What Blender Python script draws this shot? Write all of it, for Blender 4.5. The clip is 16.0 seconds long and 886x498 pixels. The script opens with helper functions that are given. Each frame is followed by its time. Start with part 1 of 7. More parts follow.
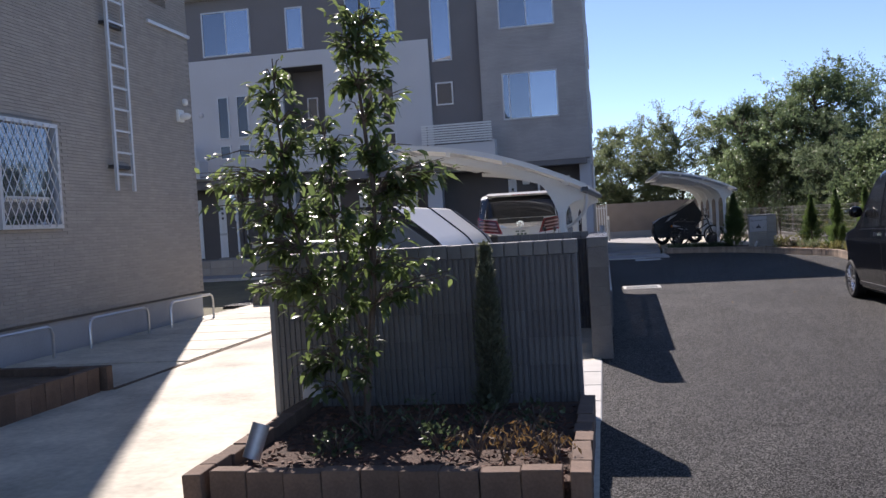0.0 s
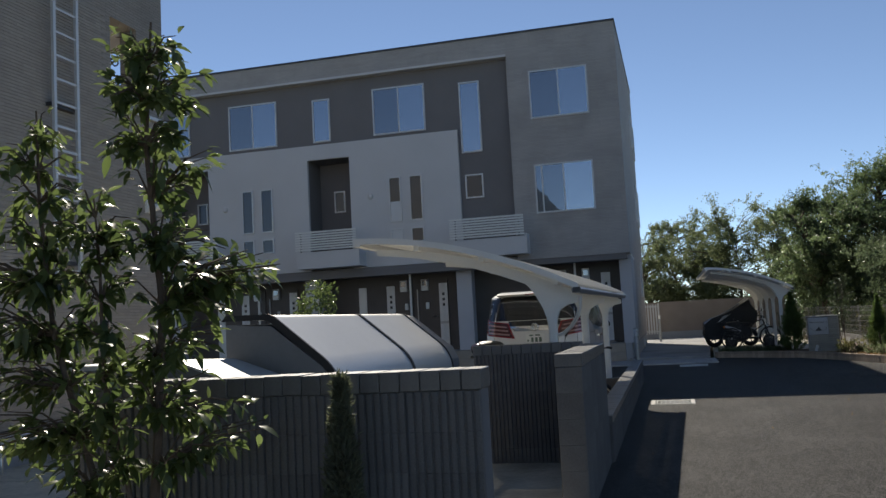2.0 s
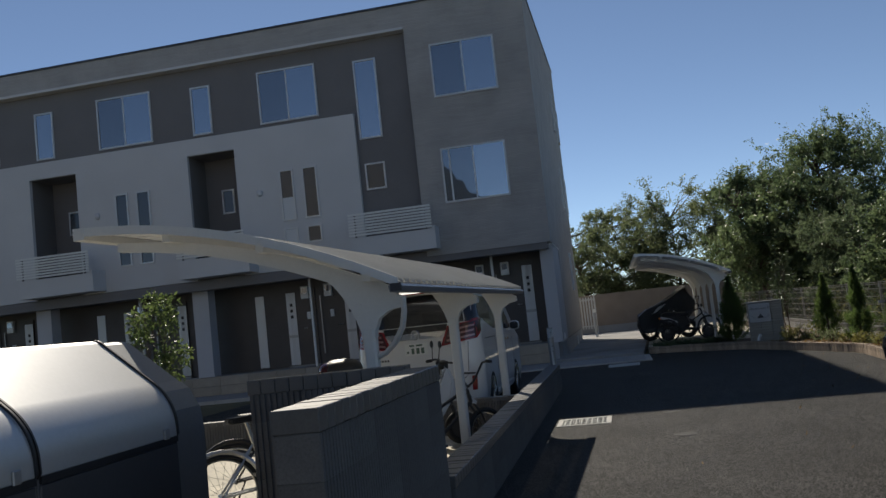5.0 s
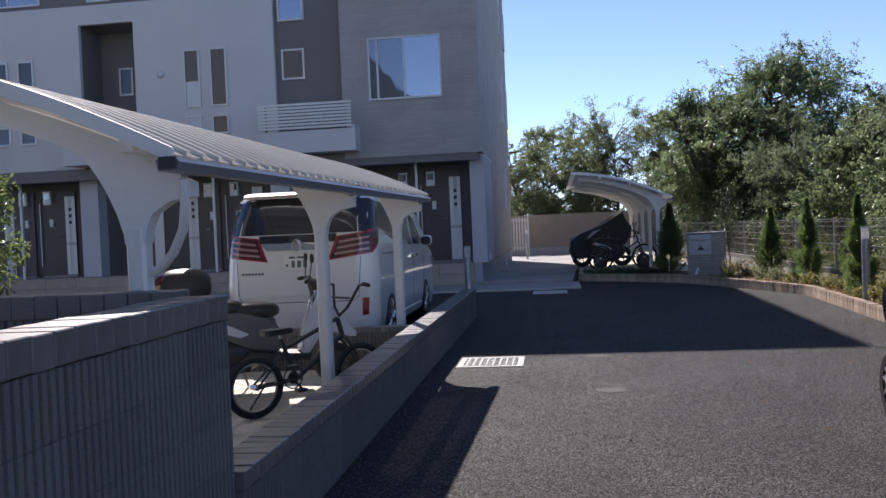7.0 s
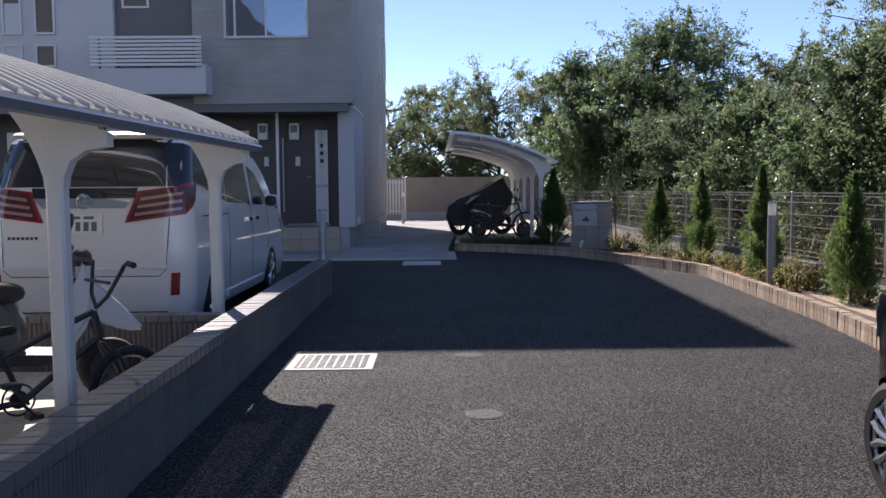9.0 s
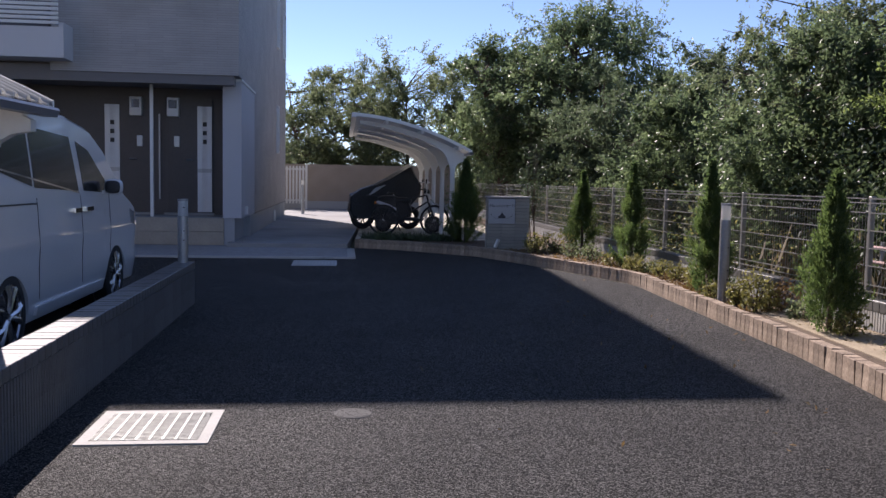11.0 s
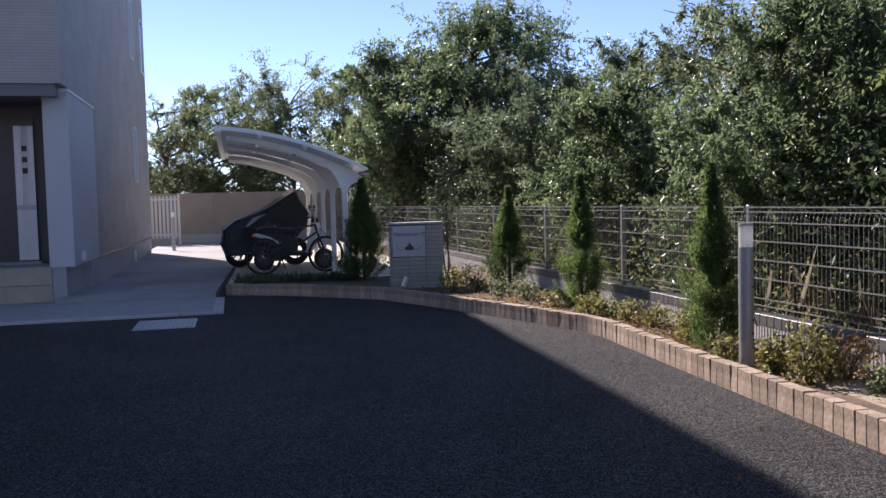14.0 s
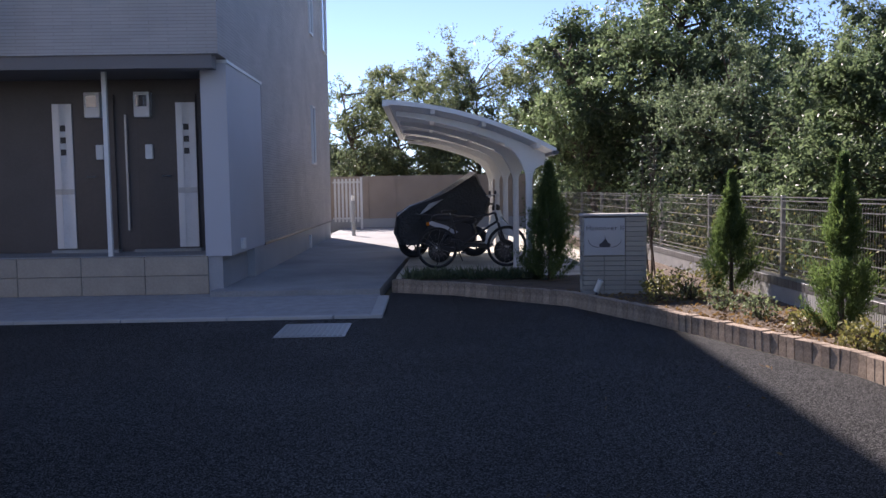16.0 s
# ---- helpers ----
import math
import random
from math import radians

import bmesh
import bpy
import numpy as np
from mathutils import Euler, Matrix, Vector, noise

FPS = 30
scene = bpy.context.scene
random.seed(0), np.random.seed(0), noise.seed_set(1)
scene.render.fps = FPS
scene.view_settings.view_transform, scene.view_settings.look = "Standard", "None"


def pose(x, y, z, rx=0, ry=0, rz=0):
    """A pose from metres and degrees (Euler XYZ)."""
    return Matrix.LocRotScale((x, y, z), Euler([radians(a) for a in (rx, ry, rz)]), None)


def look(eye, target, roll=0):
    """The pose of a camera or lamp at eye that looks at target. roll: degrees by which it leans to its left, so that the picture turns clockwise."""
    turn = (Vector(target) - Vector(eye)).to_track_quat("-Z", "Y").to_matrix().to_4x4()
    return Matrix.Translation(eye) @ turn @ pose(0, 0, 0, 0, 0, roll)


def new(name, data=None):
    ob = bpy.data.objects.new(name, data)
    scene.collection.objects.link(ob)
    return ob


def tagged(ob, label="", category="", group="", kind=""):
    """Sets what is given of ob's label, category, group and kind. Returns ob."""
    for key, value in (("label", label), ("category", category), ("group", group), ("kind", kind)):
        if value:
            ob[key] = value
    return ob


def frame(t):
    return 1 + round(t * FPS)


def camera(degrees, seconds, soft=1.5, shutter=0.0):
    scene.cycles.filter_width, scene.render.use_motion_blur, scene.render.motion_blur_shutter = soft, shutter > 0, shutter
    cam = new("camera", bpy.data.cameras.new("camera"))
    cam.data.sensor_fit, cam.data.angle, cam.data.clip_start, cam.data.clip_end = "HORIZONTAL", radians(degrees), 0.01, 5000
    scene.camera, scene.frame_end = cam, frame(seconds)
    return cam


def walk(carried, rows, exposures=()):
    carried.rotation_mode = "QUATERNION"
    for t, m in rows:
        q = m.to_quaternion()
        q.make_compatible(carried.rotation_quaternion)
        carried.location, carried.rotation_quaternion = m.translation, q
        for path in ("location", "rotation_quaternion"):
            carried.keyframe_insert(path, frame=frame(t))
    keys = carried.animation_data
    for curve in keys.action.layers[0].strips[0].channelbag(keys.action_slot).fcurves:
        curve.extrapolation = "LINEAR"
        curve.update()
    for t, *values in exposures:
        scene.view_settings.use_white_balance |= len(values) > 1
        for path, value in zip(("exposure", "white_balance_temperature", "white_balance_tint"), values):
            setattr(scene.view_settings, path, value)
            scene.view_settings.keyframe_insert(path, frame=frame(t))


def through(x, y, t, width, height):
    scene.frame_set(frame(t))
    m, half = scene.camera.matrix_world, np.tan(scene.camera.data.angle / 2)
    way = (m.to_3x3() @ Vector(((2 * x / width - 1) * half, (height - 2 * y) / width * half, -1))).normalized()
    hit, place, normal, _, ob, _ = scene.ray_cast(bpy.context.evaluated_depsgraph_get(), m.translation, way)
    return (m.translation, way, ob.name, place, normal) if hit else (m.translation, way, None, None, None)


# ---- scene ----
from mathutils.bvhtree import BVHTree

cam = camera(54.1, 16.0)

PATH = [
    (0, (-1.327, -5.916, 1.396), (-1.694, -3.951, 1.339), -3.4),
    (0.5, (-1.138, -5.288, 1.391), (-1.465, -3.316, 1.329), -3.6),
    (1, (-1.014, -4.809, 1.422), (-1.326, -2.834, 1.404), -2.8),
    (1.5, (-0.785, -4.385, 1.459), (-1.209, -2.434, 1.57), -2.6),
    (2, (-0.646, -3.9, 1.459), (-1.139, -1.969, 1.63), -3.1),
    (2.5, (-0.492, -3.368, 1.476), (-1.018, -1.445, 1.644), -3.0),
    (3, (-0.395, -2.873, 1.482), (-0.929, -0.953, 1.65), -2.4),
    (5.5, (-0.072, -0.078, 1.452), (-0.42, 1.885, 1.605), -6.4),
    (6, (-0.058, 0.513, 1.41), (-0.366, 2.488, 1.473), -4.5),
    (6.5, (-0.007, 1.053, 1.4), (-0.327, 3.027, 1.406), -3.1),
    (7, (0.02, 1.591, 1.404), (-0.236, 3.575, 1.362), -2.5),
    (7.5, (0.086, 2.108, 1.395), (-0.105, 4.098, 1.325), -1.6),
    (8, (0.112, 2.635, 1.397), (0.051, 4.632, 1.311), -1.6),
    (8.5, (0.146, 3.163, 1.401), (0.124, 5.16, 1.313), -1.3),
    (9, (0.153, 3.703, 1.387), (0.169, 5.698, 1.251), -0.5),
    (11.5, (0.393, 6.328, 1.403), (0.678, 8.301, 1.244), 0.8),
    (12, (0.432, 6.872, 1.402), (0.776, 8.836, 1.241), 0.2),
    (12.5, (0.498, 7.386, 1.358), (0.938, 9.328, 1.174), -0.6),
    (13, (0.58, 7.931, 1.414), (1.153, 9.841, 1.269), -1.2),
    (13.5, (0.683, 8.443, 1.447), (1.25, 10.359, 1.36), -1.2),
    (14, (0.745, 9.002, 1.43), (1.21, 10.944, 1.319), -1.5),
    (14.5, (0.866, 9.551, 1.455), (1.233, 11.513, 1.331), -1.2),
    (15, (0.947, 10.068, 1.442), (1.216, 12.046, 1.308), 0.1),
    (15.5, (1.006, 10.56, 1.452), (1.187, 12.548, 1.332), -0.3),
    (16, (1.079, 11.078, 1.462), (1.116, 13.073, 1.323), -0.9),
]
EXPOSURES = [(0, 0.92), (0.5, 0.92), (1, 0.9), (1.5, 0.6), (2, 0.38), (3, 0.26), (5.5, 0.0), (6, 0.52), (6.5, 0.95), (7, 0.96), (9, 1.04), (11.5, 0.86), (12.5, 1.12), (13, 1.16), (14, 1.16), (16, 1.24)]
walk(cam, [(t, look(eye, target, roll)) for t, eye, target, roll in PATH], [(t, e, 7250 if 1.5 <= t <= 5.5 else 7100 if 5.5 < t < 6.4 else 6650, 9 if 1.5 <= t <= 5.5 else 13 if 5.5 < t < 6.4 else 20 if t < 11 else 23.5) for t, e in EXPOSURES])

# ---- world, sun, exposure ----
SUN_TO = Vector((-4.86, 11.56, 10.45)).normalized()
SUN_EL, SUN_AZ = math.asin(SUN_TO.z), math.atan2(SUN_TO.x, SUN_TO.y)
world = bpy.data.worlds.new("sky")
scene.world = world
world.use_nodes = True
wn = world.node_tree
sky = wn.nodes.new("ShaderNodeTexSky")
sky.sky_type, sky.sun_disc = "NISHITA", False
sky.sun_elevation, sky.sun_rotation = SUN_EL, SUN_AZ
sky.air_density, sky.dust_density, sky.ozone_density = 0.66, 0.02, 2.6
sky.altitude = 1800
wn.links.new(sky.outputs[0], wn.nodes["Background"].inputs[0])
wn.nodes["Background"].inputs[1].default_value = 0.108
sun = new("sun", bpy.data.lights.new("sun", "SUN"))
sun.data.energy, sun.data.angle, sun.data.color = 4.2, radians(0.55), (1.0, 0.96, 0.9)
sun.matrix_world = look(SUN_TO * 60, (0, 0, 0))


# ---- materials ----
def nodes_of(name):
    m = bpy.data.materials.new(name)
    m.use_nodes = True
    t = m.node_tree
    return m, t, t.nodes["Principled BSDF"]


def mat(name, col, rough=0.7, metal=0.0, var=0.18, scale=3.0, grain=40.0, bump=0.15, dist=0.01, rnd=0.0, island=0.0, tint=None, spec=0.5, coat=0.0, stain=0.0):
    """A surface with two scales of colour variation and fine relief."""
    m, t, b = nodes_of(name)
    N, K = t.nodes, t.links
    co = N.new("ShaderNodeTexCoord")
    big = N.new("ShaderNodeTexNoise")
    big.inputs["Scale"].default_value, big.inputs["Detail"].default_value = scale, 5
    fine = N.new("ShaderNodeTexNoise")
    fine.inputs["Scale"].default_value, fine.inputs["Detail"].default_value = grain, 3
    K.new(co.outputs["Object"], big.inputs["Vector"])
    K.new(co.outputs["Object"], fine.inputs["Vector"])
    c1, c2 = [max(0, c * (1 - var)) for c in col], [min(1, c * (1 + var)) for c in (tint or col)]
    ramp = N.new("ShaderNodeMix")
    ramp.data_type = "RGBA"
    ramp.inputs[6].default_value, ramp.inputs[7].default_value = (*c1, 1), (*c2, 1)
    add = N.new("ShaderNodeMath")
    add.operation = "MULTIPLY_ADD"
    add.inputs[1].default_value, add.inputs[2].default_value = 0.45, 0.0
    K.new(fine.outputs["Fac"], add.inputs[0])
    add2 = N.new("ShaderNodeMath")
    add2.operation = "MULTIPLY_ADD"
    add2.inputs[1].default_value = 0.55
    K.new(big.outputs["Fac"], add2.inputs[0])
    K.new(add.outputs[0], add2.inputs[2])
    sharp = N.new("ShaderNodeMapRange")
    sharp.inputs["From Min"].default_value, sharp.inputs["From Max"].default_value = 0.3, 0.7
    K.new(add2.outputs[0], sharp.inputs["Value"])
    K.new(sharp.outputs[0], ramp.inputs[0])
    out = ramp.outputs[2]
    if stain:
        st = N.new("ShaderNodeTexNoise")
        st.inputs["Scale"].default_value, st.inputs["Detail"].default_value = scale * 0.35, 8
        K.new(co.outputs["Object"], st.inputs["Vector"])
        sr = N.new("ShaderNodeMapRange")
        sr.inputs["From Min"].default_value, sr.inputs["From Max"].default_value = 0.48, 0.7
        sr.inputs["To Min"].default_value, sr.inputs["To Max"].default_value = 1.0, 1.0 - stain
        K.new(st.outputs["Fac"], sr.inputs["Value"])
        sm = N.new("ShaderNodeMix")
        sm.data_type, sm.blend_type = "RGBA", "MULTIPLY"
        sm.inputs[0].default_value = 1.0
        K.new(out, sm.inputs[6])
        K.new(sr.outputs[0], sm.inputs[7])
        out = sm.outputs[2]
    if rnd or island:
        src = N.new("ShaderNodeObjectInfo").outputs["Random"] if rnd else N.new("ShaderNodeNewGeometry").outputs["Random Per Island"]
        hsv = N.new("ShaderNodeHueSaturation")
        r = N.new("ShaderNodeMapRange")
        k = rnd or island
        r.inputs["To Min"].default_value, r.inputs["To Max"].default_value = 1 - k, 1 + k
        K.new(src, r.inputs["Value"])
        K.new(r.outputs[0], hsv.inputs["Value"])
        K.new(out, hsv.inputs["Color"])
        out = hsv.outputs[0]
    K.new(out, b.inputs["Base Color"])
    b.inputs["Roughness"].default_value, b.inputs["Metallic"].default_value = rough, metal
    b.inputs["Specular IOR Level"].default_value, b.inputs["Coat Weight"].default_value = spec, coat
    b.inputs["Coat Roughness"].default_value = 0.05
    if bump:
        bp = N.new("ShaderNodeBump")
        bp.inputs["Strength"].default_value, bp.inputs["Distance"].default_value = bump, dist
        K.new(fine.outputs["Fac"], bp.inputs["Height"])
        K.new(bp.outputs[0], b.inputs["Normal"])
    return m


def asphalt_mat():
    m, t, b = nodes_of("asphalt")
    N, K = t.nodes, t.links
    co = N.new("ShaderNodeTexCoord")
    vor = N.new("ShaderNodeTexVoronoi")
    vor.inputs["Scale"].default_value = 145
    K.new(co.outputs["Object"], vor.inputs["Vector"])
    big = N.new("ShaderNodeTexNoise")
    big.inputs["Scale"].default_value, big.inputs["Detail"].default_value = 0.9, 6
    K.new(co.outputs["Object"], big.inputs["Vector"])
    mid = N.new("ShaderNodeTexNoise")
    mid.inputs["Scale"].default_value, mid.inputs["Detail"].default_value = 45, 2
    K.new(co.outputs["Object"], mid.inputs["Vector"])
    ramp = N.new("ShaderNodeValToRGB")
    ramp.color_ramp.elements[0].color, ramp.color_ramp.elements[1].color = (0.0095, 0.0092, 0.009, 1), (0.21, 0.203, 0.192, 1)
    ramp.color_ramp.elements[0].position, ramp.color_ramp.elements[1].position = 0.5, 1.0
    sep = N.new("ShaderNodeSeparateColor")
    K.new(vor.outputs["Color"], sep.inputs[0])
    K.new(sep.outputs[0], ramp.inputs[0])
    mul = N.new("ShaderNodeMix")
    mul.data_type, mul.blend_type = "RGBA", "MULTIPLY"
    mul.inputs[0].default_value = 1
    r = N.new("ShaderNodeMapRange")
    r.inputs["From Min"].default_value, r.inputs["From Max"].default_value = 0.3, 0.7
    r.inputs["To Min"].default_value, r.inputs["To Max"].default_value = 0.8, 1.15
    K.new(big.outputs["Fac"], r.inputs["Value"])
    K.new(ramp.outputs[0], mul.inputs[6])
    K.new(r.outputs[0], mul.inputs[7])
    K.new(mul.outputs[2], b.inputs["Base Color"])
    b.inputs["Roughness"].default_value, b.inputs["Specular IOR Level"].default_value = 0.72, 0.2
    bp = N.new("ShaderNodeBump")
    bp.inputs["Strength"].default_value, bp.inputs["Distance"].default_value = 1.0, 0.015
    bp.invert = True
    K.new(vor.outputs["Distance"], bp.inputs["Height"])
    K.new(bp.outputs[0], b.inputs["Normal"])
    return m


def tile_mat(name, col, w, h, plane="YZ", mortar=0.02, depth=0.004, contrast=0.12):
    """Small tile-like siding in running bond on an upright face."""
    m, t, b = nodes_of(name)
    N, K = t.nodes, t.links
    co = N.new("ShaderNodeTexCoord")
    sp, cb = N.new("ShaderNodeSeparateXYZ"), N.new("ShaderNodeCombineXYZ")
    K.new(co.outputs["Object"], sp.inputs[0])
    ad = N.new("ShaderNodeMath")
    K.new(sp.outputs["X"], ad.inputs[0])
    K.new(sp.outputs["Y"], ad.inputs[1])
    K.new(ad.outputs[0], cb.inputs["X"])
    K.new(sp.outputs["Z"], cb.inputs["Y"])
    br = N.new("ShaderNodeTexBrick")
    br.inputs["Scale"].default_value = 1.0
    br.inputs["Brick Width"].default_value, br.inputs["Row Height"].default_value = w, h
    br.inputs["Mortar Size"].default_value, br.inputs["Mortar Smooth"].default_value = h * mortar * 4, 0.3
    br.inputs["Color1"].default_value = (*[c * (1 - contrast) for c in col], 1)
    br.inputs["Color2"].default_value = (*[min(1, c * (1 + contrast)) for c in col], 1)
    br.inputs["Mortar"].default_value = (*[c * 0.72 for c in col], 1)
    K.new(cb.outputs[0], br.inputs["Vector"])
    big = N.new("ShaderNodeTexNoise")
    big.inputs["Scale"].default_value, big.inputs["Detail"].default_value = 1.3, 6
    K.new(co.outputs["Object"], big.inputs["Vector"])
    r = N.new("ShaderNodeMapRange")
    r.inputs["From Min"].default_value, r.inputs["From Max"].default_value = 0.3, 0.7
    r.inputs["To Min"].default_value, r.inputs["To Max"].default_value = 0.9, 1.1
    K.new(big.outputs["Fac"], r.inputs["Value"])
    mul = N.new("ShaderNodeMix")
    mul.data_type, mul.blend_type = "RGBA", "MULTIPLY"
    mul.inputs[0].default_value = 1
    K.new(br.outputs["Color"], mul.inputs[6])
    K.new(r.outputs[0], mul.inputs[7])
    K.new(mul.outputs[2], b.inputs["Base Color"])
    b.inputs["Roughness"].default_value, b.inputs["Specular IOR Level"].default_value = 0.75, 0.35
    bp = N.new("ShaderNodeBump")
    bp.invert = True
    bp.inputs["Strength"].default_value, bp.inputs["Distance"].default_value = 0.8, depth
    K.new(br.outputs["Fac"], bp.inputs["Height"])
    K.new(bp.outputs[0], b.inputs["Normal"])
    return m


def leaf_mat(name, dark, light, gloss=0.35, through=0.35):
    m, t, b = nodes_of(name)
    N, K = t.nodes, t.links
    geo = N.new("ShaderNodeNewGeometry")
    ramp = N.new("ShaderNodeMix")
    ramp.data_type = "RGBA"
    ramp.inputs[6].default_value, ramp.inputs[7].default_value = (*dark, 1), (*light, 1)
    patch, co, add = N.new("ShaderNodeTexNoise"), N.new("ShaderNodeTexCoord"), N.new("ShaderNodeMath")
    patch.inputs["Scale"].default_value, patch.inputs["Detail"].default_value = 0.9, 3
    K.new(co.outputs["Object"], patch.inputs["Vector"])
    add.operation, add.use_clamp = "MULTIPLY_ADD", True
    add.inputs[1].default_value = 0.55
    shift = N.new("ShaderNodeMapRange")
    shift.inputs["From Min"].default_value, shift.inputs["From Max"].default_value = 0.35, 0.68
    shift.inputs["To Min"].default_value, shift.inputs["To Max"].default_value = -0.1, 0.5
    K.new(patch.outputs["Fac"], shift.inputs["Value"])
    K.new(geo.outputs["Random Per Island"], add.inputs[0])
    K.new(shift.outputs[0], add.inputs[2])
    K.new(add.outputs[0], ramp.inputs[0])
    K.new(ramp.outputs[2], b.inputs["Base Color"])
    b.inputs["Roughness"].default_value = gloss
    tr = N.new("ShaderNodeBsdfTranslucent")
    gain = N.new("ShaderNodeHueSaturation")
    gain.inputs["Value"].default_value, gain.inputs["Saturation"].default_value = 1.5, 1.1
    K.new(ramp.outputs[2], gain.inputs["Color"])
    K.new(gain.outputs[0], tr.inputs["Color"])
    ms = N.new("ShaderNodeMixShader")
    ms.inputs[0].default_value = through
    K.new(b.outputs[0], ms.inputs[1])
    K.new(tr.outputs[0], ms.inputs[2])
    K.new(ms.outputs[0], N["Material Output"].inputs["Surface"])
    return m


def sheet_mat(name, col, clear, through):
    """Smoky plastic roof sheet that lets part of the light by."""
    m, t, b = nodes_of(name)
    N, K = t.nodes, t.links
    co, nz = N.new("ShaderNodeTexCoord"), N.new("ShaderNodeTexNoise")
    nz.inputs["Scale"].default_value, nz.inputs["Detail"].default_value = 3.0, 6
    K.new(co.outputs["Object"], nz.inputs["Vector"])
    mx = N.new("ShaderNodeMix")
    mx.data_type = "RGBA"
    mx.inputs[6].default_value, mx.inputs[7].default_value = (*[c * 0.85 for c in col], 1), (*[c * 1.12 for c in col], 1)
    K.new(nz.outputs["Fac"], mx.inputs[0])
    K.new(mx.outputs[2], b.inputs["Base Color"])
    b.inputs["Roughness"].default_value = 0.3
    tl, tp = N.new("ShaderNodeBsdfTranslucent"), N.new("ShaderNodeBsdfTransparent")
    K.new(mx.outputs[2], tl.inputs["Color"])
    tp.inputs["Color"].default_value = (0.75, 0.75, 0.74, 1)
    m1, m2 = N.new("ShaderNodeMixShader"), N.new("ShaderNodeMixShader")
    m1.inputs[0].default_value, m2.inputs[0].default_value = through, clear
    K.new(b.outputs[0], m1.inputs[1])
    K.new(tl.outputs[0], m1.inputs[2])
    K.new(m1.outputs[0], m2.inputs[1])
    K.new(tp.outputs[0], m2.inputs[2])
    K.new(m2.outputs[0], N["Material Output"].inputs["Surface"])
    return m


def glass_mat(name, tint, mirror, rough=0.02, coat=0.6):
    m, t, b = nodes_of(name)
    N, K = t.nodes, t.links
    b.inputs["Base Color"].default_value = (*tint, 1)
    b.inputs["Roughness"].default_value, b.inputs["Coat Weight"].default_value = 0.25, coat
    gl = N.new("ShaderNodeBsdfGlossy")
    gl.inputs["Roughness"].default_value = rough
    gl.inputs["Color"].default_value = (0.85, 0.92, 1, 1)
    nz, co, bp = N.new("ShaderNodeTexNoise"), N.new("ShaderNodeTexCoord"), N.new("ShaderNodeBump")
    nz.inputs["Scale"].default_value = 1.4
    bp.inputs["Strength"].default_value, bp.inputs["Distance"].default_value = 0.03, 0.1
    K.new(co.outputs["Object"], nz.inputs["Vector"])
    K.new(nz.outputs["Fac"], bp.inputs["Height"])
    K.new(bp.outputs[0], gl.inputs["Normal"])
    ms = N.new("ShaderNodeMixShader")
    ms.inputs[0].default_value = mirror
    K.new(b.outputs[0], ms.inputs[1])
    K.new(gl.outputs[0], ms.inputs[2])
    K.new(ms.outputs[0], N["Material Output"].inputs["Surface"])
    return m


M = {}
M["asphalt"] = asphalt_mat()
M["soil"] = mat("soil", (0.13, 0.092, 0.062), 0.95, var=0.45, scale=5, grain=70, bump=0.8, dist=0.02)
M["barksoil"] = mat("bark_soil", (0.05, 0.032, 0.024), 0.95, var=0.5, scale=7, grain=60, bump=0.9, dist=0.02, tint=(0.085, 0.05, 0.035))
M["barkchip"] = mat("bark_chip", (0.11, 0.055, 0.035), 0.85, var=0.4, scale=30, grain=120, bump=0.5, dist=0.003, island=0.45)
M["oldpipe"] = mat("faded_pipe_paint", (0.42, 0.27, 0.25), 0.6, var=0.3, scale=8, grain=60, stain=0.4)
M["sand"] = mat("sandy_soil", (0.36, 0.29, 0.20), 0.95, var=0.35, scale=4, grain=90, bump=0.6, dist=0.01)
M["ground"] = mat("ground_earth", (0.12, 0.11, 0.06), 0.95, var=0.4, scale=0.5, grain=8, bump=0.6, dist=0.05)
M["concrete"] = mat("concrete", (0.54, 0.495, 0.395), 0.8, var=0.26, scale=2.2, grain=18, bump=0.25, dist=0.006, stain=0.45)
M["concrete2"] = mat("concrete_grey", (0.30, 0.295, 0.285), 0.85, var=0.2, scale=1.4, grain=35, bump=0.15, dist=0.004, stain=0.3)
M["curb"] = mat("curb_concrete", (0.44, 0.43, 0.40), 0.85, var=0.12, scale=4, grain=60, bump=0.2, dist=0.003, rnd=0.06)
M["paver"] = mat("paver", (0.29, 0.28, 0.27), 0.85, var=0.2, scale=6, grain=50, bump=0.25, dist=0.003, rnd=0.18)
M["block"] = mat("ribbed_block", (0.15, 0.145, 0.141), 0.92, var=0.26, scale=3.0, grain=110, bump=0.8, dist=0.004, rnd=0.1, spec=0.25, stain=0.2)
M["blockcap"] = mat("block_cap", (0.12, 0.117, 0.115), 0.38, var=0.22, scale=8, grain=90, bump=0.3, dist=0.003, rnd=0.12, spec=0.55)
M["blocklight"] = mat("pale_ribbed_block", (0.42, 0.415, 0.40), 0.9, var=0.15, scale=3, grain=80, bump=0.4, dist=0.003, rnd=0.06, stain=0.2)
M["mortar"] = mat("mortar", (0.15, 0.15, 0.155), 0.95, var=0.1, bump=0.2)
M["brick"] = mat("edging_brick", (0.28, 0.21, 0.155), 0.9, var=0.34, scale=9, grain=70, bump=0.6, dist=0.004, rnd=0.22, tint=(0.36, 0.275, 0.2), stain=0.45)
M["brickdark"] = mat("planter_brick", (0.135, 0.088, 0.062), 0.9, var=0.3, scale=9, grain=60, bump=0.5, dist=0.003, rnd=0.22)
M["taupe"] = tile_mat("taupe_siding", (0.40, 0.38, 0.365), 0.5, 0.045, contrast=0.05)
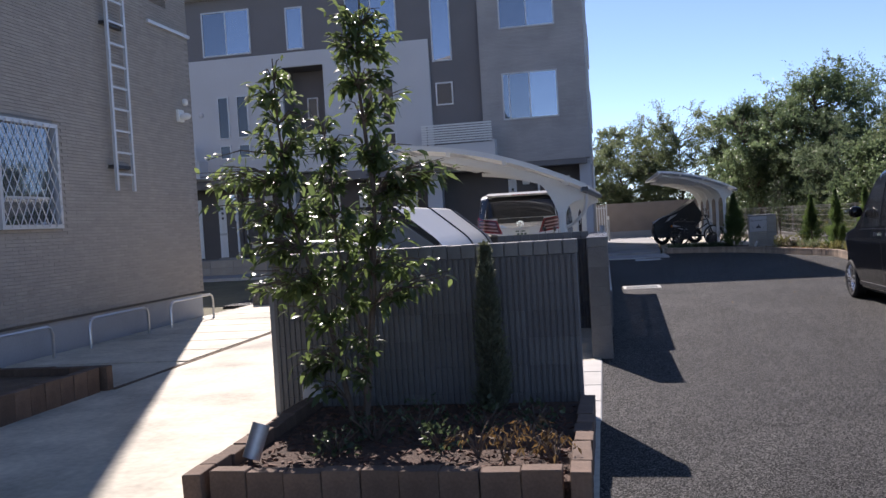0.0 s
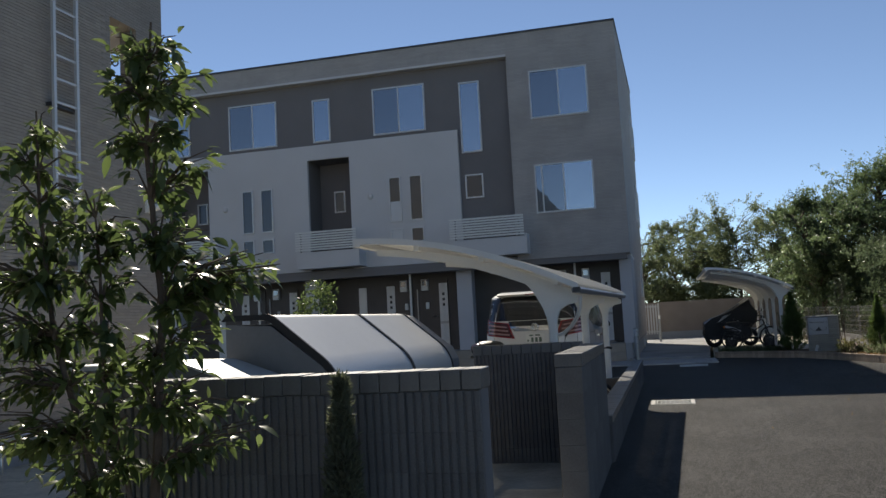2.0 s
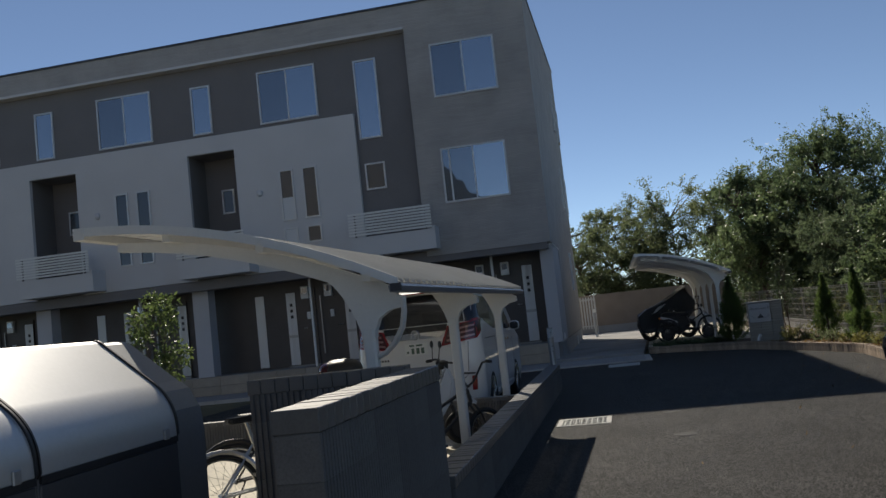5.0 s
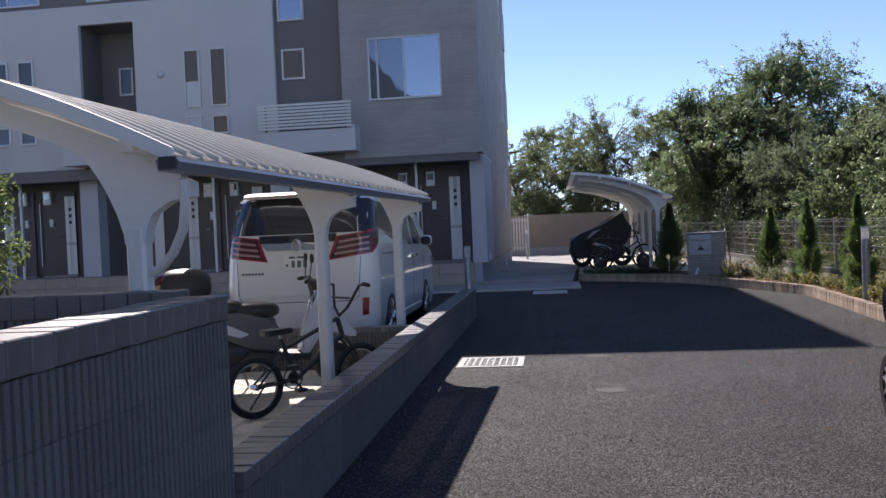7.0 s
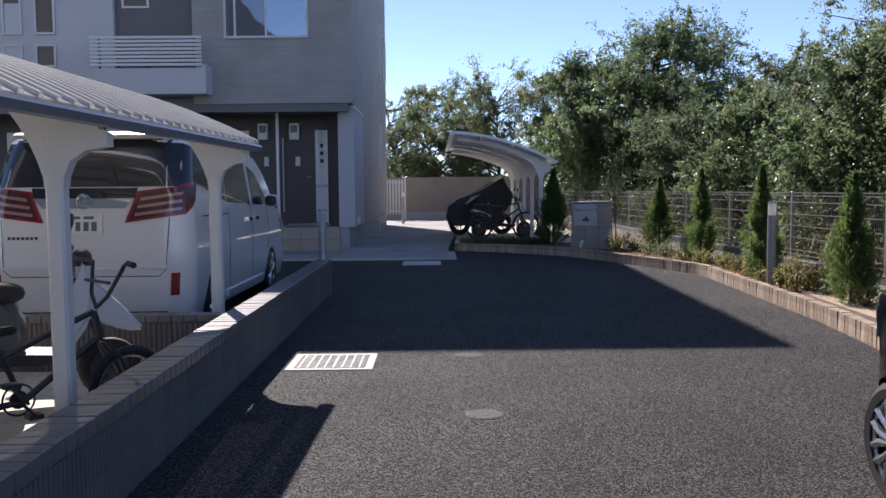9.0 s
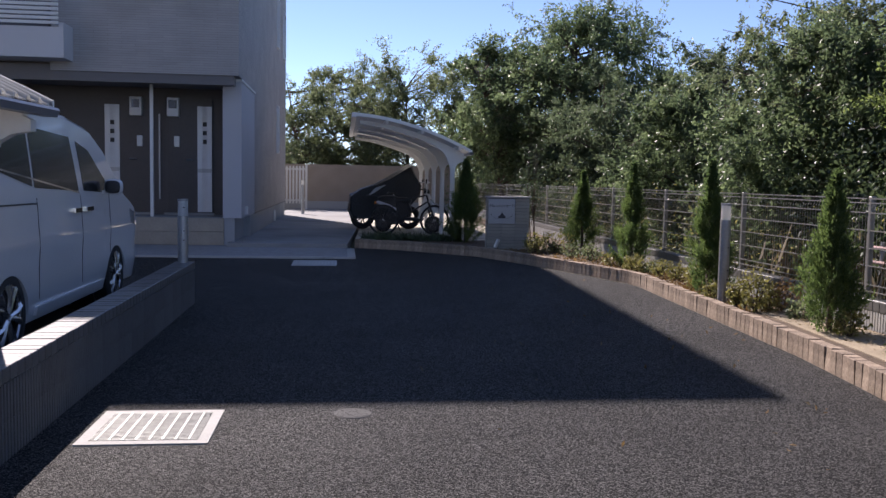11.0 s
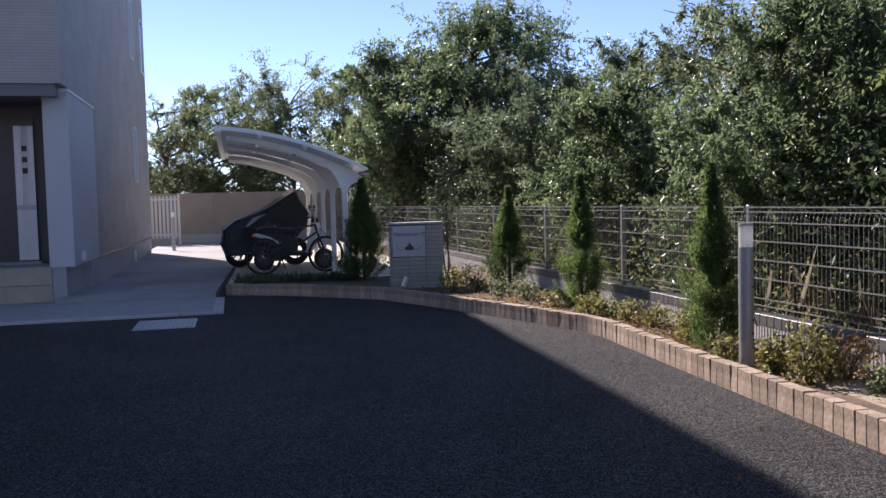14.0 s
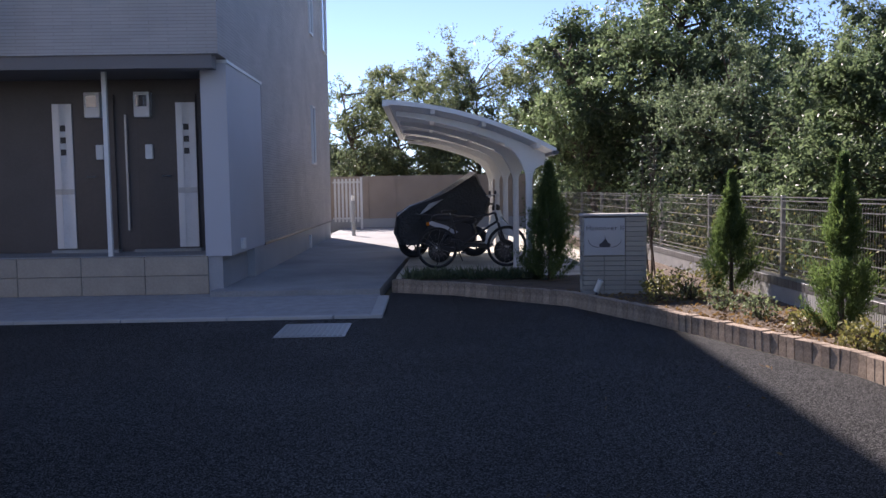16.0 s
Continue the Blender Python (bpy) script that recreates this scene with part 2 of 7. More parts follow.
M["darkwall"] = mat("dark_siding", (0.175, 0.165, 0.165), 0.7, var=0.1, scale=1, grain=50, bump=0.12, dist=0.003)
M["panel"] = mat("light_render", (0.585, 0.581, 0.587), 0.85, var=0.06, scale=0.8, grain=80, bump=0.2, dist=0.003)
M["white"] = mat("white_paint", (0.72, 0.72, 0.70), 0.45, var=0.05, scale=2, grain=30, bump=0.03, dist=0.002)
M["column"] = mat("column_render", (0.5, 0.5, 0.52), 0.8, var=0.05, scale=1, grain=70, bump=0.15, dist=0.002)
M["found"] = mat("foundation", (0.38, 0.39, 0.40), 0.85, var=0.1, scale=1.5, grain=40, bump=0.15, dist=0.003, stain=0.15)
M["beige"] = mat("porch_block", (0.36, 0.31, 0.25), 0.85, var=0.15, scale=3, grain=40, bump=0.2, dist=0.003, rnd=0.08)
M["brown"] = mat("dark_brown_panel", (0.08, 0.069, 0.066), 0.5, var=0.15, scale=2, grain=30, bump=0.05, dist=0.002)
M["door"] = mat("door_brown", (0.07, 0.059, 0.056), 0.4, var=0.15, scale=2, grain=30, bump=0.05, dist=0.002)
M["frame"] = mat("window_aluminium", (0.60, 0.61, 0.62), 0.4, 0.3, var=0.04, bump=0)
M["darkmetal"] = mat("dark_metal", (0.06, 0.06, 0.065), 0.4, 0.5, var=0.1, bump=0)
M["steel"] = mat("steel", (0.55, 0.55, 0.55), 0.3, 0.9, var=0.06, bump=0)
M["galv"] = mat("galvanised", (0.42, 0.42, 0.42), 0.45, 0.7, var=0.12, scale=12, bump=0.04)
M["fencegrey"] = mat("fence_steel", (0.27, 0.262, 0.25), 0.45, 0.4, var=0.1, bump=0)
M["grate"] = mat("grating_steel", (0.34, 0.345, 0.325), 0.5, 0.4, var=0.15, scale=20, bump=0.1)
M["glass"] = glass_mat("window_glass", (0.03, 0.035, 0.045), 0.2)
# blue of the reflected sky is put into the tint, with less mirror
M["skypane"] = glass_mat("window_glass_skytint", (0.05, 0.075, 0.115), 0.34)
M["glassdark"] = glass_mat("window_glass_dark", (0.05, 0.055, 0.062), 0.035, coat=0.02)
# flat white for a bright reflection painted on the panes
M["pane_reflection"] = mat("pale_reflection", (0.62, 0.63, 0.64), 0.7, var=0.06, bump=0.02)
M["curtain"] = mat("curtain_cloth", (0.6, 0.6, 0.6), 0.9, var=0.1, bump=0.05)
M["beigetile"] = tile_mat("beige_tile_siding", (0.305, 0.278, 0.25), 0.227, 0.0455, mortar=0.03, contrast=0.07)
M["walltile"] = mat("wall_tile", (0.325, 0.298, 0.268), 0.75, var=0.12, scale=6, grain=60, bump=0.25, dist=0.002, rnd=0.07)
M["walltiles"] = mat("wall_tile_field", (0.325, 0.298, 0.268), 0.75, var=0.12, scale=6, grain=60, bump=0.25, dist=0.002, island=0.07)
M["polyc"] = sheet_mat("roof_sheet", (0.62, 0.62, 0.60), 0.25, 0.45)
M["carport"] = mat("carport_aluminium", (0.70, 0.70, 0.69), 0.4, 0.1, var=0.05, scale=3, bump=0.02)
M["binmetal"] = mat("bin_metal", (0.54, 0.54, 0.53), 0.42, 0.5, var=0.05, scale=2, bump=0.02)
M["bindark"] = mat("bin_dark", (0.22, 0.225, 0.235), 0.45, 0.4, var=0.08, bump=0.02)
M["binfront"] = mat("bin_front", (0.07, 0.072, 0.078), 0.5, 0.2, var=0.1, bump=0.02)
M["rubber"] = mat("rubber", (0.018, 0.018, 0.019), 0.75, var=0.2, bump=0.1)
M["plasticblack"] = mat("black_plastic", (0.022, 0.022, 0.024), 0.45, var=0.15, bump=0.03)
M["carwhite"] = mat("white_car_paint", (0.72, 0.72, 0.72), 0.3, var=0.02, bump=0, coat=0.9)
M["carblack"] = mat("black_car_paint", (0.006, 0.006, 0.007), 0.16, var=0.05, bump=0, coat=0.2, spec=0.3)
M["carglass"] = glass_mat("car_glass", (0.01, 0.011, 0.013), 0.035, coat=0.06)
M["chrome"] = mat("chrome", (0.8, 0.8, 0.8), 0.08, 1.0, var=0.01, bump=0)
M["alloy"] = mat("alloy_wheel", (0.6, 0.6, 0.61), 0.25, 0.9, var=0.03, bump=0)
M["redlamp"] = mat("red_lamp", (0.27, 0.012, 0.016), 0.12, var=0.05, bump=0, coat=0.8)
M["clearlamp"] = mat("clear_lamp", (0.5, 0.5, 0.52), 0.15, 0.3, var=0.03, bump=0, coat=0.8)
M["orange"] = mat("orange_lamp", (0.7, 0.2, 0.02), 0.2, var=0.03, bump=0)
M["cover"] = mat("cover_cloth", (0.016, 0.0155, 0.017), 0.34, var=0.3, scale=5, grain=22, bump=0.7, dist=0.03)
# pale paint for sunlight on the dark cover cloth
M["coversheen"] = mat("cover_sheen", (0.42, 0.42, 0.43), 0.4, 0.2, var=0.2, scale=14, grain=40, bump=0.5, dist=0.01)
M["gutter"] = mat("gutter_paint", (0.2, 0.215, 0.245), 0.4, 0.2, var=0.08, scale=4, bump=0.02)
M["plate"] = mat("plate_white", (0.75, 0.76, 0.74), 0.5, var=0.02, bump=0)
M["platebar"] = mat("plate_mark", (0.1, 0.15, 0.12), 0.5, var=0.02, bump=0)
M["bark"] = mat("bark", (0.11, 0.08, 0.06), 0.9, var=0.35, scale=8, grain=40, bump=0.7, dist=0.01)
M["leafA"] = leaf_mat("leaf_glossy_green", (0.058, 0.086, 0.048), (0.175, 0.222, 0.112), 0.32, 0.6)
M["leafP"] = leaf_mat("leaf_planter_tree", (0.05, 0.075, 0.03), (0.15, 0.19, 0.075), 0.3, 0.55)
M["leafB"] = leaf_mat("leaf_dark_green", (0.056, 0.08, 0.05), (0.165, 0.205, 0.115), 0.32, 0.6)
# leaf green darkened: shade behind the fence is put into its colour
M["leafshade"] = leaf_mat("leaf_shaded_green", (0.03, 0.046, 0.026), (0.11, 0.145, 0.07), 0.35, 0.4)
M["leafC"] = leaf_mat("leaf_olive", (0.08, 0.104, 0.06), (0.21, 0.24, 0.125), 0.4, 0.58)
# brighter yellow-green leaf with the sunlit look put into the colour
M["leafsun"] = leaf_mat("leaf_sunlit_green", (0.075, 0.108, 0.04), (0.25, 0.3, 0.105), 0.34, 0.64)
M["leafY"] = leaf_mat("leaf_yellow_green", (0.14, 0.14, 0.045), (0.36, 0.33, 0.13), 0.5, 0.35)
M["leafdry"] = leaf_mat("leaf_dry", (0.12, 0.07, 0.03), (0.28, 0.19, 0.09), 0.7, 0.3)
M["straw"] = leaf_mat("dry_grass", (0.08, 0.062, 0.036), (0.2, 0.16, 0.095), 0.7, 0.3)
M["mulch"] = leaf_mat("straw_mulch", (0.26, 0.2, 0.11), (0.55, 0.46, 0.29), 0.8, 0.1)
M["cypress"] = leaf_mat("cypress_needles", (0.052, 0.086, 0.038), (0.19, 0.255, 0.085), 0.6, 0.58)
M["coniferdark"] = leaf_mat("young_conifer", (0.075, 0.085, 0.06), (0.17, 0.185, 0.11), 0.6, 0.3)
M["lampwhite"] = sheet_mat("lamp_diffuser", (0.82, 0.82, 0.8), 0.0, 0.6)
M["boardbrown"] = mat("board_fence", (0.33, 0.27, 0.22), 0.8, var=0.12, scale=2, grain=40, bump=0.15, dist=0.003)
M["ink"] = mat("sign_ink", (0.05, 0.045, 0.05), 0.6, var=0.05, bump=0)
M["signplate"] = mat("sign_plate", (0.38, 0.38, 0.39), 0.4, 0.2, var=0.06, bump=0)
M["bluewhite"] = mat("scooter_paint", (0.55, 0.58, 0.64), 0.25, 0.2, var=0.03, bump=0, coat=0.7)
M["greysc"] = mat("scooter_grey", (0.1, 0.102, 0.106), 0.35, 0.3, var=0.05, bump=0, coat=0.5)
M["seat"] = mat("seat_vinyl", (0.02, 0.018, 0.018), 0.4, var=0.1, bump=0.05)


M["cover_iron"] = mat("cover_iron", (0.085, 0.083, 0.08), 0.9, 0.0, var=0.2, scale=15, bump=0.2)
M["lampstrip"] = mat("lamp_strip", (0.42, 0.24, 0.24), 0.15, 0.2, var=0.03, bump=0, coat=0.6)
M["lampdark"] = mat("lamp_dark", (0.06, 0.012, 0.014), 0.12, var=0.05, bump=0, coat=0.8)


# ---- building helpers ----
def box(bm, x0, x1, y0, y1, z0, z1, bevel=0.0):
    vs = [bm.verts.new(p) for p in ((x0, y0, z0), (x1, y0, z0), (x1, y1, z0), (x0, y1, z0), (x0, y0, z1), (x1, y0, z1), (x1, y1, z1), (x0, y1, z1))]
    fs = [bm.faces.new([vs[i] for i in f]) for f in ((0, 3, 2, 1), (4, 5, 6, 7), (0, 1, 5, 4), (1, 2, 6, 5), (2, 3, 7, 6), (3, 0, 4, 7))]
    if bevel:
        es = list({e for f in fs for e in f.edges})
        bmesh.ops.bevel(bm, geom=es, offset=bevel, segments=1, affect="EDGES", clamp_overlap=True)
    return vs


def prism(bm, poly, a0, a1, axis="x", close=True):
    """Extrude a closed outline along an axis: outline pairs are (y, z) for x, (x, z) for y, (x, y) for z."""
    def at(p, a):
        return (a, p[0], p[1]) if axis == "x" else (p[0], a, p[1]) if axis == "y" else (p[0], p[1], a)
    r0, r1 = [bm.verts.new(at(p, a0)) for p in poly], [bm.verts.new(at(p, a1)) for p in poly]
    n = len(poly)
    for i in range(n):
        bm.faces.new((r0[i], r0[(i + 1) % n], r1[(i + 1) % n], r1[i]))
    if close:
        bm.faces.new(r0[::-1])
        bm.faces.new(r1)
    return r0, r1


def tube(bm, pts, r, sides=8, radii=None, cap=True):
    """A round bar along points."""
    pts = [Vector(p) for p in pts]
    rings, up = [], Vector((0, 0, 1))
    for i, p in enumerate(pts):
        d = (pts[min(i + 1, len(pts) - 1)] - pts[max(i - 1, 0)]).normalized()
        if abs(d.dot(up)) > 0.95:
            up = Vector((1, 0, 0)) if abs(d.x) < 0.8 else Vector((0, 1, 0))
        a = d.cross(up).normalized()
        b = d.cross(a)
        rr = radii[i] if radii else r
        rings.append([bm.verts.new(p + (a * math.cos(k * 2 * math.pi / sides) + b * math.sin(k * 2 * math.pi / sides)) * rr) for k in range(sides)])
    for s, e in zip(rings, rings[1:]):
        for k in range(sides):
            bm.faces.new((s[k], s[(k + 1) % sides], e[(k + 1) % sides], e[k]))
    if cap:
        bm.faces.new(rings[0][::-1])
        bm.faces.new(rings[-1])
    return rings


def ring(bm, centre, radius, r, axis="x", seg=28, sides=8, squash=1.0):
    """A torus: tyre or hoop, round the given axis."""
    rs = []
    for i in range(seg):
        a = 2 * math.pi * i / seg
        rr = []
        for k in range(sides):
            b = 2 * math.pi * k / sides
            q, w = radius + r * math.cos(b), r * squash * math.sin(b)
            u, v = q * math.cos(a), q * math.sin(a)
            p = (w, u, v) if axis == "x" else (u, w, v) if axis == "y" else (u, v, w)
            rr.append(bm.verts.new(Vector(centre) + Vector(p)))
        rs.append(rr)
    for i in range(seg):
        for k in range(sides):
            bm.faces.new((rs[i][k], rs[(i + 1) % seg][k], rs[(i + 1) % seg][(k + 1) % sides], rs[i][(k + 1) % sides]))


def disc(bm, centre, radius, thick, axis="x", seg=24):
    poly = [(radius * math.cos(2 * math.pi * i / seg), radius * math.sin(2 * math.pi * i / seg)) for i in range(seg)]
    c = centre
    off = {"x": (1, 2), "y": (0, 2), "z": (0, 1)}[axis]
    a = {"x": 0, "y": 1, "z": 2}[axis]
    prism(bm, [(p[0] + c[off[0]], p[1] + c[off[1]]) for p in poly], c[a] - thick / 2, c[a] + thick / 2, axis)


def lump(bm, centre, size, seg=16, rings=10, power=2.4):
    """A rounded box-like blob."""
    rows = []
    def sgn(v, e):
        return math.copysign(abs(v) ** e, v)
    e = 2 / power
    for i in range(rings + 1):
        th = -math.pi / 2 + math.pi * i / rings
        rows.append([bm.verts.new((centre[0] + size[0] * sgn(math.cos(th), e) * sgn(math.cos(2 * math.pi * k / seg), e),
                                   centre[1] + size[1] * sgn(math.cos(th), e) * sgn(math.sin(2 * math.pi * k / seg), e),
                                   centre[2] + size[2] * sgn(math.sin(th), e))) for k in range(seg)])
    for a, b in zip(rows, rows[1:]):
        for k in range(seg):
            bm.faces.new((a[k], a[(k + 1) % seg], b[(k + 1) % seg], b[k]))
    bmesh.ops.remove_doubles(bm, verts=[v for r in (rows[0], rows[-1]) for v in r], dist=0.0001)


def mesh_of(name, bm, material, smooth=False):
    bmesh.ops.recalc_face_normals(bm, faces=bm.faces)
    me = bpy.data.meshes.new(name)
    bm.to_mesh(me)
    bm.free()
    me.materials.append(M[material] if isinstance(material, str) else material)
    if smooth:
        me.polygons.foreach_set("use_smooth", [True] * len(me.polygons))
        me.set_sharp_from_angle(angle=radians(38))
    return me


def thing(name, label, category, group="", kind="", at=(0, 0, 0)):
    ob = new(name)
    ob.location = at
    ob.empty_display_size = 0.2
    return tagged(ob, label, category, group, kind)


def part(name, bm, material, parent, label="", smooth=False, m=None):
    ob = new(name, mesh_of(name, bm, material, smooth))
    ob.parent = parent
    if m is not None:
        ob.matrix_local = m
    return tagged(ob, label) if label else ob


def solo(name, bm, material, label, category, group="", kind="", smooth=False, at=None):
    ob = new(name, mesh_of(name, bm, material, smooth))
    if at is not None:
        ob.matrix_world = at
    return tagged(ob, label, category, group, kind)


def boxpart(name, parent, material, *dims, bevel=0.0, label=""):
    bm = bmesh.new()
    box(bm, *dims, bevel=bevel)
    return part(name, bm, material, parent, label)


def piece(name, me, parent, m):
    ob = new(name, me)
    ob.parent = parent
    ob.matrix_local = m
    return ob


def leaves_mesh(name, centres, size, material, rng, droop=0.3, aspect=2.2, spread=None, up=0.0):
    """Many small pointed leaves, each folded along its midrib, at the given places."""
    n = len(centres)
    c = np.asarray(centres, float)
    d = rng.normal(size=(n, 3))
    if spread is not None:
        d = d * 0.7 + spread
    d[:, 2] -= droop
    d[:, 2] += up
    d /= np.linalg.norm(d, axis=1)[:, None] + 1e-9
    s = rng.normal(size=(n, 3))
    s -= (s * d).sum(1)[:, None] * d
    s /= np.linalg.norm(s, axis=1)[:, None] + 1e-9
    nrm = np.cross(d, s)
    L = (size * rng.uniform(0.65, 1.3, n))[:, None]
    W = L / aspect
    tip, mid = c + d * L, c + d * L * 0.45
    vs = np.empty((n, 4, 3))
    vs[:, 0], vs[:, 2] = c, tip - nrm * L * 0.12
    vs[:, 1], vs[:, 3] = mid + s * W * 0.5 + nrm * W * 0.18, mid - s * W * 0.5 + nrm * W * 0.18
    me = bpy.data.meshes.new(name)
    me.vertices.add(n * 4)
    me.vertices.foreach_set("co", vs.reshape(-1))
    idx = np.arange(n)[:, None] * 4 + np.array([0, 1, 2, 0, 2, 3])
    me.loops.add(n * 6)
    me.loops.foreach_set("vertex_index", idx.reshape(-1).astype(np.int32))
    me.polygons.add(n * 2)
    me.polygons.foreach_set("loop_start", np.arange(0, n * 6, 3, dtype=np.int32))
    me.update()
    me.materials.append(M[material])
    return me

# ---- ground ----
def sheet(name, poly, z0, z1, material, label, category, kind="structure"):
    bm = bmesh.new()
    prism(bm, poly, z0, z1, "z")
    return solo(name, bm, material, label, category, kind=kind)


sheet("ground", [(-400, -300), (400, -300), (400, 600), (-400, 600)], -0.5, -0.06, "ground", "bare earth ground reaching to the horizon", "ground")
EDGE = [(2.6, -30), (2.75, 2), (3.25, 6), (3.69, 9), (4.01, 11.4), (4.14, 12.5), (4.22, 14), (4.33, 16), (4.4, 17.15), (4.36, 17.5), (4.08, 18.4), (3.77, 19.3), (3.42, 20.25), (2.85, 21.6), (1.47, 22.92), (0.58, 23.4)]
sheet("road", [(-1.425, -30)] + [(x + 0.12, y) for x, y in EDGE[:-1]] + [(0.56, 23.4), (0.5, 20.97), (-9, 20.97), (-9, 10.51), (-1.425, 10.51)], -0.4, 0.0, "asphalt", "dark coarse asphalt driveway", "road")
sheet("pavement", [(-8.4, -30), (-1.42, -30), (-1.42, 10.5), (-8.4, 10.5)], -0.3, 0.006, "concrete", "pale trowelled concrete yard", "pavement")
# parking strip along the neighbour's wall, a shade higher, with saw-cut joints
for i in range(7):
    y0 = 3.2 + i * 0.9
    sheet("parking_slab_%d" % (i + 1), [(-8.39, y0 + 0.02), (-6.06, y0 + 0.02), (-6.06, y0 + 0.88), (-8.39, y0 + 0.88)], -0.2, 0.02, "concrete", "concrete parking slab between narrow joints", "slab")
sheet("joint_strip", [(-6.06, 1.6), (-5.99, 1.6), (-5.99, 9.6), (-6.06, 9.6)], -0.1, 0.0105, "soil", "narrow dark gravel joint beside the parking slabs", "joint")
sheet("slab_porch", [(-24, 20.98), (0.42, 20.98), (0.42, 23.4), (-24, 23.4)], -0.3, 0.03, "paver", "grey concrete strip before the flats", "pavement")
sheet("slab_side", [(-1.9, 22.92), (0.42, 22.92), (0.9, 33), (0.9, 42.5), (-1.9, 42.5)], -0.3, 0.105, "concrete2", "grey concrete passage beside the flats", "pavement")
sheet("slab_bikes", [(0.6, 24.4), (3.1, 24.0), (4.3, 24.6), (4.3, 41), (0.95, 41), (0.95, 33)], -0.3, 0.115, "concrete", "pale concrete cycle stand floor", "pavement")
sheet("soil_bed", [(x + 0.1, y) for x, y in EDGE] + [(0.7, 24.42), (3.2, 24.02), (4.6, 25), (5.2, 42), (5.2, -30)], -0.3, 0.13, "soil", "planting bed of dark soil", "soil")
sheet("soil_patch", [(4.15, 8.5), (5.0, 8.5), (5.02, 14.2), (4.9, 14.75), (4.55, 14.55), (4.45, 13.2), (4.3, 11.5)], 0.0, 0.137, "sand", "pale sandy soil in the bed", "soil")
sheet("planter_soil", [(-3.42, -1.73), (-1.54, -1.73), (-1.54, 0.1), (-3.42, 0.1)], 0.0, 0.12, "barksoil", "dark planter soil with bark", "soil")


def curb_run(name, pieces, label):
    t = thing(name, label, "kerb", kind="structure")
    for d in pieces:
        boxpart("kerbstone", t, "curb", *d, bevel=0.008)
    return t


curb_run("curb", [(-24 + i * 1.2, -24 + i * 1.2 + 1.19, 20.89, 20.99, -0.1, 0.036) for i in range(20)] + [(0.01, 0.42, 20.89, 20.99, -0.1, 0.036), (0.42, 0.56, 20.89, 21.8, -0.1, 0.042), (0.42, 0.56, 21.81, 22.7, -0.1, 0.042)], "pale concrete kerb round the paved strip")
curb_run("curb_entrance", [(-1.6, -1.41, 0.0 + i * 0.62, 0.61 + i * 0.62, -0.1, 0.012) for i in range(4)], "flush pale kerb across the yard entrance")


# ---- upright brick edging ----
def brick_mesh(name, w, d, h, material):
    bm = bmesh.new()
    box(bm, -w / 2, w / 2, -d / 2, d / 2, 0, h, bevel=0.004)
    return mesh_of(name, bm, material)


def edging(path, name, label, h, material="brick", w=0.1, d=0.1, z=-0.03):
    t = thing(name, label, "edging", kind="structure")
    me = brick_mesh("brick", w - 0.004, d, h - z, material)
    rng = random.Random(5)
    pts = [Vector((*p, 0)) for p in path]
    carry = 0.0
    for a, b in zip(pts, pts[1:]):
        v = b - a
        ang = math.degrees(math.atan2(v.y, v.x))
        s = carry
        while s < v.length:
            p = a + v.normalized() * s
            piece("brick", me, t, pose(p.x, p.y, z + rng.uniform(-0.006, 0.006), rng.uniform(-2, 2), rng.uniform(-0.8, 0.8), ang + rng.uniform(-2, 2)))
            s += w
        carry = s - v.length
    return t


# ---- block walls ----
def block_wall(name, label, p0, p1, courses, thick=0.2, base=0.0, bl=0.4, bh=0.19, cap=0.1, capmat="blockcap", facemat="block"):
    """A wall of ribbed blocks in rows from p0 to p1, with a row of cap stones."""
    t = thing(name, label, "wall", kind="structure")
    a, b = Vector((*p0, 0)), Vector((*p1, 0))
    L = (b - a).length
    ang = math.degrees(math.atan2((b - a).y, (b - a).x))
    u = (b - a).normalized()
    bm = bmesh.new()
    box(bm, 0.01, L - 0.01, -thick / 2 + 0.02, thick / 2 - 0.02, base - 0.1, base + courses * bh + cap - 0.015)
    core = part("core", bm, "mortar", t, m=pose(a.x, a.y, 0, 0, 0, ang))
    n = max(1, round(L / bl))
    w = L / n
    bm = bmesh.new()
    ribs = max(4, round(w / 0.04))
    pw = (w - 0.003) / ribs
    face = []
    for i in range(ribs):
        x = -w / 2 + 0.0015 + i * pw
        face += [(x, -0.012), (x + pw * 0.09, 0.0), (x + pw * 0.66, 0.0), (x + pw * 0.76, -0.012)]
    outline = [(x, thick / 2 + d) for x, d in face[::-1]] + [(x, -thick / 2 - d) for x, d in face]
    prism(bm, outline, 0.001, bh - 0.001, "z")
    me = mesh_of("block", bm, facemat)
    nc = max(1, round(L / (bl / 4)))
    wc = L / nc
    bm = bmesh.new()
    box(bm, -wc / 2 + 0.002, wc / 2 - 0.002, -thick / 2 - 0.003, thick / 2 + 0.003, 0.003, cap, bevel=0.004)
    mc = mesh_of("cap_block", bm, capmat)
    for r in range(courses):
        for i in range(n):
            p = a + u * (i + 0.5) * w
            piece("block", me, t, pose(p.x, p.y, base + r * bh, 0, 0, ang))
    rng = random.Random(len(name))
    for i in range(nc):
        p = a + u * (i + 0.5) * wc
        piece("cap_block", mc, t, pose(p.x, p.y, base + courses * bh + rng.uniform(-0.002, 0.002), 0, 0, ang))
    return t


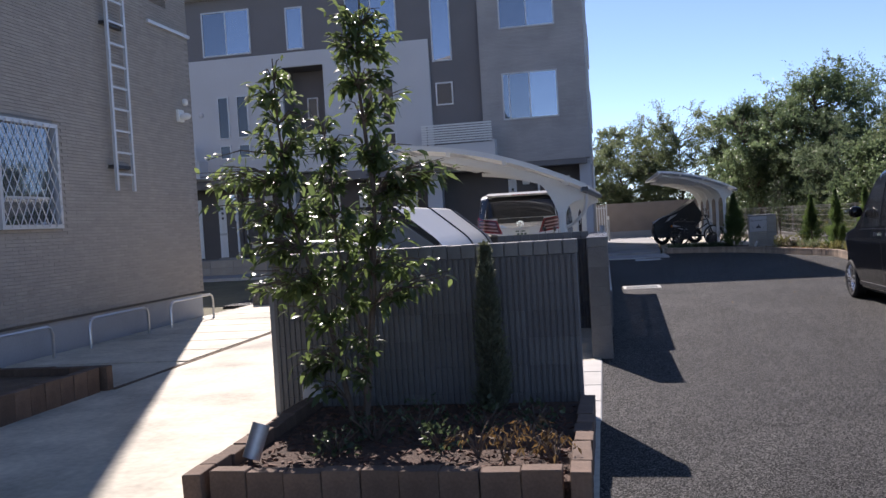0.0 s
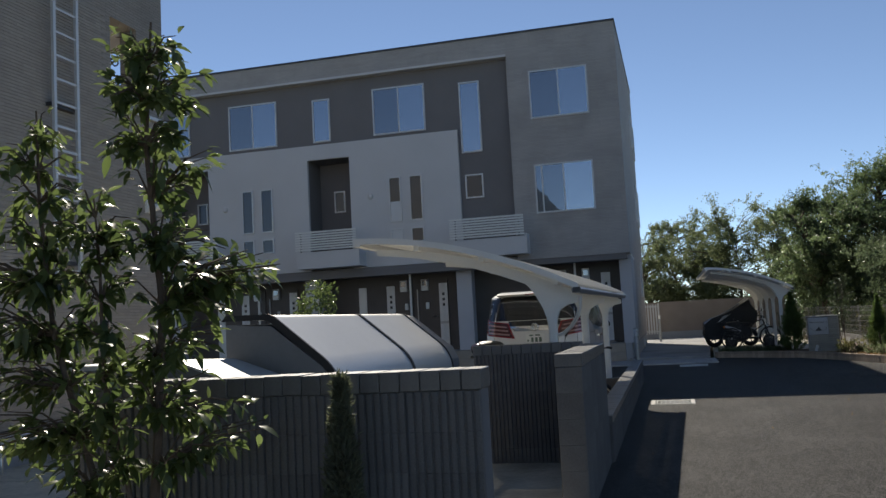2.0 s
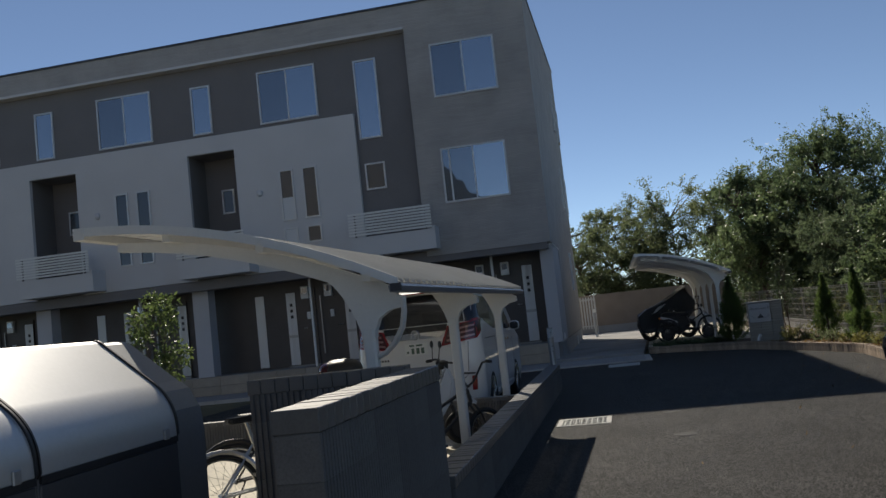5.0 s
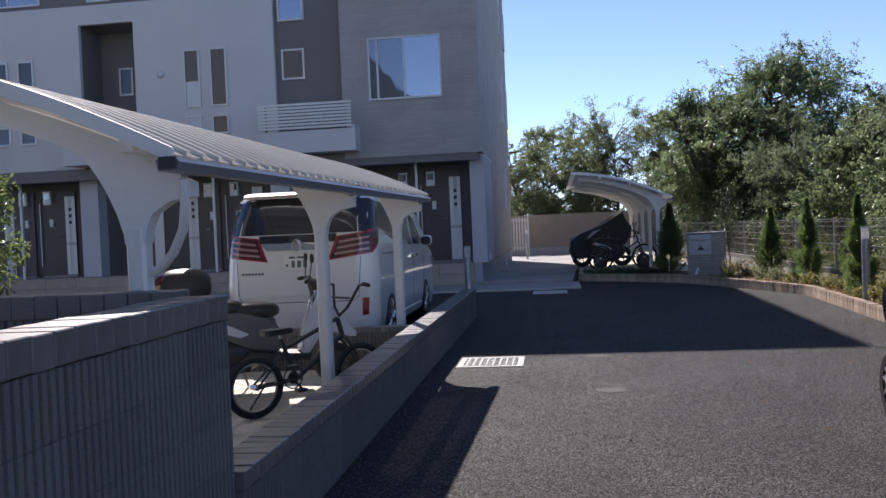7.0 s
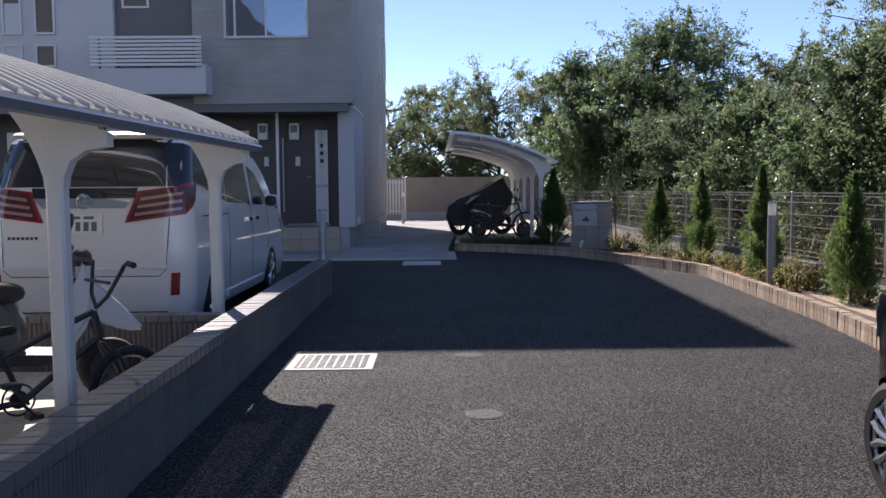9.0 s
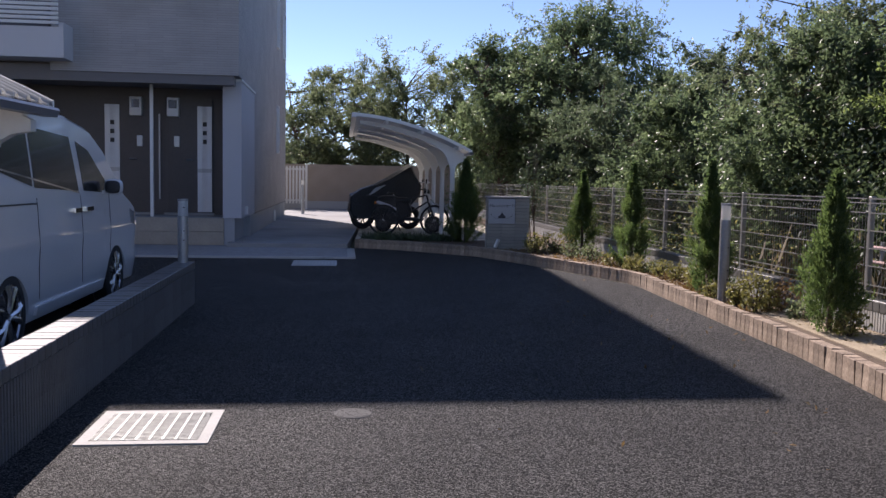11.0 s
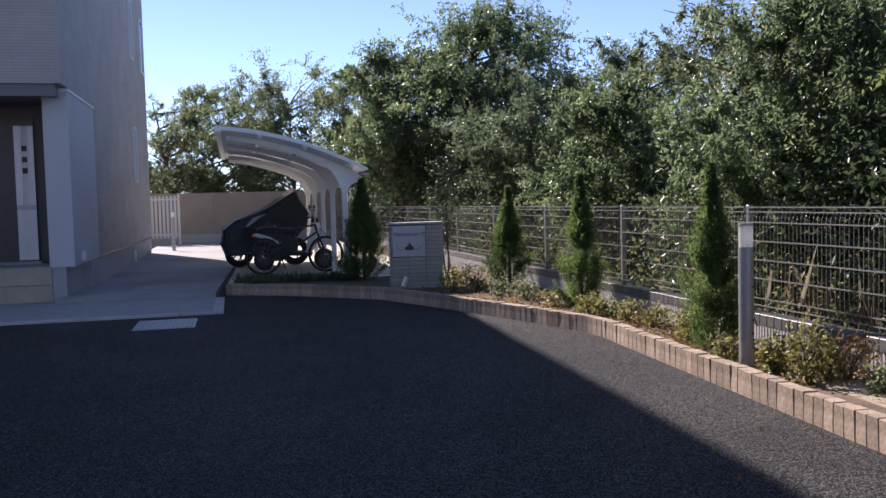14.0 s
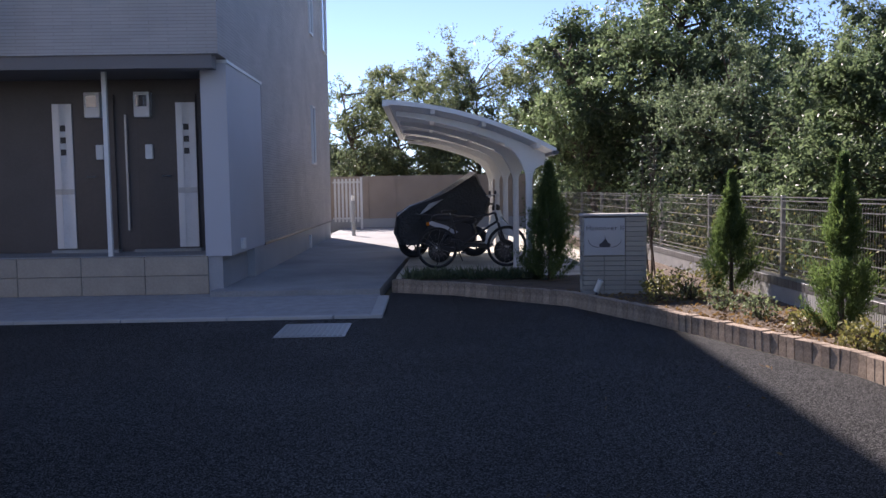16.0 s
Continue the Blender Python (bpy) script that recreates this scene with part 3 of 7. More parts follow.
# ---- apartment building ----
def window(name, parent, x0, x1, z0, z1, y, sashes=2, dark_left=True, sill=True, mats=("glass", "skypane")):
    """An aluminium window on a wall that faces -y at the given y."""
    w = new(name)
    w.parent = parent
    f = 0.045
    bm = bmesh.new()
    box(bm, x0, x0 + f, y - 0.045, y + 0.05, z0, z1)
    box(bm, x1 - f, x1, y - 0.045, y + 0.05, z0, z1)
    box(bm, x0 + f, x1 - f, y - 0.045, y + 0.05, z1 - f, z1)
    box(bm, x0 + f, x1 - f, y - 0.055, y + 0.05, z0, z0 + f)
    part("window_frame", bm, "frame", w)
    inner = (x1 - x0 - 2 * f) / sashes
    for i in range(sashes):
        a, b = x0 + f + i * inner, x0 + f + (i + 1) * inner
        yy = y - 0.012 - (0.018 if i % 2 else 0)
        bm = bmesh.new()
        box(bm, a + 0.002, b - 0.002, yy, yy + 0.012, z0 + f + 0.002, z1 - f - 0.002)
        part("pane", bm, mats[i % 2] if sashes > 1 else mats[1], w)
        if i:
            bm = bmesh.new()
            box(bm, a - 0.02, a + 0.02, yy - 0.012, yy - 0.001, z0 + f, z1 - f)
            part("mullion", bm, "frame", w)
    return w


XS = -1.66
apt = thing("apartment_building", "three-storey flats with taupe siding, pale render panel and dark bays", "building")
bm = bmesh.new()
box(bm, -26, XS - 0.2, 24.05, 36.0, 3.3, 10.45)
box(bm, -26, -5.08, 23.05, 24.05, 7.65, 10.45)
LOG = [(-12.05, -10.55), (-17.35, -15.75), (-22.6, -21.05)]
edges = [-26.0] + [v for a in sorted(LOG) for v in a] + [-5.08]
for a, b in zip(edges[0::2], edges[1::2]):
    box(bm, a, b, 23.05, 24.05, 3.4, 7.65)
for a, b in LOG:
    box(bm, a, b, 23.05, 24.05, 7.15, 7.65)
    box(bm, a, b, 23.05, 24.05, 3.4, 4.0)
part("wall_dark", bm, "darkwall", apt, "dark brown-grey siding")
boxpart("bay_wall", apt, "taupe", -5.08, XS + 0.004, 22.8, 24.05, 3.3, 10.5, label="taupe horizontal lap siding")
bm = bmesh.new()
prism(bm, [(24.05, 3.3), (36.1, 3.3), (36.1, 11.5), (24.05, 10.6)], XS - 0.2, XS + 0.004, "x")
part("side_wall", bm, "taupe", apt, "taupe horizontal lap siding")
boxpart("parapet", apt, "taupe", -26, -5.08, 22.8, 23.05, 9.86, 10.5)
boxpart("side_wall_low", apt, "taupe", XS - 0.2, XS + 0.004, 25.8, 36.1, 0.57, 3.3)
boxpart("cornice", apt, "panel", -26, -5.08, 22.74, 23.05, 9.78, 9.855)
bm = bmesh.new()
prism(bm, [(22.77, 10.5), (36.15, 11.5), (36.15, 11.56), (22.77, 10.56)], -26, XS + 0.03, "x")
part("roof", bm, "darkmetal", apt, "dark low-pitched metal roof")
pe = [-26.0] + [v for a in sorted(LOG) for v in a] + [-6.82]
for a, b in zip(pe[0::2], pe[1::2]):
    boxpart("render_panel", apt, "panel", a, b, 22.92, 23.046, 3.42, 7.65, label="pale grey rendered panel")
for a, b in LOG:
    boxpart("render_head", apt, "panel", a, b, 22.92, 23.046, 7.15, 7.65)
bm = bmesh.new()
box(bm, -26, XS - 0.2, 24.43, 35.9, 0.5, 3.3)
part("ground_floor_wall", bm, "brown", apt, "dark brown entrance wall")
bm = bmesh.new()
box(bm, -26, -2.02, 23.0, 24.43, 3.18, 3.3)
box(bm, -26, -1.75, 22.84, 23.1, 3.12, 3.4)
part("porch_soffit", bm, "darkwall", apt)
bm = bmesh.new()
box(bm, XS - 0.25, XS - 0.02, 25.0, 36.08, -0.1, 0.57)
box(bm, -2.0, -1.8, 23.32, 25.9, -0.1, 0.57)
part("foundation", bm, "found", apt)
boxpart("foundation_trim", apt, "darkmetal", XS - 0.1, XS + 0.012, 25.8, 36.11, 0.56, 0.60)
bm = bmesh.new()
box(bm, -2.02, XS, 23.27, 25.8, 0.57, 3.24)
part("pilaster", bm, "column", apt, "pale blue-grey rendered pier")
boxpart("pilaster_cap", apt, "white", -2.04, XS + 0.02, 23.25, 25.82, 3.24, 3.285)
for x in (-7.2, -12.45, -17.7):
    boxpart("column", apt, "column", x, x + 0.5, 23.3, 23.75, 0.58, 3.18)
# porch plinth of large beige blocks
pl = new("porch_plinth")
pl.parent = apt
boxpart("porch_slab", pl, "concrete2", -26, -2.0, 23.42, 24.43, 0.0, 0.575)
bm = bmesh.new()
box(bm, 0.003, 0.887, -0.06, 0.06, 0.002, 0.265, bevel=0.006)
pbm = mesh_of("plinth_block", bm, "beige")
for r in range(2):
    for i in range(22):
        piece("plinth_block", pbm, pl, pose(-2.89 - i * 0.89, 23.36, 0.03 + r * 0.268))
# balconies with slatted rails
for x0, x1 in ((-7.06, -4.72), (-12.26, -10.15), (-17.46, -15.05), (-22.7, -20.35)):
    b = new("balcony")
    b.parent = apt
    bm = bmesh.new()
    box(bm, x0, x1 + 0.05, 22.25, 23.05, 3.46, 4.0)
    part("balcony_base", bm, "panel", b)
    for i in range(8):
        z = 4.04 + i * 0.081
        boxpart("rail_slat", b, "white", x0 - 0.02, x1 - 0.02, 22.2, 22.225, z, z + 0.056, bevel=0.006)
    for x in (x0 + 0.15, (x0 + x1) / 2, x1 - 0.2):
        boxpart("rail_post", b, "darkmetal", x, x + 0.04, 22.23, 22.27, 4.0, 4.64)
    boxpart("balcony_end", b, "panel", x1 - 0.03, x1 + 0.05, 22.25, 23.05, 4.0, 4.08)
window("window", apt, -4.39, -2.57, 7.69, 9.22, 22.8)
window("window", apt, -4.39, -2.57, 4.70, 6.24, 22.8)
boxpart("shutter_rail", apt, "frame", -4.17, -4.13, 22.74, 22.8, 4.72, 6.22)
window("window", apt, -6.72, -6.04, 6.88, 9.2, 23.05, 1)
window("window", apt, -6.66, -6.07, 5.40, 6.17, 23.05, 1, mats=("glass", "glassdark"))
# white plates paint the reflection seen in the lower panes
boxpart("pane_reflection", apt, "pane_reflection", -9.17, -8.84, 22.902, 22.9055, 4.88, 5.5)
boxpart("pane_reflection", apt, "pane_reflection", -9.17, -8.84, 22.902, 22.9055, 4.17, 4.57)
for k in range(4):
    o = -5.27 * k
    if k < 3:
        window("window", apt, -9.68 + o, -7.88 + o, 7.77, 9.34, 23.05)
        window("window", apt, -11.83 + o, -11.2 + o, 7.75, 9.22, 23.05, 1)
        for a, b in ((-9.22, -8.79), (-8.52, -8.07)):
            window("window", apt, a + o, b + o, 4.83, 6.32, 22.92, 1, mats=("glass", "glassdark"))
            window("window", apt, a + o, b + o, 4.12, 4.62, 22.92, 1, mats=("glass", "glassdark"))
        window("window", apt, -11.55 + o, -11.15 + o, 5.45, 6.2, 24.05, 1, mats=("glass", "glassdark"))
        bm = bmesh.new()
        lump(bm, (-9.85 + o, 22.9, 5.74), (0.09, 0.07, 0.1), 12, 8)
        part("vent_hood", bm, "panel", apt, smooth=True)
# windows on the side wall
for y0, y1, z0, z1 in ((32.1, 32.6, 2.1, 3.5), (32.1, 32.6, 5.2, 6.7), (32.1, 32.6, 8.2, 9.6), (34.6, 35.4, 5.2, 6.7), (34.6, 35.4, 8.2, 9.6)):
    w = new("side_window")
    w.parent = apt
    bm = bmesh.new()
    for d in ((y0, y0 + 0.04, z0, z1), (y1 - 0.04, y1, z0, z1), (y0 + 0.04, y1 - 0.04, z0, z0 + 0.04), (y0 + 0.04, y1 - 0.04, z1 - 0.04, z1)):
        box(bm, XS - 0.02, XS + 0.06, *d)
    part("window_frame", bm, "frame", w)
    boxpart("pane", w, "glass", XS + 0.01, XS + 0.03, y0 + 0.042, y1 - 0.042, z0 + 0.042, z1 - 0.042)
# entrance doors in pairs, each pair split by a thin white post
YD = 24.43
for k, xp in enumerate((-3.45, -8.85, -14.3, -19.7)):
    for sx in (1, -1):
        cx = xp + sx * 0.62
        d = new("door")
        d.parent = apt
        boxpart("door_leaf", d, "door", cx - 0.45, cx + 0.45, YD - 0.05, YD + 0.02, 0.6, 2.95)
        s0 = xp + (0.77 if sx > 0 else -1.08)
        bm = bmesh.new()
        box(bm, s0, s0 + 0.1, YD - 0.075, YD - 0.052, 0.64, 2.82)
        box(bm, s0 + 0.2, s0 + 0.29, YD - 0.075, YD - 0.052, 0.64, 2.82)
        part("door_strip", bm, "frame", d, "brushed pale metal strip")
        boxpart("door_glass", d, "curtain", s0 + 0.1, s0 + 0.2, YD - 0.07, YD - 0.052, 0.64, 2.82)
        boxpart("door_rail", d, "galv", s0, s0 + 0.29, YD - 0.08, YD - 0.076, 1.46, 1.54)
        for i in range(3):
            boxpart("door_window", d, "plasticblack", s0 + 0.11, s0 + 0.19, YD - 0.078, YD - 0.0715, 2.05 + i * 0.18, 2.14 + i * 0.18)
        hx = s0 - 0.22 if sx > 0 else s0 + 0.5
        bm = bmesh.new()
        tube(bm, [(hx, YD - 0.05, 1.72), (hx, YD - 0.1, 1.72), (hx + 0.13, YD - 0.1, 1.72)], 0.012, 6)
        part("door_handle", bm, "steel", d, smooth=True)
        boxpart("door_sill", d, "concrete2", cx - 0.5, cx + 0.5, YD - 0.2, YD - 0.052, 0.576, 0.62)
        mx = xp + (0.27 if sx > 0 else -0.47)
        boxpart("meter_box", d, "frame", mx - 0.1, mx + 0.14, YD - 0.16, YD - 0.002, 2.6, 2.98, bevel=0.01)
        boxpart("meter_dial", d, "glass", mx - 0.06, mx + 0.1, YD - 0.17, YD - 0.162, 2.76, 2.93)
        boxpart("intercom", d, "white", mx + 0.03, mx + 0.14, YD - 0.1, YD - 0.002, 1.98, 2.2, bevel=0.008)
    boxpart("divider_post", apt, "white", xp + 0.01, xp + 0.07, 23.44, 23.5, 0.575, 3.18)
    boxpart("pull_bar", apt, "galv", xp - 0.015, xp + 0.015, YD - 0.05, YD - 0.003, 0.9, 2.65)
for xp in (-10.95, -16.35):
    boxpart("door_strip", apt, "frame", xp, xp + 0.28, YD - 0.03, YD - 0.003, 0.64, 2.82)
# small wall fittings at the corner
boxpart("wall_socket", apt, "white", XS - 0.05, XS + 0.05, 23.9, 24.05, 0.62, 0.78, bevel=0.01)
boxpart("drain_pipe", apt, "white", XS - 0.02, XS + 0.03, 31.5, 31.58, 0.12, 0.42)

# ---- neighbour's house ----
XN = -8.4
nb = thing("neighbour_house", "beige tile-clad house with an open corner balcony", "house")
boxpart("main_wall", nb, "beigetile", -18, XN, -30, 7.12, 0.45, 9.8)
boxpart("lower_corner", nb, "beigetile", -18, XN, 7.12, 8.5, 0.45, 4.95)
boxpart("corner_pier", nb, "beigetile", XN - 0.3, XN, 7.79, 8.5, 4.95, 6.3)
boxpart("balcony_parapet", nb, "beigetile", XN - 0.3, XN, 7.12, 7.79, 4.95, 5.3)
boxpart("upper_corner", nb, "beigetile", -18, XN, 7.12, 8.5, 6.3, 9.8)
boxpart("balcony_back", nb, "beigetile", -18, -12, 7.12, 8.5, 4.95, 6.3)
boxpart("balcony_soffit", nb, "panel", -12, XN - 0.3, 7.13, 8.49, 6.24, 6.296)
boxpart("balcony_sill", nb, "frame", XN - 0.02, XN + 0.04, 7.1, 8.52, 4.93, 4.985)
for d in ((-9.12, -8.78, 5.975),):
    bm = bmesh.new()
    tube(bm, [(d[0], 8.0, d[2]), (d[1], 8.0, d[2])], 0.018, 8)
    ring(bm, (-8.93, 8.0, 5.9), 0.05, 0.012, "y", 16, 6)
    ring(bm, (-9.05, 8.0, 5.91), 0.05, 0.012, "y", 16, 6)
    part("laundry_bracket", bm, "darkmetal", nb, smooth=True)
boxpart("foundation", nb, "found", -18, XN - 0.02, -30, 8.47, -0.1, 0.43)
boxpart("foundation_trim", nb, "darkmetal", -18, XN + 0.015, -30, 8.51, 0.43, 0.462)
w = new("grille_window")
w.parent = nb
boxpart("pane", w, "glass", XN + 0.004, XN + 0.02, 3.3, 4.36, 1.70, 2.95)
boxpart("curtain", w, "curtain", XN + 0.021, XN + 0.024, 3.45, 4.25, 2.02, 2.05)
bm = bmesh.new()
for d in ((3.24, 3.29, 1.64, 3.0), (4.38, 4.43, 1.64, 3.0), (3.29, 4.38, 1.64, 1.69), (3.29, 4.38, 2.95, 3.0)):
    box(bm, XN, XN + 0.09, *d)
part("window_frame", bm, "frame", w)
bm = bmesh.new()
for i in range(-8, 8):
    for sgn in (1, -1):
        a = Vector((XN + 0.1, 3.83 + i * 0.145, 1.66))
        b = a + Vector((0, sgn * 0.72, 1.32))
        t0, t1 = 0.0, 1.0
        for lim, lo in ((3.27, True), (4.4, False)):
            dy = b.y - a.y
            tt = (lim - a.y) / dy
            if (a.y < lim) == lo and (b.y < lim) != lo:
                t0 = max(t0, tt)
            elif (a.y < lim) != lo and (b.y < lim) == lo:
                t1 = min(t1, tt)
            elif (a.y < lim) == lo and (b.y < lim) == lo:
                t0 = 2
        if t0 < t1:
            tube(bm, [a.lerp(b, t0), a.lerp(b, t1)], 0.007, 4)
part("window_grille", bm, "frame", w)
lad = new("wall_ladder")
lad.parent = nb
for y in (5.73, 6.19):
    boxpart("ladder_rail", lad, "frame", XN + 0.1, XN + 0.14, y - 0.025, y + 0.025, 2.17, 9.4)
for i in range(22):
    boxpart("ladder_rung", lad, "frame", XN + 0.11, XN + 0.13, 5.755, 6.165, 2.4 + i * 0.32, 2.43 + i * 0.32)
for z in (2.5, 4.6, 6.7):
    boxpart("ladder_bracket", lad, "darkmetal", XN - 0.01, XN + 0.1, 5.7, 6.22, z, z + 0.05)
# security camera on a wall plate, gives no light
bm = bmesh.new()
lump(bm, (XN + 0.12, 7.98, 3.5), (0.11, 0.06, 0.06), 12, 8)
box(bm, XN - 0.01, XN + 0.05, 7.9, 8.1, 3.42, 3.62)
part("security_camera", bm, "white", nb, smooth=True)
bm = bmesh.new()
lump(bm, (XN + 0.03, 8.2, 3.78), (0.05, 0.06, 0.06), 12, 8)
part("vent_hood", bm, "white", nb, smooth=True)
for y0, y1 in ((6.75, 8.25), (4.55, 6.05), (2.3, 3.75), (0.2, 1.6)):
    bm = bmesh.new()
    c = 0.1
    pts = [(-8.12, y0, 0.0), (-8.12, y0, 0.42 - c), (-8.12, y0 + 0.03, 0.39), (-8.12, y0 + c, 0.42), (-8.12, y1 - c, 0.42), (-8.12, y1 - 0.03, 0.39), (-8.12, y1, 0.42 - c), (-8.12, y1, 0.0)]
    tube(bm, pts, 0.02, 8)
    solo("barrier_rail", bm, "steel", "low bent steel wheel stop on the concrete", "barrier", "wheel stops by the house", smooth=True)
edging([(-6.13, -6), (-6.13, 1.6), (-8.1, 1.6)], "planter_edging_neighbour", "brown brick edging of the neighbour's bed", 0.24, "brickdark", 0.2, 0.1)
sheet("neighbour_bed", [(-8.36, -6), (-6.2, -6), (-6.2, 1.55), (-8.36, 1.55)], -0.1, 0.16, "soil", "dark soil in the neighbour's bed", "soil")

# ---- block walls ----
block_wall("wall_front", "grey ribbed block wall behind the planter", (-3.74, 0.2), (-1.515, 0.2), 6)
block_wall("wall_gate", "grey ribbed block wall beside the yard entrance", (-1.4, 2.6), (-1.4, 4.95), 6, base=-0.055)
block_wall("wall_return", "grey ribbed block wall closing the cycle stand", (-1.52, 5.02), (-2.65, 5.02), 6, thick=0.15, base=-0.035)
block_wall("wall_low", "low grey ribbed block wall along the driveway", (-1.37, 4.96), (-1.37, 15.5), 2, cap=0.08)
block_wall("wall_cross", "low grey ribbed block wall behind the cycles", (-1.5, 10.45), (-8.3, 10.45), 2, cap=0.06, thick=0.15)
block_wall("wall_fence", "low ribbed block wall under the mesh fence", (5.13, 9.0), (5.13, 41.0), 1, thick=0.15, base=0.1, cap=0.1, bh=0.2, facemat="blocklight")
edging(EDGE[2:], "edging_driveway", "upright tan brick edging along the bed", 0.18)
edging([(-3.46, 0.05), (-3.46, -1.77), (-1.5, -1.77), (-1.5, 0.05)], "edging_planter", "dark brick edging round the front planter", 0.2, "brickdark", 0.2, 0.1)

# ---- far boundary ----
bw = thing("board_fence", "plain brown-grey panel fence at the far end", "fence", kind="structure")
for i in range(9):
    boxpart("fence_panel", bw, "boardbrown", -4.0 + i * 1.0, -3.02 + i * 1.0, 42.6, 42.64, 0.42, 1.95)
    boxpart("fence_post", bw, "boardbrown", -4.03 + i * 1.0, -3.99 + i * 1.0, 42.57, 42.67, 0.1, 1.97)
boxpart("fence_base", bw, "found", -4.2, 5.1, 42.55, 42.7, -0.1, 0.42)


# ---- tiles of the neighbour's wall, each proud of its joint ----
TW, TH = 0.227, 0.0455
bm = bmesh.new()
box(bm, 0.0, 0.008, 0.0008, TW - 0.0008, 0.003, TH - 0.003, bevel=0.0012)
tile_one = mesh_of("wall_tile", bm, "walltile")
verts, faces = [], []
for r in range(128):
    z = 0.465 + r * TH
    for c in range(-1, 26):
        y = 2.8 + (c + 0.5 * (r % 2)) * TW
        y1, z1 = y + TW, z + TH
        if y < 2.6 or y1 > 8.5 or (y1 > 3.2 and y < 4.46 and z1 > 1.6 and z < 3.05) or (y1 > 7.08 and z1 > 4.9 and z < 6.32):
            continue
        if y > 6.2 and z < 1.7:
            piece("wall_tile", tile_one, nb, pose(XN, y, z))
            continue
        n = len(verts)
        for x, a, b_, q in ((XN, 0.0008, 0.003, 0), (XN + 0.008, 0.0015, 0.0045, 0)):
            verts += [(x, y + a, z + b_), (x, y1 - a, z + b_), (x, y1 - a, z1 - b_), (x, y + a, z1 - b_)]
        faces += [(n + 4, n + 5, n + 6, n + 7)] + [(n + i, n + (i + 1) % 4, n + 4 + (i + 1) % 4, n + 4 + i) for i in range(4)]
me = bpy.data.meshes.new("wall_tiles")
me.from_pydata(verts, [], faces)
me.materials.append(M["walltiles"])
field = new("wall_tiles", me)
field.parent = nb
tagged(field, "beige wall tiles in running bond", kind="stuff")

# ---- mesh fence on the low wall ----
fence = thing("mesh_fence", "grey welded mesh fence on the low block wall", "fence", kind="structure")
bm = bmesh.new()
S = 2.55
for i, z in enumerate((0.04, 0.1, 0.27, 0.43, 0.59, 0.75, 0.84, 0.88)):
    box(bm, -0.006, 0.002, 0.03, S - 0.03, z, z + 0.0095)
nv = 50
for k in range(nv):
    y = 0.04 + k * (S - 0.08) / (nv - 1)
    for z0, z1, x0, x1 in ((0.0, 0.07, 0, 0.018), (0.07, 0.13, 0.018, 0), (0.13, 0.79, 0, 0), (0.79, 0.85, 0, 0.018), (0.85, 0.9, 0.018, -0.005)):
        a, b = bm.verts.new((x0, y - 0.0018, z0)), bm.verts.new((x0, y + 0.0018, z0))
        c, d = bm.verts.new((x1, y + 0.0018, z1)), bm.verts.new((x1, y - 0.0018, z1))
        e, f = bm.verts.new((x0 + 0.003, y, z0)), bm.verts.new((x1 + 0.003, y, z1))
        bm.faces.new((a, b, c, d))
        bm.faces.new((b, e, f, c))
        bm.faces.new((e, a, d, f))
panel_me = mesh_of("mesh_panel", bm, "fencegrey")
bm = bmesh.new()
box(bm, -0.025, 0.025, -0.025, 0.025, -0.1, 0.93, bevel=0.006)
post_me = mesh_of("fence_post", bm, "fencegrey")
for k in range(-2, 10):
    y = 15.76 + k * S
    piece("fence_post", post_me, fence, pose(5.13, y, 0.395))
    piece("mesh_panel", panel_me, fence, pose(5.10, y, 0.42))

# ---- drains and covers ----
dr = thing("drain_grate", "galvanised steel grating in a pale frame", "drain cover")
gx0, gx1, gy0, gy1 = -1.03, -0.35, 10.34, 11.0
bm = bmesh.new()
for d in ((gx0, gx1, gy0, gy0 + 0.06), (gx0, gx1, gy1 - 0.06, gy1), (gx0, gx0 + 0.06, gy0 + 0.06, gy1 - 0.06), (gx1 - 0.06, gx1, gy0 + 0.06, gy1 - 0.06)):
    box(bm, *d, -0.05, 0.008)
part("grate_frame", bm, "curb", dr)
# solid black block: the shade of an open pit as colour
boxpart("pit_shade", dr, "plasticblack", gx0 + 0.061, gx1 - 0.061, gy0 + 0.061, gy1 - 0.061, -0.1, 0.0015)
for i in range(22):
    y = gy0 + 0.07 + i * 0.0242
    boxpart("grate_bar", dr, "grate", gx0 + 0.062, gx1 - 0.062, y, y + 0.0075, 0.001, 0.010)
for i in range(8):
    x = gx0 + 0.09 + i * 0.068
    boxpart("grate_cross_bar", dr, "grate", x, x + 0.012, gy0 + 0.062, gy1 - 0.062, 0.002, 0.012)
for x, y, r in ((0.44, 8.97, 0.108), (0.41, 10.9, 0.105)):
    mh = thing("manhole_cover", "small round grey iron inspection cover", "manhole", "round covers")
    bm = bmesh.new()
    ring(bm, (x, y, 0.0), r, 0.012, "z", 32, 6, 0.5)
    part("cover_rim", bm, "cover_iron", mh, smooth=True)
    bm = bmesh.new()
    disc(bm, (x, y, 0.002), r - 0.008, 0.008, "z", 32)
    for i in range(12):
        a = i * math.pi / 6
        for q in (0.35, 0.6, 0.8):
            disc(bm, (x + r * q * math.cos(a + q), y + r * q * math.sin(a + q), 0.0055), 0.009, 0.0035, "z", 6)
    part("cover_lid", bm, "cover_iron", mh)
dc = thing("drain_cover", "rectangular galvanised grating set in the asphalt", "drain cover")
boxpart("cover_frame", dc, "galv", -0.475, 0.24, 19.69, 20.53, -0.05, 0.006)
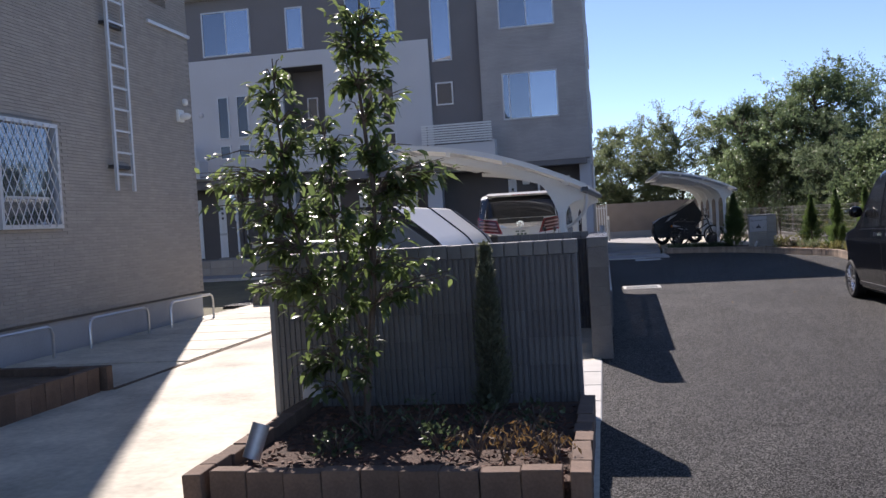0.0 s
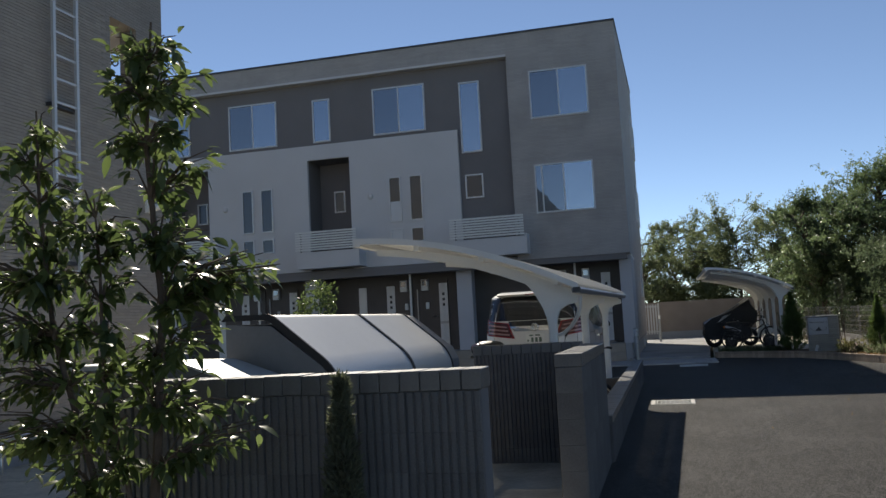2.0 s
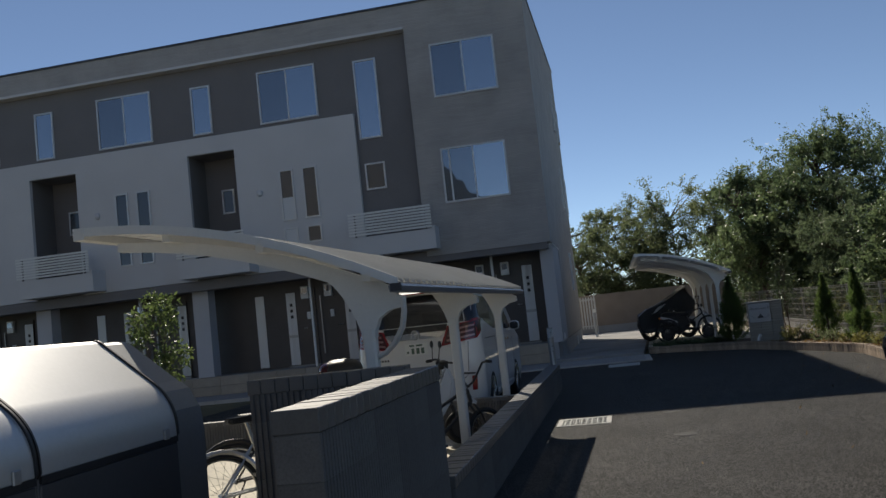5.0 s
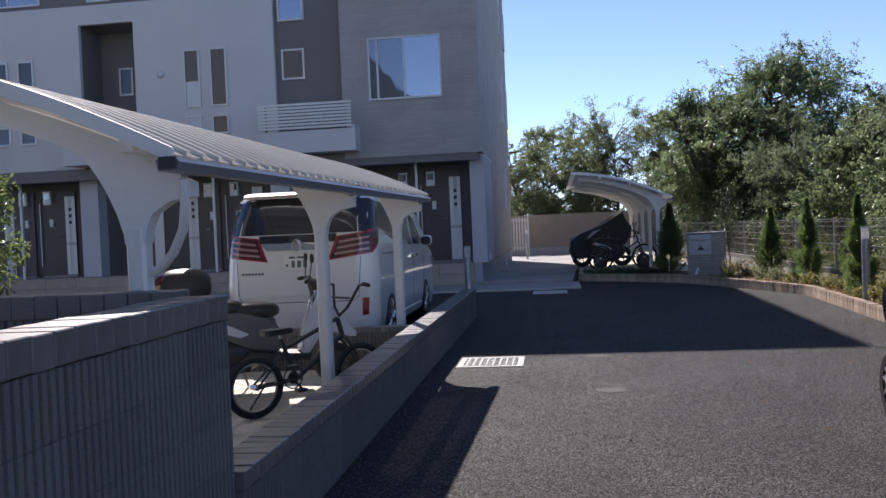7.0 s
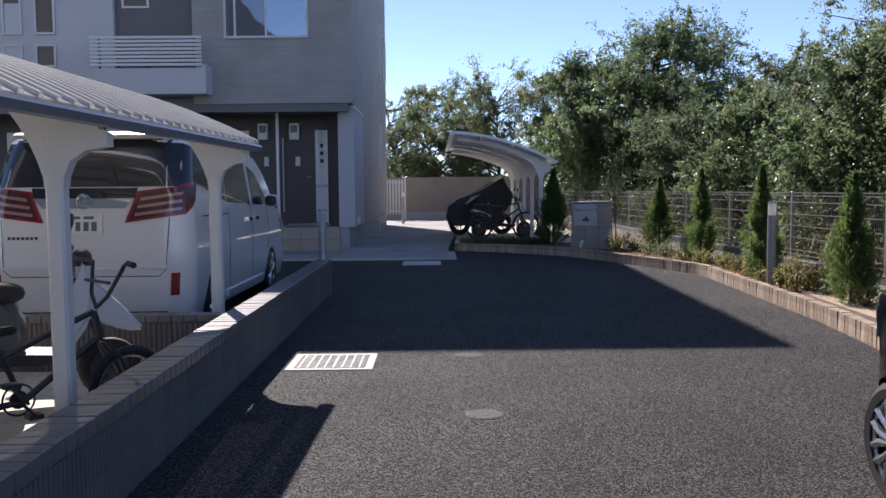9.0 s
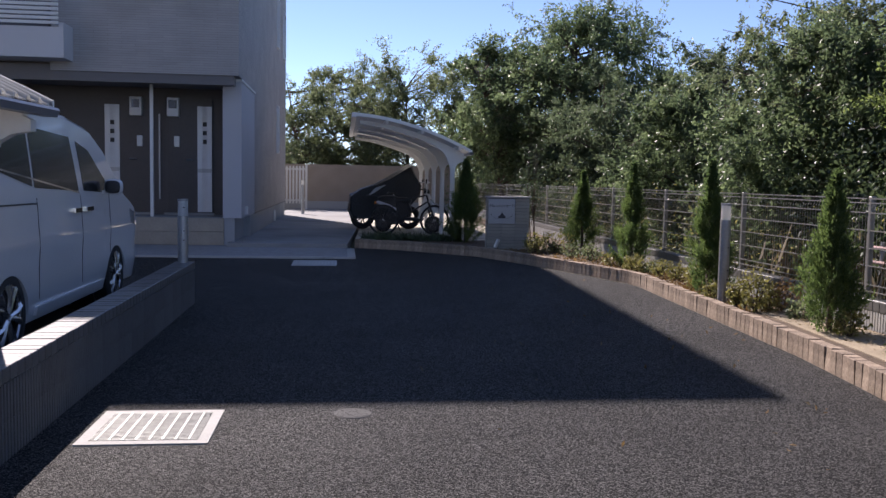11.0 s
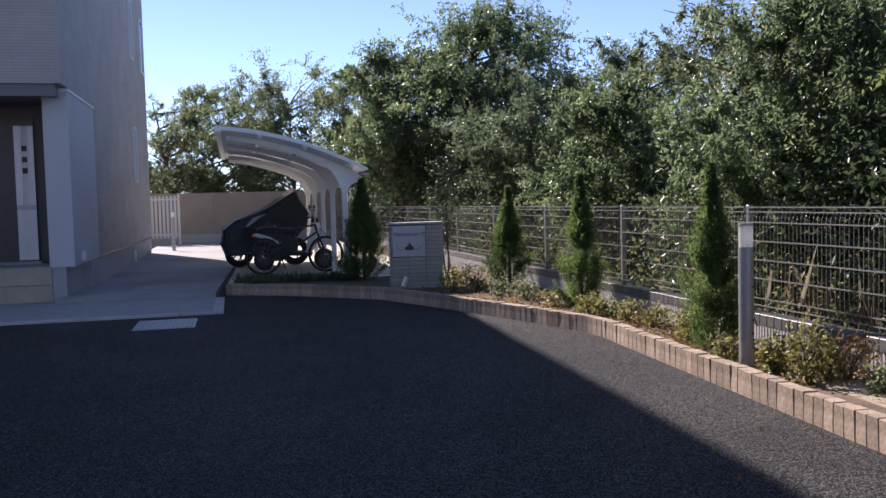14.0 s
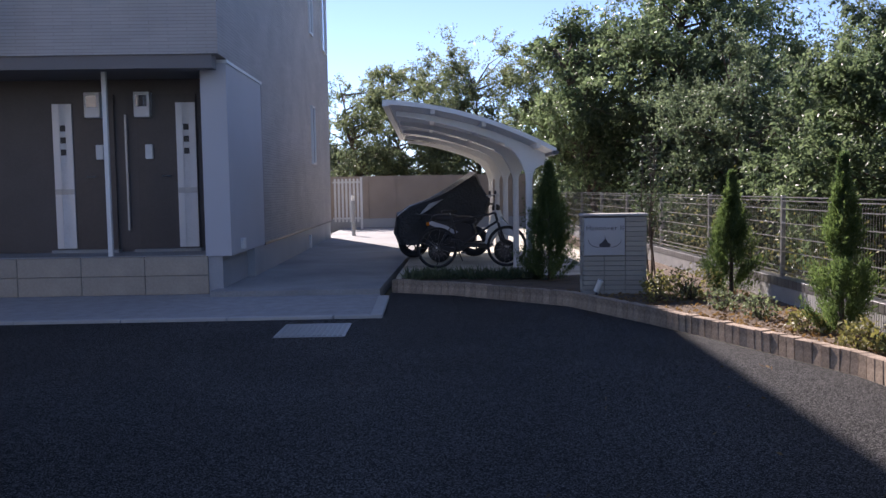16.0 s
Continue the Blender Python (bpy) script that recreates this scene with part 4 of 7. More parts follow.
for i in range(13):
    boxpart("cover_bar", dc, "grate", -0.455 + i * 0.0525, -0.455 + i * 0.0525 + 0.036, 19.72, 20.5, 0.0065, 0.014)


# ---- carports ----
def strip_part(name, cols, y, half, parent):
    """A flat plate between a lower and an upper line, given as columns (x, low, high)."""
    bm = bmesh.new()
    rows = [[bm.verts.new((x, y + s, z)) for s, z in ((-half, lo), (-half, hi), (half, hi), (half, lo))] for x, lo, hi in cols]
    for a, b in zip(rows, rows[1:]):
        for i in range(4):
            bm.faces.new((a[i], a[(i + 1) % 4], b[(i + 1) % 4], b[i]))
    bm.faces.new(rows[0])
    bm.faces.new(rows[-1][::-1])
    return part(name, bm, "carport", parent, smooth=True)


def carport(name, label, x_post, y0, y1, posts, zs=1.0, base=0.0, rise=1.22, turn=0.0, tilt=0.0):
    """A cantilever cycle canopy: posts on the right, curved arms rising to the left."""
    t = thing(name, label, "carport")
    def prof(u):
        """Roof line from the gutter (u=0) to the raised tip (u=1)."""
        return x_post + 0.33 - u * 2.4, base + 1.78 * zs + rise * u - 0.58 * u * u
    roof = [prof(i / 16) for i in range(17)]
    bm = bmesh.new()
    n = int((y1 - y0 + 0.5) / 0.165)
    st = (y1 - y0 + 0.5) / n
    lines = [(y0 - 0.25 + (k + f) * st, h) for k in range(n) for f, h in ((0, 0), (0.62, 0), (0.72, 0.024), (0.9, 0.024))] + [(y1 + 0.25, 0)]
    under = []
    for lift in (0.004, -0.004):
        grid = [[bm.verts.new((x, y, z + h + lift)) for x, z in roof] for y, h in lines]
        for a, b in zip(grid, grid[1:]):
            for i in range(16):
                bm.faces.new((a[i], a[i + 1], b[i + 1], b[i]))
        under.append(grid)
    for a, b in zip(range(len(lines) - 1), range(1, len(lines))):
        for k in (0, 16):
            bm.faces.new((under[0][a][k], under[0][b][k], under[1][b][k], under[1][a][k]))
    part("roof_sheet", bm, "polyc", t, "smoky corrugated curved roof sheet")
    for y in (y0 - 0.262, y1 + 0.262):
        bm = bmesh.new()
        prism(bm, [(x, z + 0.03) for x, z in roof] + [(x, z - 0.035) for x, z in roof[::-1]], y - 0.011, y + 0.011, "y")
        part("roof_rib", bm, "carport", t, smooth=True)
    # gutter and tip beams
    gx, gz = roof[0][0] - 0.03, roof[0][1]
    bm = bmesh.new()
    prism(bm, [(gx + 0.05, gz - 0.012), (gx + 0.062, gz - 0.03), (gx + 0.045, gz - 0.066), (gx - 0.03, gz - 0.066), (gx - 0.04, gz - 0.02)], y0 - 0.28, y1 + 0.28, "y")
    part("gutter", bm, "gutter", t, "grey-blue metal gutter")
    boxpart("gutter_cap", t, "darkmetal", gx - 0.02, gx + 0.055, y0 - 0.295, y0 - 0.281, gz - 0.06, gz - 0.008)
    tx, tz = roof[-1]
    bm = bmesh.new()
    prism(bm, [(tx - 0.03, tz + 0.03), (tx + 0.06, tz + 0.03), (tx + 0.06, tz - 0.06), (tx - 0.03, tz - 0.06)], y0 - 0.28, y1 + 0.28, "y")
    part("front_beam", bm, "carport", t)
    for u in (0.1, 0.42, 0.72):
        px, pz = prof(u)
        boxpart("purlin", t, "carport", px - 0.03, px + 0.03, y0 - 0.2, y1 + 0.2, pz - 0.085, pz - 0.013)
    for y in posts:
        p = new("support")
        p.parent = t
        bm = bmesh.new()
        box(bm, x_post - 0.047, x_post + 0.047, y - 0.045, y + 0.045, base - 0.05, base + 1.5 * zs, bevel=0.015)
        part("post", bm, "carport", p)
        span = [prof(0.04 + 0.9 * i / 14) + (0.04 + 0.9 * i / 14,) for i in range(15)]
        strip_part("arm", [(x, z - 0.14 - 0.08 * (1 - u), z - 0.078) for x, z, u in span], y, 0.035, p)
        za = base + 1.42 * zs
        cols = []
        for i in range(11):
            s = 1 - i / 10
            cols.append((x_post - 0.05 - 0.3 * s, za + 0.04 + 0.42 * math.sin(s * math.pi / 2) ** 0.8))
        cols += [(x_post - 0.049, za), (x_post + 0.049, za), (x_post + 0.055, za + 0.05), (x_post + 0.09, za + 0.13), (x_post + 0.17, za + 0.18), (x_post + 0.28, za + 0.2)]
        full = []
        for x, lo in cols:
            zt = prof((x_post + 0.33 - x) / 2.4)[1]
            full.append((x, min(lo, zt - 0.13), zt - 0.12))
        strip_part("gusset", full, y, 0.04, p)
        for dx, dz in ((0.0, 0.06), (-0.04, 0.24)):
            bm = bmesh.new()
            disc(bm, (x_post + dx, y - 0.043, za + dz), 0.011, 0.012, "y", 8)
            part("bolt", bm, "carport", p)
        boxpart("base_plate", p, "galv", x_post - 0.08, x_post + 0.08, y - 0.08, y + 0.08, base + 0.006, base + 0.02)
    ym = (posts[0] + posts[-1]) / 2
    t.matrix_world = pose(x_post, ym, 0, tilt, 0, turn) @ pose(-x_post, -ym, 0)
    return t


carport("carport", "white aluminium cycle canopy with curved cantilever arms", -1.77, 5.28, 10.94, (5.32, 8.15, 11.02), turn=-1.5, tilt=0.27)
carport("carport", "white aluminium cycle canopy near the far fence", 2.59, 23.55, 31.5, (23.8, 25.7, 27.6, 29.5, 31.3), zs=1.055, base=0.1, rise=1.28)

# ---- refuse store ----
store = thing("refuse_store", "long metal refuse store with sloping lids behind the wall", "bin")
prof_store = [(-3.36, 0.0), (-2.62, 0.0), (-2.6, 1.0), (-2.62, 1.14), (-2.7, 1.26), (-3.02, 1.52), (-3.07, 1.555), (-3.36, 1.555)]
for y0, y1 in ((1.06, 2.65), (2.66, 3.86)):
    u = new("store_unit")
    u.parent = store
    bm = bmesh.new()
    prism(bm, [(x + (0.012 if x < -3.3 else 0), z) for x, z in prof_store if z <= 1.0] + [(-2.63, 1.12), (-2.71, 1.24), (-3.04, 1.5), (-3.348, 1.52)], y0, y1, "y")
    part("store_body", bm, "bindark", u)
    boxpart("front_panel", u, "binfront", -2.618, -2.592, y0 + 0.01, y1 - 0.01, 0.02, 0.96, bevel=0.006, label="very dark grey front panel")
    boxpart("lid_seam", u, "plasticblack", -2.612, -2.586, y0 + 0.012, y1 - 0.012, 0.963, 0.995)
    boxpart("latch", u, "galv", -2.592, -2.578, y1 - 0.16, y1 - 0.11, 0.99, 1.05, bevel=0.004)
    bm = bmesh.new()
    bend = [(-2.594 * (1 - q) ** 2 - 2.6 * 2 * q * (1 - q) - 2.72 * q * q, 1.05 * (1 - q) ** 2 + 1.195 * 2 * q * (1 - q) + 1.297 * q * q) for q in [k / 20 for k in range(21)]]
    lid = [(-2.592, 1.0)] + bend + [(-3.02, 1.547), (-3.03, 1.555), (-3.043, 1.562), (-3.058, 1.567), (-3.075, 1.57), (-3.36, 1.572)]
    prism(bm, lid + [(x - 0.012, z - 0.025) for x, z in lid[::-1]], y0 + 0.012, y1 - 0.012, "y")
    part("store_lid", bm, "binmetal", u, "brushed silver lid")
    for yy, tw in ((y0, 0.02 if y0 < 2 else 0.012), (y1 - 0.014, 0.014)):
        bm = bmesh.new()
        prism(bm, [(x + 0.01, z + 0.006) for x, z in lid] + [(x - 0.02, z - 0.03) for x, z in lid[::-1]], yy, yy + tw, "y")
        part("lid_trim", bm, "plasticblack", u)
bm = bmesh.new()
prism(bm, [(-3.348, 0.0), (-2.62, 0.0), (-2.6, 1.0), (-2.607, 1.13), (-2.66, 1.24), (-2.73, 1.29), (-3.03, 1.54), (-3.07, 1.555), (-3.348, 1.56)], 3.862, 4.16, "y")
prism(bm, [(-3.34, 0.0), (-2.63, 0.0), (-2.615, 1.0), (-2.63, 1.12), (-2.69, 1.22), (-3.04, 1.51), (-3.34, 1.53)], 4.16, 4.22, "y")
part("end_cap", bm, "bindark", store, "dark grey end cap")
small = thing("refuse_box", "low grey metal refuse box with a sloping lid", "bin")
bm = bmesh.new()
prism(bm, [(-3.9, 0.0), (-2.66, 0.0), (-2.66, 1.0), (-2.85, 1.16), (-3.25, 1.3), (-3.9, 1.3)], 0.42, 0.96, "y")
part("box_body", bm, "bindark", small)
bm = bmesh.new()
prism(bm, [(-2.85, 1.17), (-3.25, 1.315), (-4.0, 1.33), (-4.0, 1.3), (-3.25, 1.302), (-2.85, 1.155)], 0.4, 0.98, "y")
part("box_lid", bm, "binmetal", small)


# ---- plants ----
def tree(name, label, at, height, crown, rng, clumps, per, leaf, size, material, stems=1, clear=0.3, group="", droop=0.3, limbs=99):
    """A tapered trunk with limbs that reach into clumps of leaves."""
    t = thing(name, label, "tree", group, at=at)
    bm = bmesh.new()
    ctr = []
    rx, ry, rz = crown
    zc = height - rz
    for q in range(clumps):
        d = rng.normal(size=3)
        d /= np.linalg.norm(d)
        r = rng.uniform(0.35, 1.0) ** 0.55
        w = 1 + 0.22 * math.sin(3.1 * d[0] + 5 * d[2] + at[0]) + 0.15 * math.sin(7 * d[1] + at[1])
        ctr.append((d[0] * rx * r * w, d[1] * ry * r * w, zc + d[2] * rz * r * (0.85 + 0.15 * w)))
    for s in range(stems):
        a = 2 * math.pi * s / stems + 0.7
        b0 = Vector((0.06 * math.cos(a) * (stems > 1), 0.06 * math.sin(a) * (stems > 1), -0.05))
        topp = Vector((rx * 0.3 * math.cos(a) * (stems > 1), ry * 0.3 * math.sin(a) * (stems > 1), height - rz * 0.5))
        r0 = 0.016 * height * (0.36 if stems > 1 else 1.0)
        mid = [b0.lerp(topp, k / 5) + Vector((rng.normal() * 0.03 * height / 4, rng.normal() * 0.03 * height / 4, 0)) * (0 < k < 5) for k in range(6)]
        tube(bm, mid, 0, 7, [r0 * (1 - 0.15 * k) for k in range(6)])
        mine = ctr[s::stems]
        for c in mine[: min(limbs, max(6, len(mine) // 2))]:
            c = Vector(c)
            f = min(0.95, max(clear, (c.z - 0.35 * height * 0.5) / max(0.1, topp.z)))
            k = min(4, int(f * 0.8 * 5))
            st = mid[k].lerp(mid[k + 1], 0.5)
            bend = st.lerp(c, 0.5) + Vector((0, 0, 0.06 * height * 0.5))
            tube(bm, [st, bend, c], 0, 5, [r0 * 0.3, r0 * 0.17, r0 * 0.06])
    part("trunk", bm, "bark", t, smooth=True)
    pts, dirs = [], []
    for c in ctr:
        k = int(per * rng.uniform(0.6, 1.4))
        q = rng.normal(size=(k, 3))
        q *= (rng.uniform(0.15, 1.0, k) ** 0.5 / np.linalg.norm(q, axis=1))[:, None] * np.array(leaf) * rng.uniform(0.7, 1.3)
        pts.append(np.array(c) + q)
        dirs.append(q / (np.linalg.norm(q, axis=1)[:, None] + 1e-6))
    pts, dirs = np.concatenate(pts), np.concatenate(dirs)
    keep = pts[:, 2] > 0.05
    crown_me = leaves_mesh("crown", pts[keep], size, material, rng, droop, spread=dirs[keep])
    cr = new("crown", crown_me)
    cr.parent = t
    return t


def bent_leaves(name, base, way, size, material, rng, aspect=2.35):
    """Long pointed leaves that arch over and hang at the tip, two faces wide and four long."""
    n = len(base)
    d = way / (np.linalg.norm(way, axis=1)[:, None] + 1e-9)
    s_ = rng.normal(size=(n, 3)) * 0.35 + np.cross(d, np.array((0, 0, 1.0)))
    s_ -= (s_ * d).sum(1)[:, None] * d
    s_ /= np.linalg.norm(s_, axis=1)[:, None] + 1e-9
    up = np.cross(s_, d)
    L = (size * rng.uniform(0.6, 1.25, n))[:, None]
    bend = rng.uniform(0.1, 0.5, n)[:, None]
    rows = []
    for u, w in ((0.0, 0.06), (0.28, 0.85), (0.55, 1.0), (0.8, 0.6), (1.0, 0.02)):
        mid = base + d * L * u - np.array((0, 0, 1.0)) * L * bend * u * u
        half = s_ * L / aspect * 0.5 * w
        rows += [mid - half + up * L * 0.045 * w, mid, mid + half + up * L * 0.045 * w]
    vs = np.stack(rows, 1)
    quads = [(r * 3 + c, r * 3 + c + 1, r * 3 + c + 4, r * 3 + c + 3) for r in range(4) for c in range(2)]
    idx = (np.arange(n)[:, None] * 15 + np.array(quads).reshape(-1)).reshape(-1)
    me = bpy.data.meshes.new(name)
    me.vertices.add(n * 15)
    me.vertices.foreach_set("co", vs.reshape(-1))
    me.loops.add(n * 32)
    me.loops.foreach_set("vertex_index", idx.astype(np.int32))
    me.polygons.add(n * 8)
    me.polygons.foreach_set("loop_start", np.arange(0, n * 32, 4, dtype=np.int32))
    me.polygons.foreach_set("use_smooth", [True] * (n * 8))
    me.update()
    me.materials.append(M[material])
    return me


def planter_tree(at, rng):
    """Three slim stems with short side shoots; each shoot ends in a whorl of hanging leaves."""
    t = thing("tree", "young broadleaf tree with glossy drooping leaves in the planter", "tree", at=at)
    stems = [[(0.0, 0.0, -0.05), (0.1, 0.02, 0.8), (0.16, 0.0, 1.5), (0.1, 0.0, 2.2), (0.14, 0.0, 2.75)],
             [(-0.05, 0.03, -0.05), (-0.2, 0.04, 0.7), (-0.4, 0.02, 1.4), (-0.45, 0.0, 2.0), (-0.46, 0.0, 2.42)],
             [(0.03, -0.04, -0.05), (0.05, -0.06, 0.6), (-0.08, -0.08, 1.2), (-0.1, -0.06, 1.7), (-0.14, -0.04, 2.0)]]
    bm = bmesh.new()
    for st, r0 in zip(stems, (0.026, 0.02, 0.015)):
        tube(bm, st, 0, 8, [r0 * (1 - 0.2 * k) for k in range(5)])
    lobes = ((0.14, 0.0, 2.15, 0.27, 0.26, 0.6, 72), (0.16, 0.0, 1.55, 0.4, 0.34, 0.46, 76), (-0.46, 0.0, 2.0, 0.21, 0.24, 0.46, 44), (-0.62, 0.05, 1.5, 0.38, 0.34, 0.36, 60), (-0.45, 0.0, 1.12, 0.44, 0.34, 0.32, 58),
             (0.0, -0.05, 0.98, 0.46, 0.34, 0.4, 66), (0.55, 0.0, 1.66, 0.26, 0.2, 0.1, 22), (-0.15, -0.1, 0.5, 0.4, 0.3, 0.28, 40), (0.46, 0.0, 0.98, 0.22, 0.18, 0.14, 17), (-0.95, 0.0, 1.72, 0.18, 0.16, 0.14, 10), (0.14, 0.0, 2.6, 0.3, 0.22, 0.2, 26),
             (-0.2, 0.0, 1.75, 0.3, 0.26, 0.4, 40))
    base, way = [], []
    for x, y, z, rx, ry, rz, k in lobes:
        for _ in range(int(k * 0.84)):
            d = rng.normal(size=3)
            d *= rng.uniform(0.12, 1.0) ** 0.45 / np.linalg.norm(d)
            c = np.array((x + d[0] * rx, y + d[1] * ry, z + d[2] * rz))
            near = min((Vector(st[i]).lerp(Vector(st[i + 1]), f) for st in stems for i in range(4) for f in (0.0, 0.33, 0.66)), key=lambda q: (q - Vector(c)).length + 0.5 * max(0.0, q.z - c[2] + 0.1))
            mid = near.lerp(Vector(c), 0.55) + Vector((0, 0, 0.05))
            tube(bm, [near, mid, c], 0, 4, [0.006, 0.004, 0.002], cap=False)
            out = np.array(Vector(c) - near)
            out /= np.linalg.norm(out) + 1e-6
            n = int(rng.integers(7, 15))
            u = rng.uniform(0.25, 1.0, n)[:, None]
            base.append(np.array(near) * (1 - u) + c * u + rng.normal(size=(n, 3)) * 0.012)
            way.append(np.tile(out * 0.6, (n, 1)) + rng.normal(size=(n, 3)) * 0.75 + np.array((0, 0, -0.12)))
    part("trunk", bm, "bark", t, smooth=True)
    cr = new("crown", bent_leaves("crown", np.concatenate(base), np.concatenate(way), 0.078, "leafP", rng))
    cr.parent = t
    return t


R = np.random.default_rng(11)
planter_tree((-2.9, -0.6, 0.1), np.random.default_rng(17))
tree("tree", "small leafy tree before the flats", (-7.3, 12.0, 0.0), 2.5, (0.56, 0.5, 0.95), R, 40, 42, (0.14, 0.14, 0.2), 0.085, "leafP", 2, 0.2, droop=0.5)


def branched_tree(label, at, height, crown, rng, limbs, sprays, per, size, material, droop=0.5, low=0.22, group="trees beyond the fence"):
    """Trunk, limbs to an uneven crown, twigs on the limbs, and leaves along the twigs."""
    t = thing("tree", label, "tree", group, at=at)
    rx, ry, rz = crown
    zc = height - rz
    bm = bmesh.new()
    r0 = 0.016 * height
    lean = rng.normal(size=2) * 0.12
    stem = [Vector((lean[0] * k * rx * 0.4 + rng.normal() * 0.05 * (k > 0), lean[1] * k * ry * 0.4 + rng.normal() * 0.05 * (k > 0), -0.1 + (height - rz * 0.35) * k / 6)) for k in range(7)]
    tube(bm, stem, 0, 7, [r0 * (1 - 0.14 * k) for k in range(7)])
    ph = rng.uniform(0, 6.3, 4)
    pts, dirs = [], []
    for q in range(limbs):
        d = rng.normal(size=3)
        d /= np.linalg.norm(d)
        w = 1 + 0.2 * math.sin(2.3 * d[0] + 3.7 * d[2] + ph[0]) + 0.16 * math.sin(6 * d[1] + ph[1]) + 0.12 * math.sin(9 * d[0] + ph[2])
        r = rng.uniform(0.3, 1.0) ** 0.5 * w
        end = Vector((d[0] * rx * r, d[1] * ry * r, max(0.25, zc + d[2] * rz * min(1.0, r) * (0.97 if d[2] > 0 else 1.0))))
        f = min(0.93, max(low, (end.z - 0.35 * math.hypot(end.x, end.y)) / stem[-1].z))
        k = min(5, int(f * 6))
        st = stem[k].lerp(stem[k + 1], f * 6 - k if f * 6 - k < 1 else 1)
        mid = st.lerp(end, 0.55) + Vector((0, 0, 0.05 * height * rng.uniform(-0.2, 1)))
        tube(bm, [st, mid, end], 0, 5, [r0 * 0.34, r0 * 0.2, r0 * 0.05], cap=False)
        for _ in range(sprays):
            s = rng.uniform(0.3, 1.0) ** 0.7
            p = (st.lerp(mid, s / 0.55) if s < 0.55 else mid.lerp(end, (s - 0.55) / 0.45))
            v = np.array((end - st).normalized()) * 0.7 + rng.normal(size=3) * 0.75
            v[2] += 0.25
            v /= np.linalg.norm(v)
            ln = rng.uniform(0.16, 0.4) * min(rx, rz)
            e = np.array(p) + v * ln
            e[2] = min(e[2], height)
            tube(bm, [p, p.lerp(Vector(e), 0.5) + Vector((0, 0, 0.04)), e], 0, 3, [r0 * 0.07, r0 * 0.05, r0 * 0.015], cap=False)
            a0 = np.array(p)
            for _ in range(5):
                n = int(per * 0.2 * rng.uniform(0.5, 1.4))
                w = v * 0.45 + rng.normal(size=3) * 0.6
                w /= np.linalg.norm(w)
                tw = ln * rng.uniform(0.4, 1.0)
                u = rng.uniform(0.05, 1.0, n)[:, None]
                sag = np.array((0, 0, -0.45 * droop)) * tw * u * u
                foot = a0 + (e - a0) * rng.uniform(0.2, 1.0)
                pts.append(foot + u * w * tw + sag + rng.normal(size=(n, 3)) * tw * (0.05 + 0.07 * u))
                dirs.append(np.tile(w * 1.3, (n, 1)) + np.array((0, 0, -0.5 * droop)) * u + rng.normal(size=(n, 3)) * 0.5)
    part("trunk", bm, "bark", t, smooth=True)
    pts, dirs = np.concatenate(pts), np.concatenate(dirs)
    keep = pts[:, 2] > 0.05
    cr = new("crown", leaves_mesh("crown", pts[keep], size, material, rng, droop, 2.4, spread=dirs[keep] * 0.4))
    cr.parent = t
    return t


FAR = [((8.45, 34, 0), 7.7, (3.1, 2.7, 3.8), "leafA", 50, 9), ((5.9, 35, 0), 6.1, (2.4, 2.2, 2.7), "leafA", 32, 8), ((3.2, 46, 0), 7.1, (3.2, 3, 3.2), "leafC", 28, 8), ((-1.3, 46, 0), 6.8, (2.3, 2.4, 3.1), "leafC", 20, 6),
       ((-5.5, 50, 0), 6.7, (3, 3, 3.0), "leafB", 24, 7), ((0.8, 49, 0), 7.2, (2.6, 2.6, 3.3), "leafC", 26, 8), ((6.6, 44, 0), 6.6, (2.8, 2.8, 2.8), "leafC", 26, 8), ((9.9, 27.6, 0), 5.3, (1.6, 1.6, 2.4), "leafB", 22, 8),
       ((7.5, 28.6, 0), 4.6, (1.8, 1.8, 2.2), "leafB", 24, 9), ((12.4, 36, 0), 5.5, (2.3, 2.4, 2.4), "leafC", 24, 8), ((9.3, 20.4, 0), 6.3, (1.9, 1.8, 2.9), "leafC", 29, 7), ((7.4, 23.2, 0), 3.5, (1.6, 1.8, 1.7), "leafA", 26, 10),
       ((7.6, 18.0, 0), 3.7, (1.7, 2.0, 1.8), "leafA", 28, 10), ((8.7, 15.2, 0), 5.4, (1.9, 2.0, 2.5), "leafsun", 26, 9), ((7.8, 11.6, 0), 4.8, (1.9, 2.0, 2.3), "leafsun", 28, 10),
       ((11.6, 16.5, 0), 5.6, (2.4, 2.4, 2.7), "leafC", 24, 8), ((11.6, 22.6, 0), 5.3, (2.0, 2.0, 2.5), "leafB", 24, 8), ((12.6, 29, 0), 5.9, (2.3, 2.3, 2.7), "leafC", 24, 8)]
for p, h, c, mt, nl, ns in FAR:
    far = p[1] > 30
    branched_tree("broadleaf tree with an uneven drooping crown beyond the fence", p, h, c, R, int(nl * 2.3), max(3, ns // 2), 165 if far else 285 if p[1] < 17 else 220, 0.122 if far else 0.06 if p[1] < 17 else 0.077, mt, 0.4)


def thicket(name, label, places, rng, size, material, n, height):
    pts = []
    for x, y, r in places:
        q = rng.normal(size=(n, 3)) * np.array((r * 0.5, r * 0.5, height * 0.28))
        q[:, 2] = np.abs(q[:, 2])
        pts.append(q + np.array((x, y, 0.12)))
    ob = new(name, leaves_mesh(name, np.concatenate(pts), size, material, rng, -0.1))
    return tagged(ob, label, "shrub", kind="stuff")


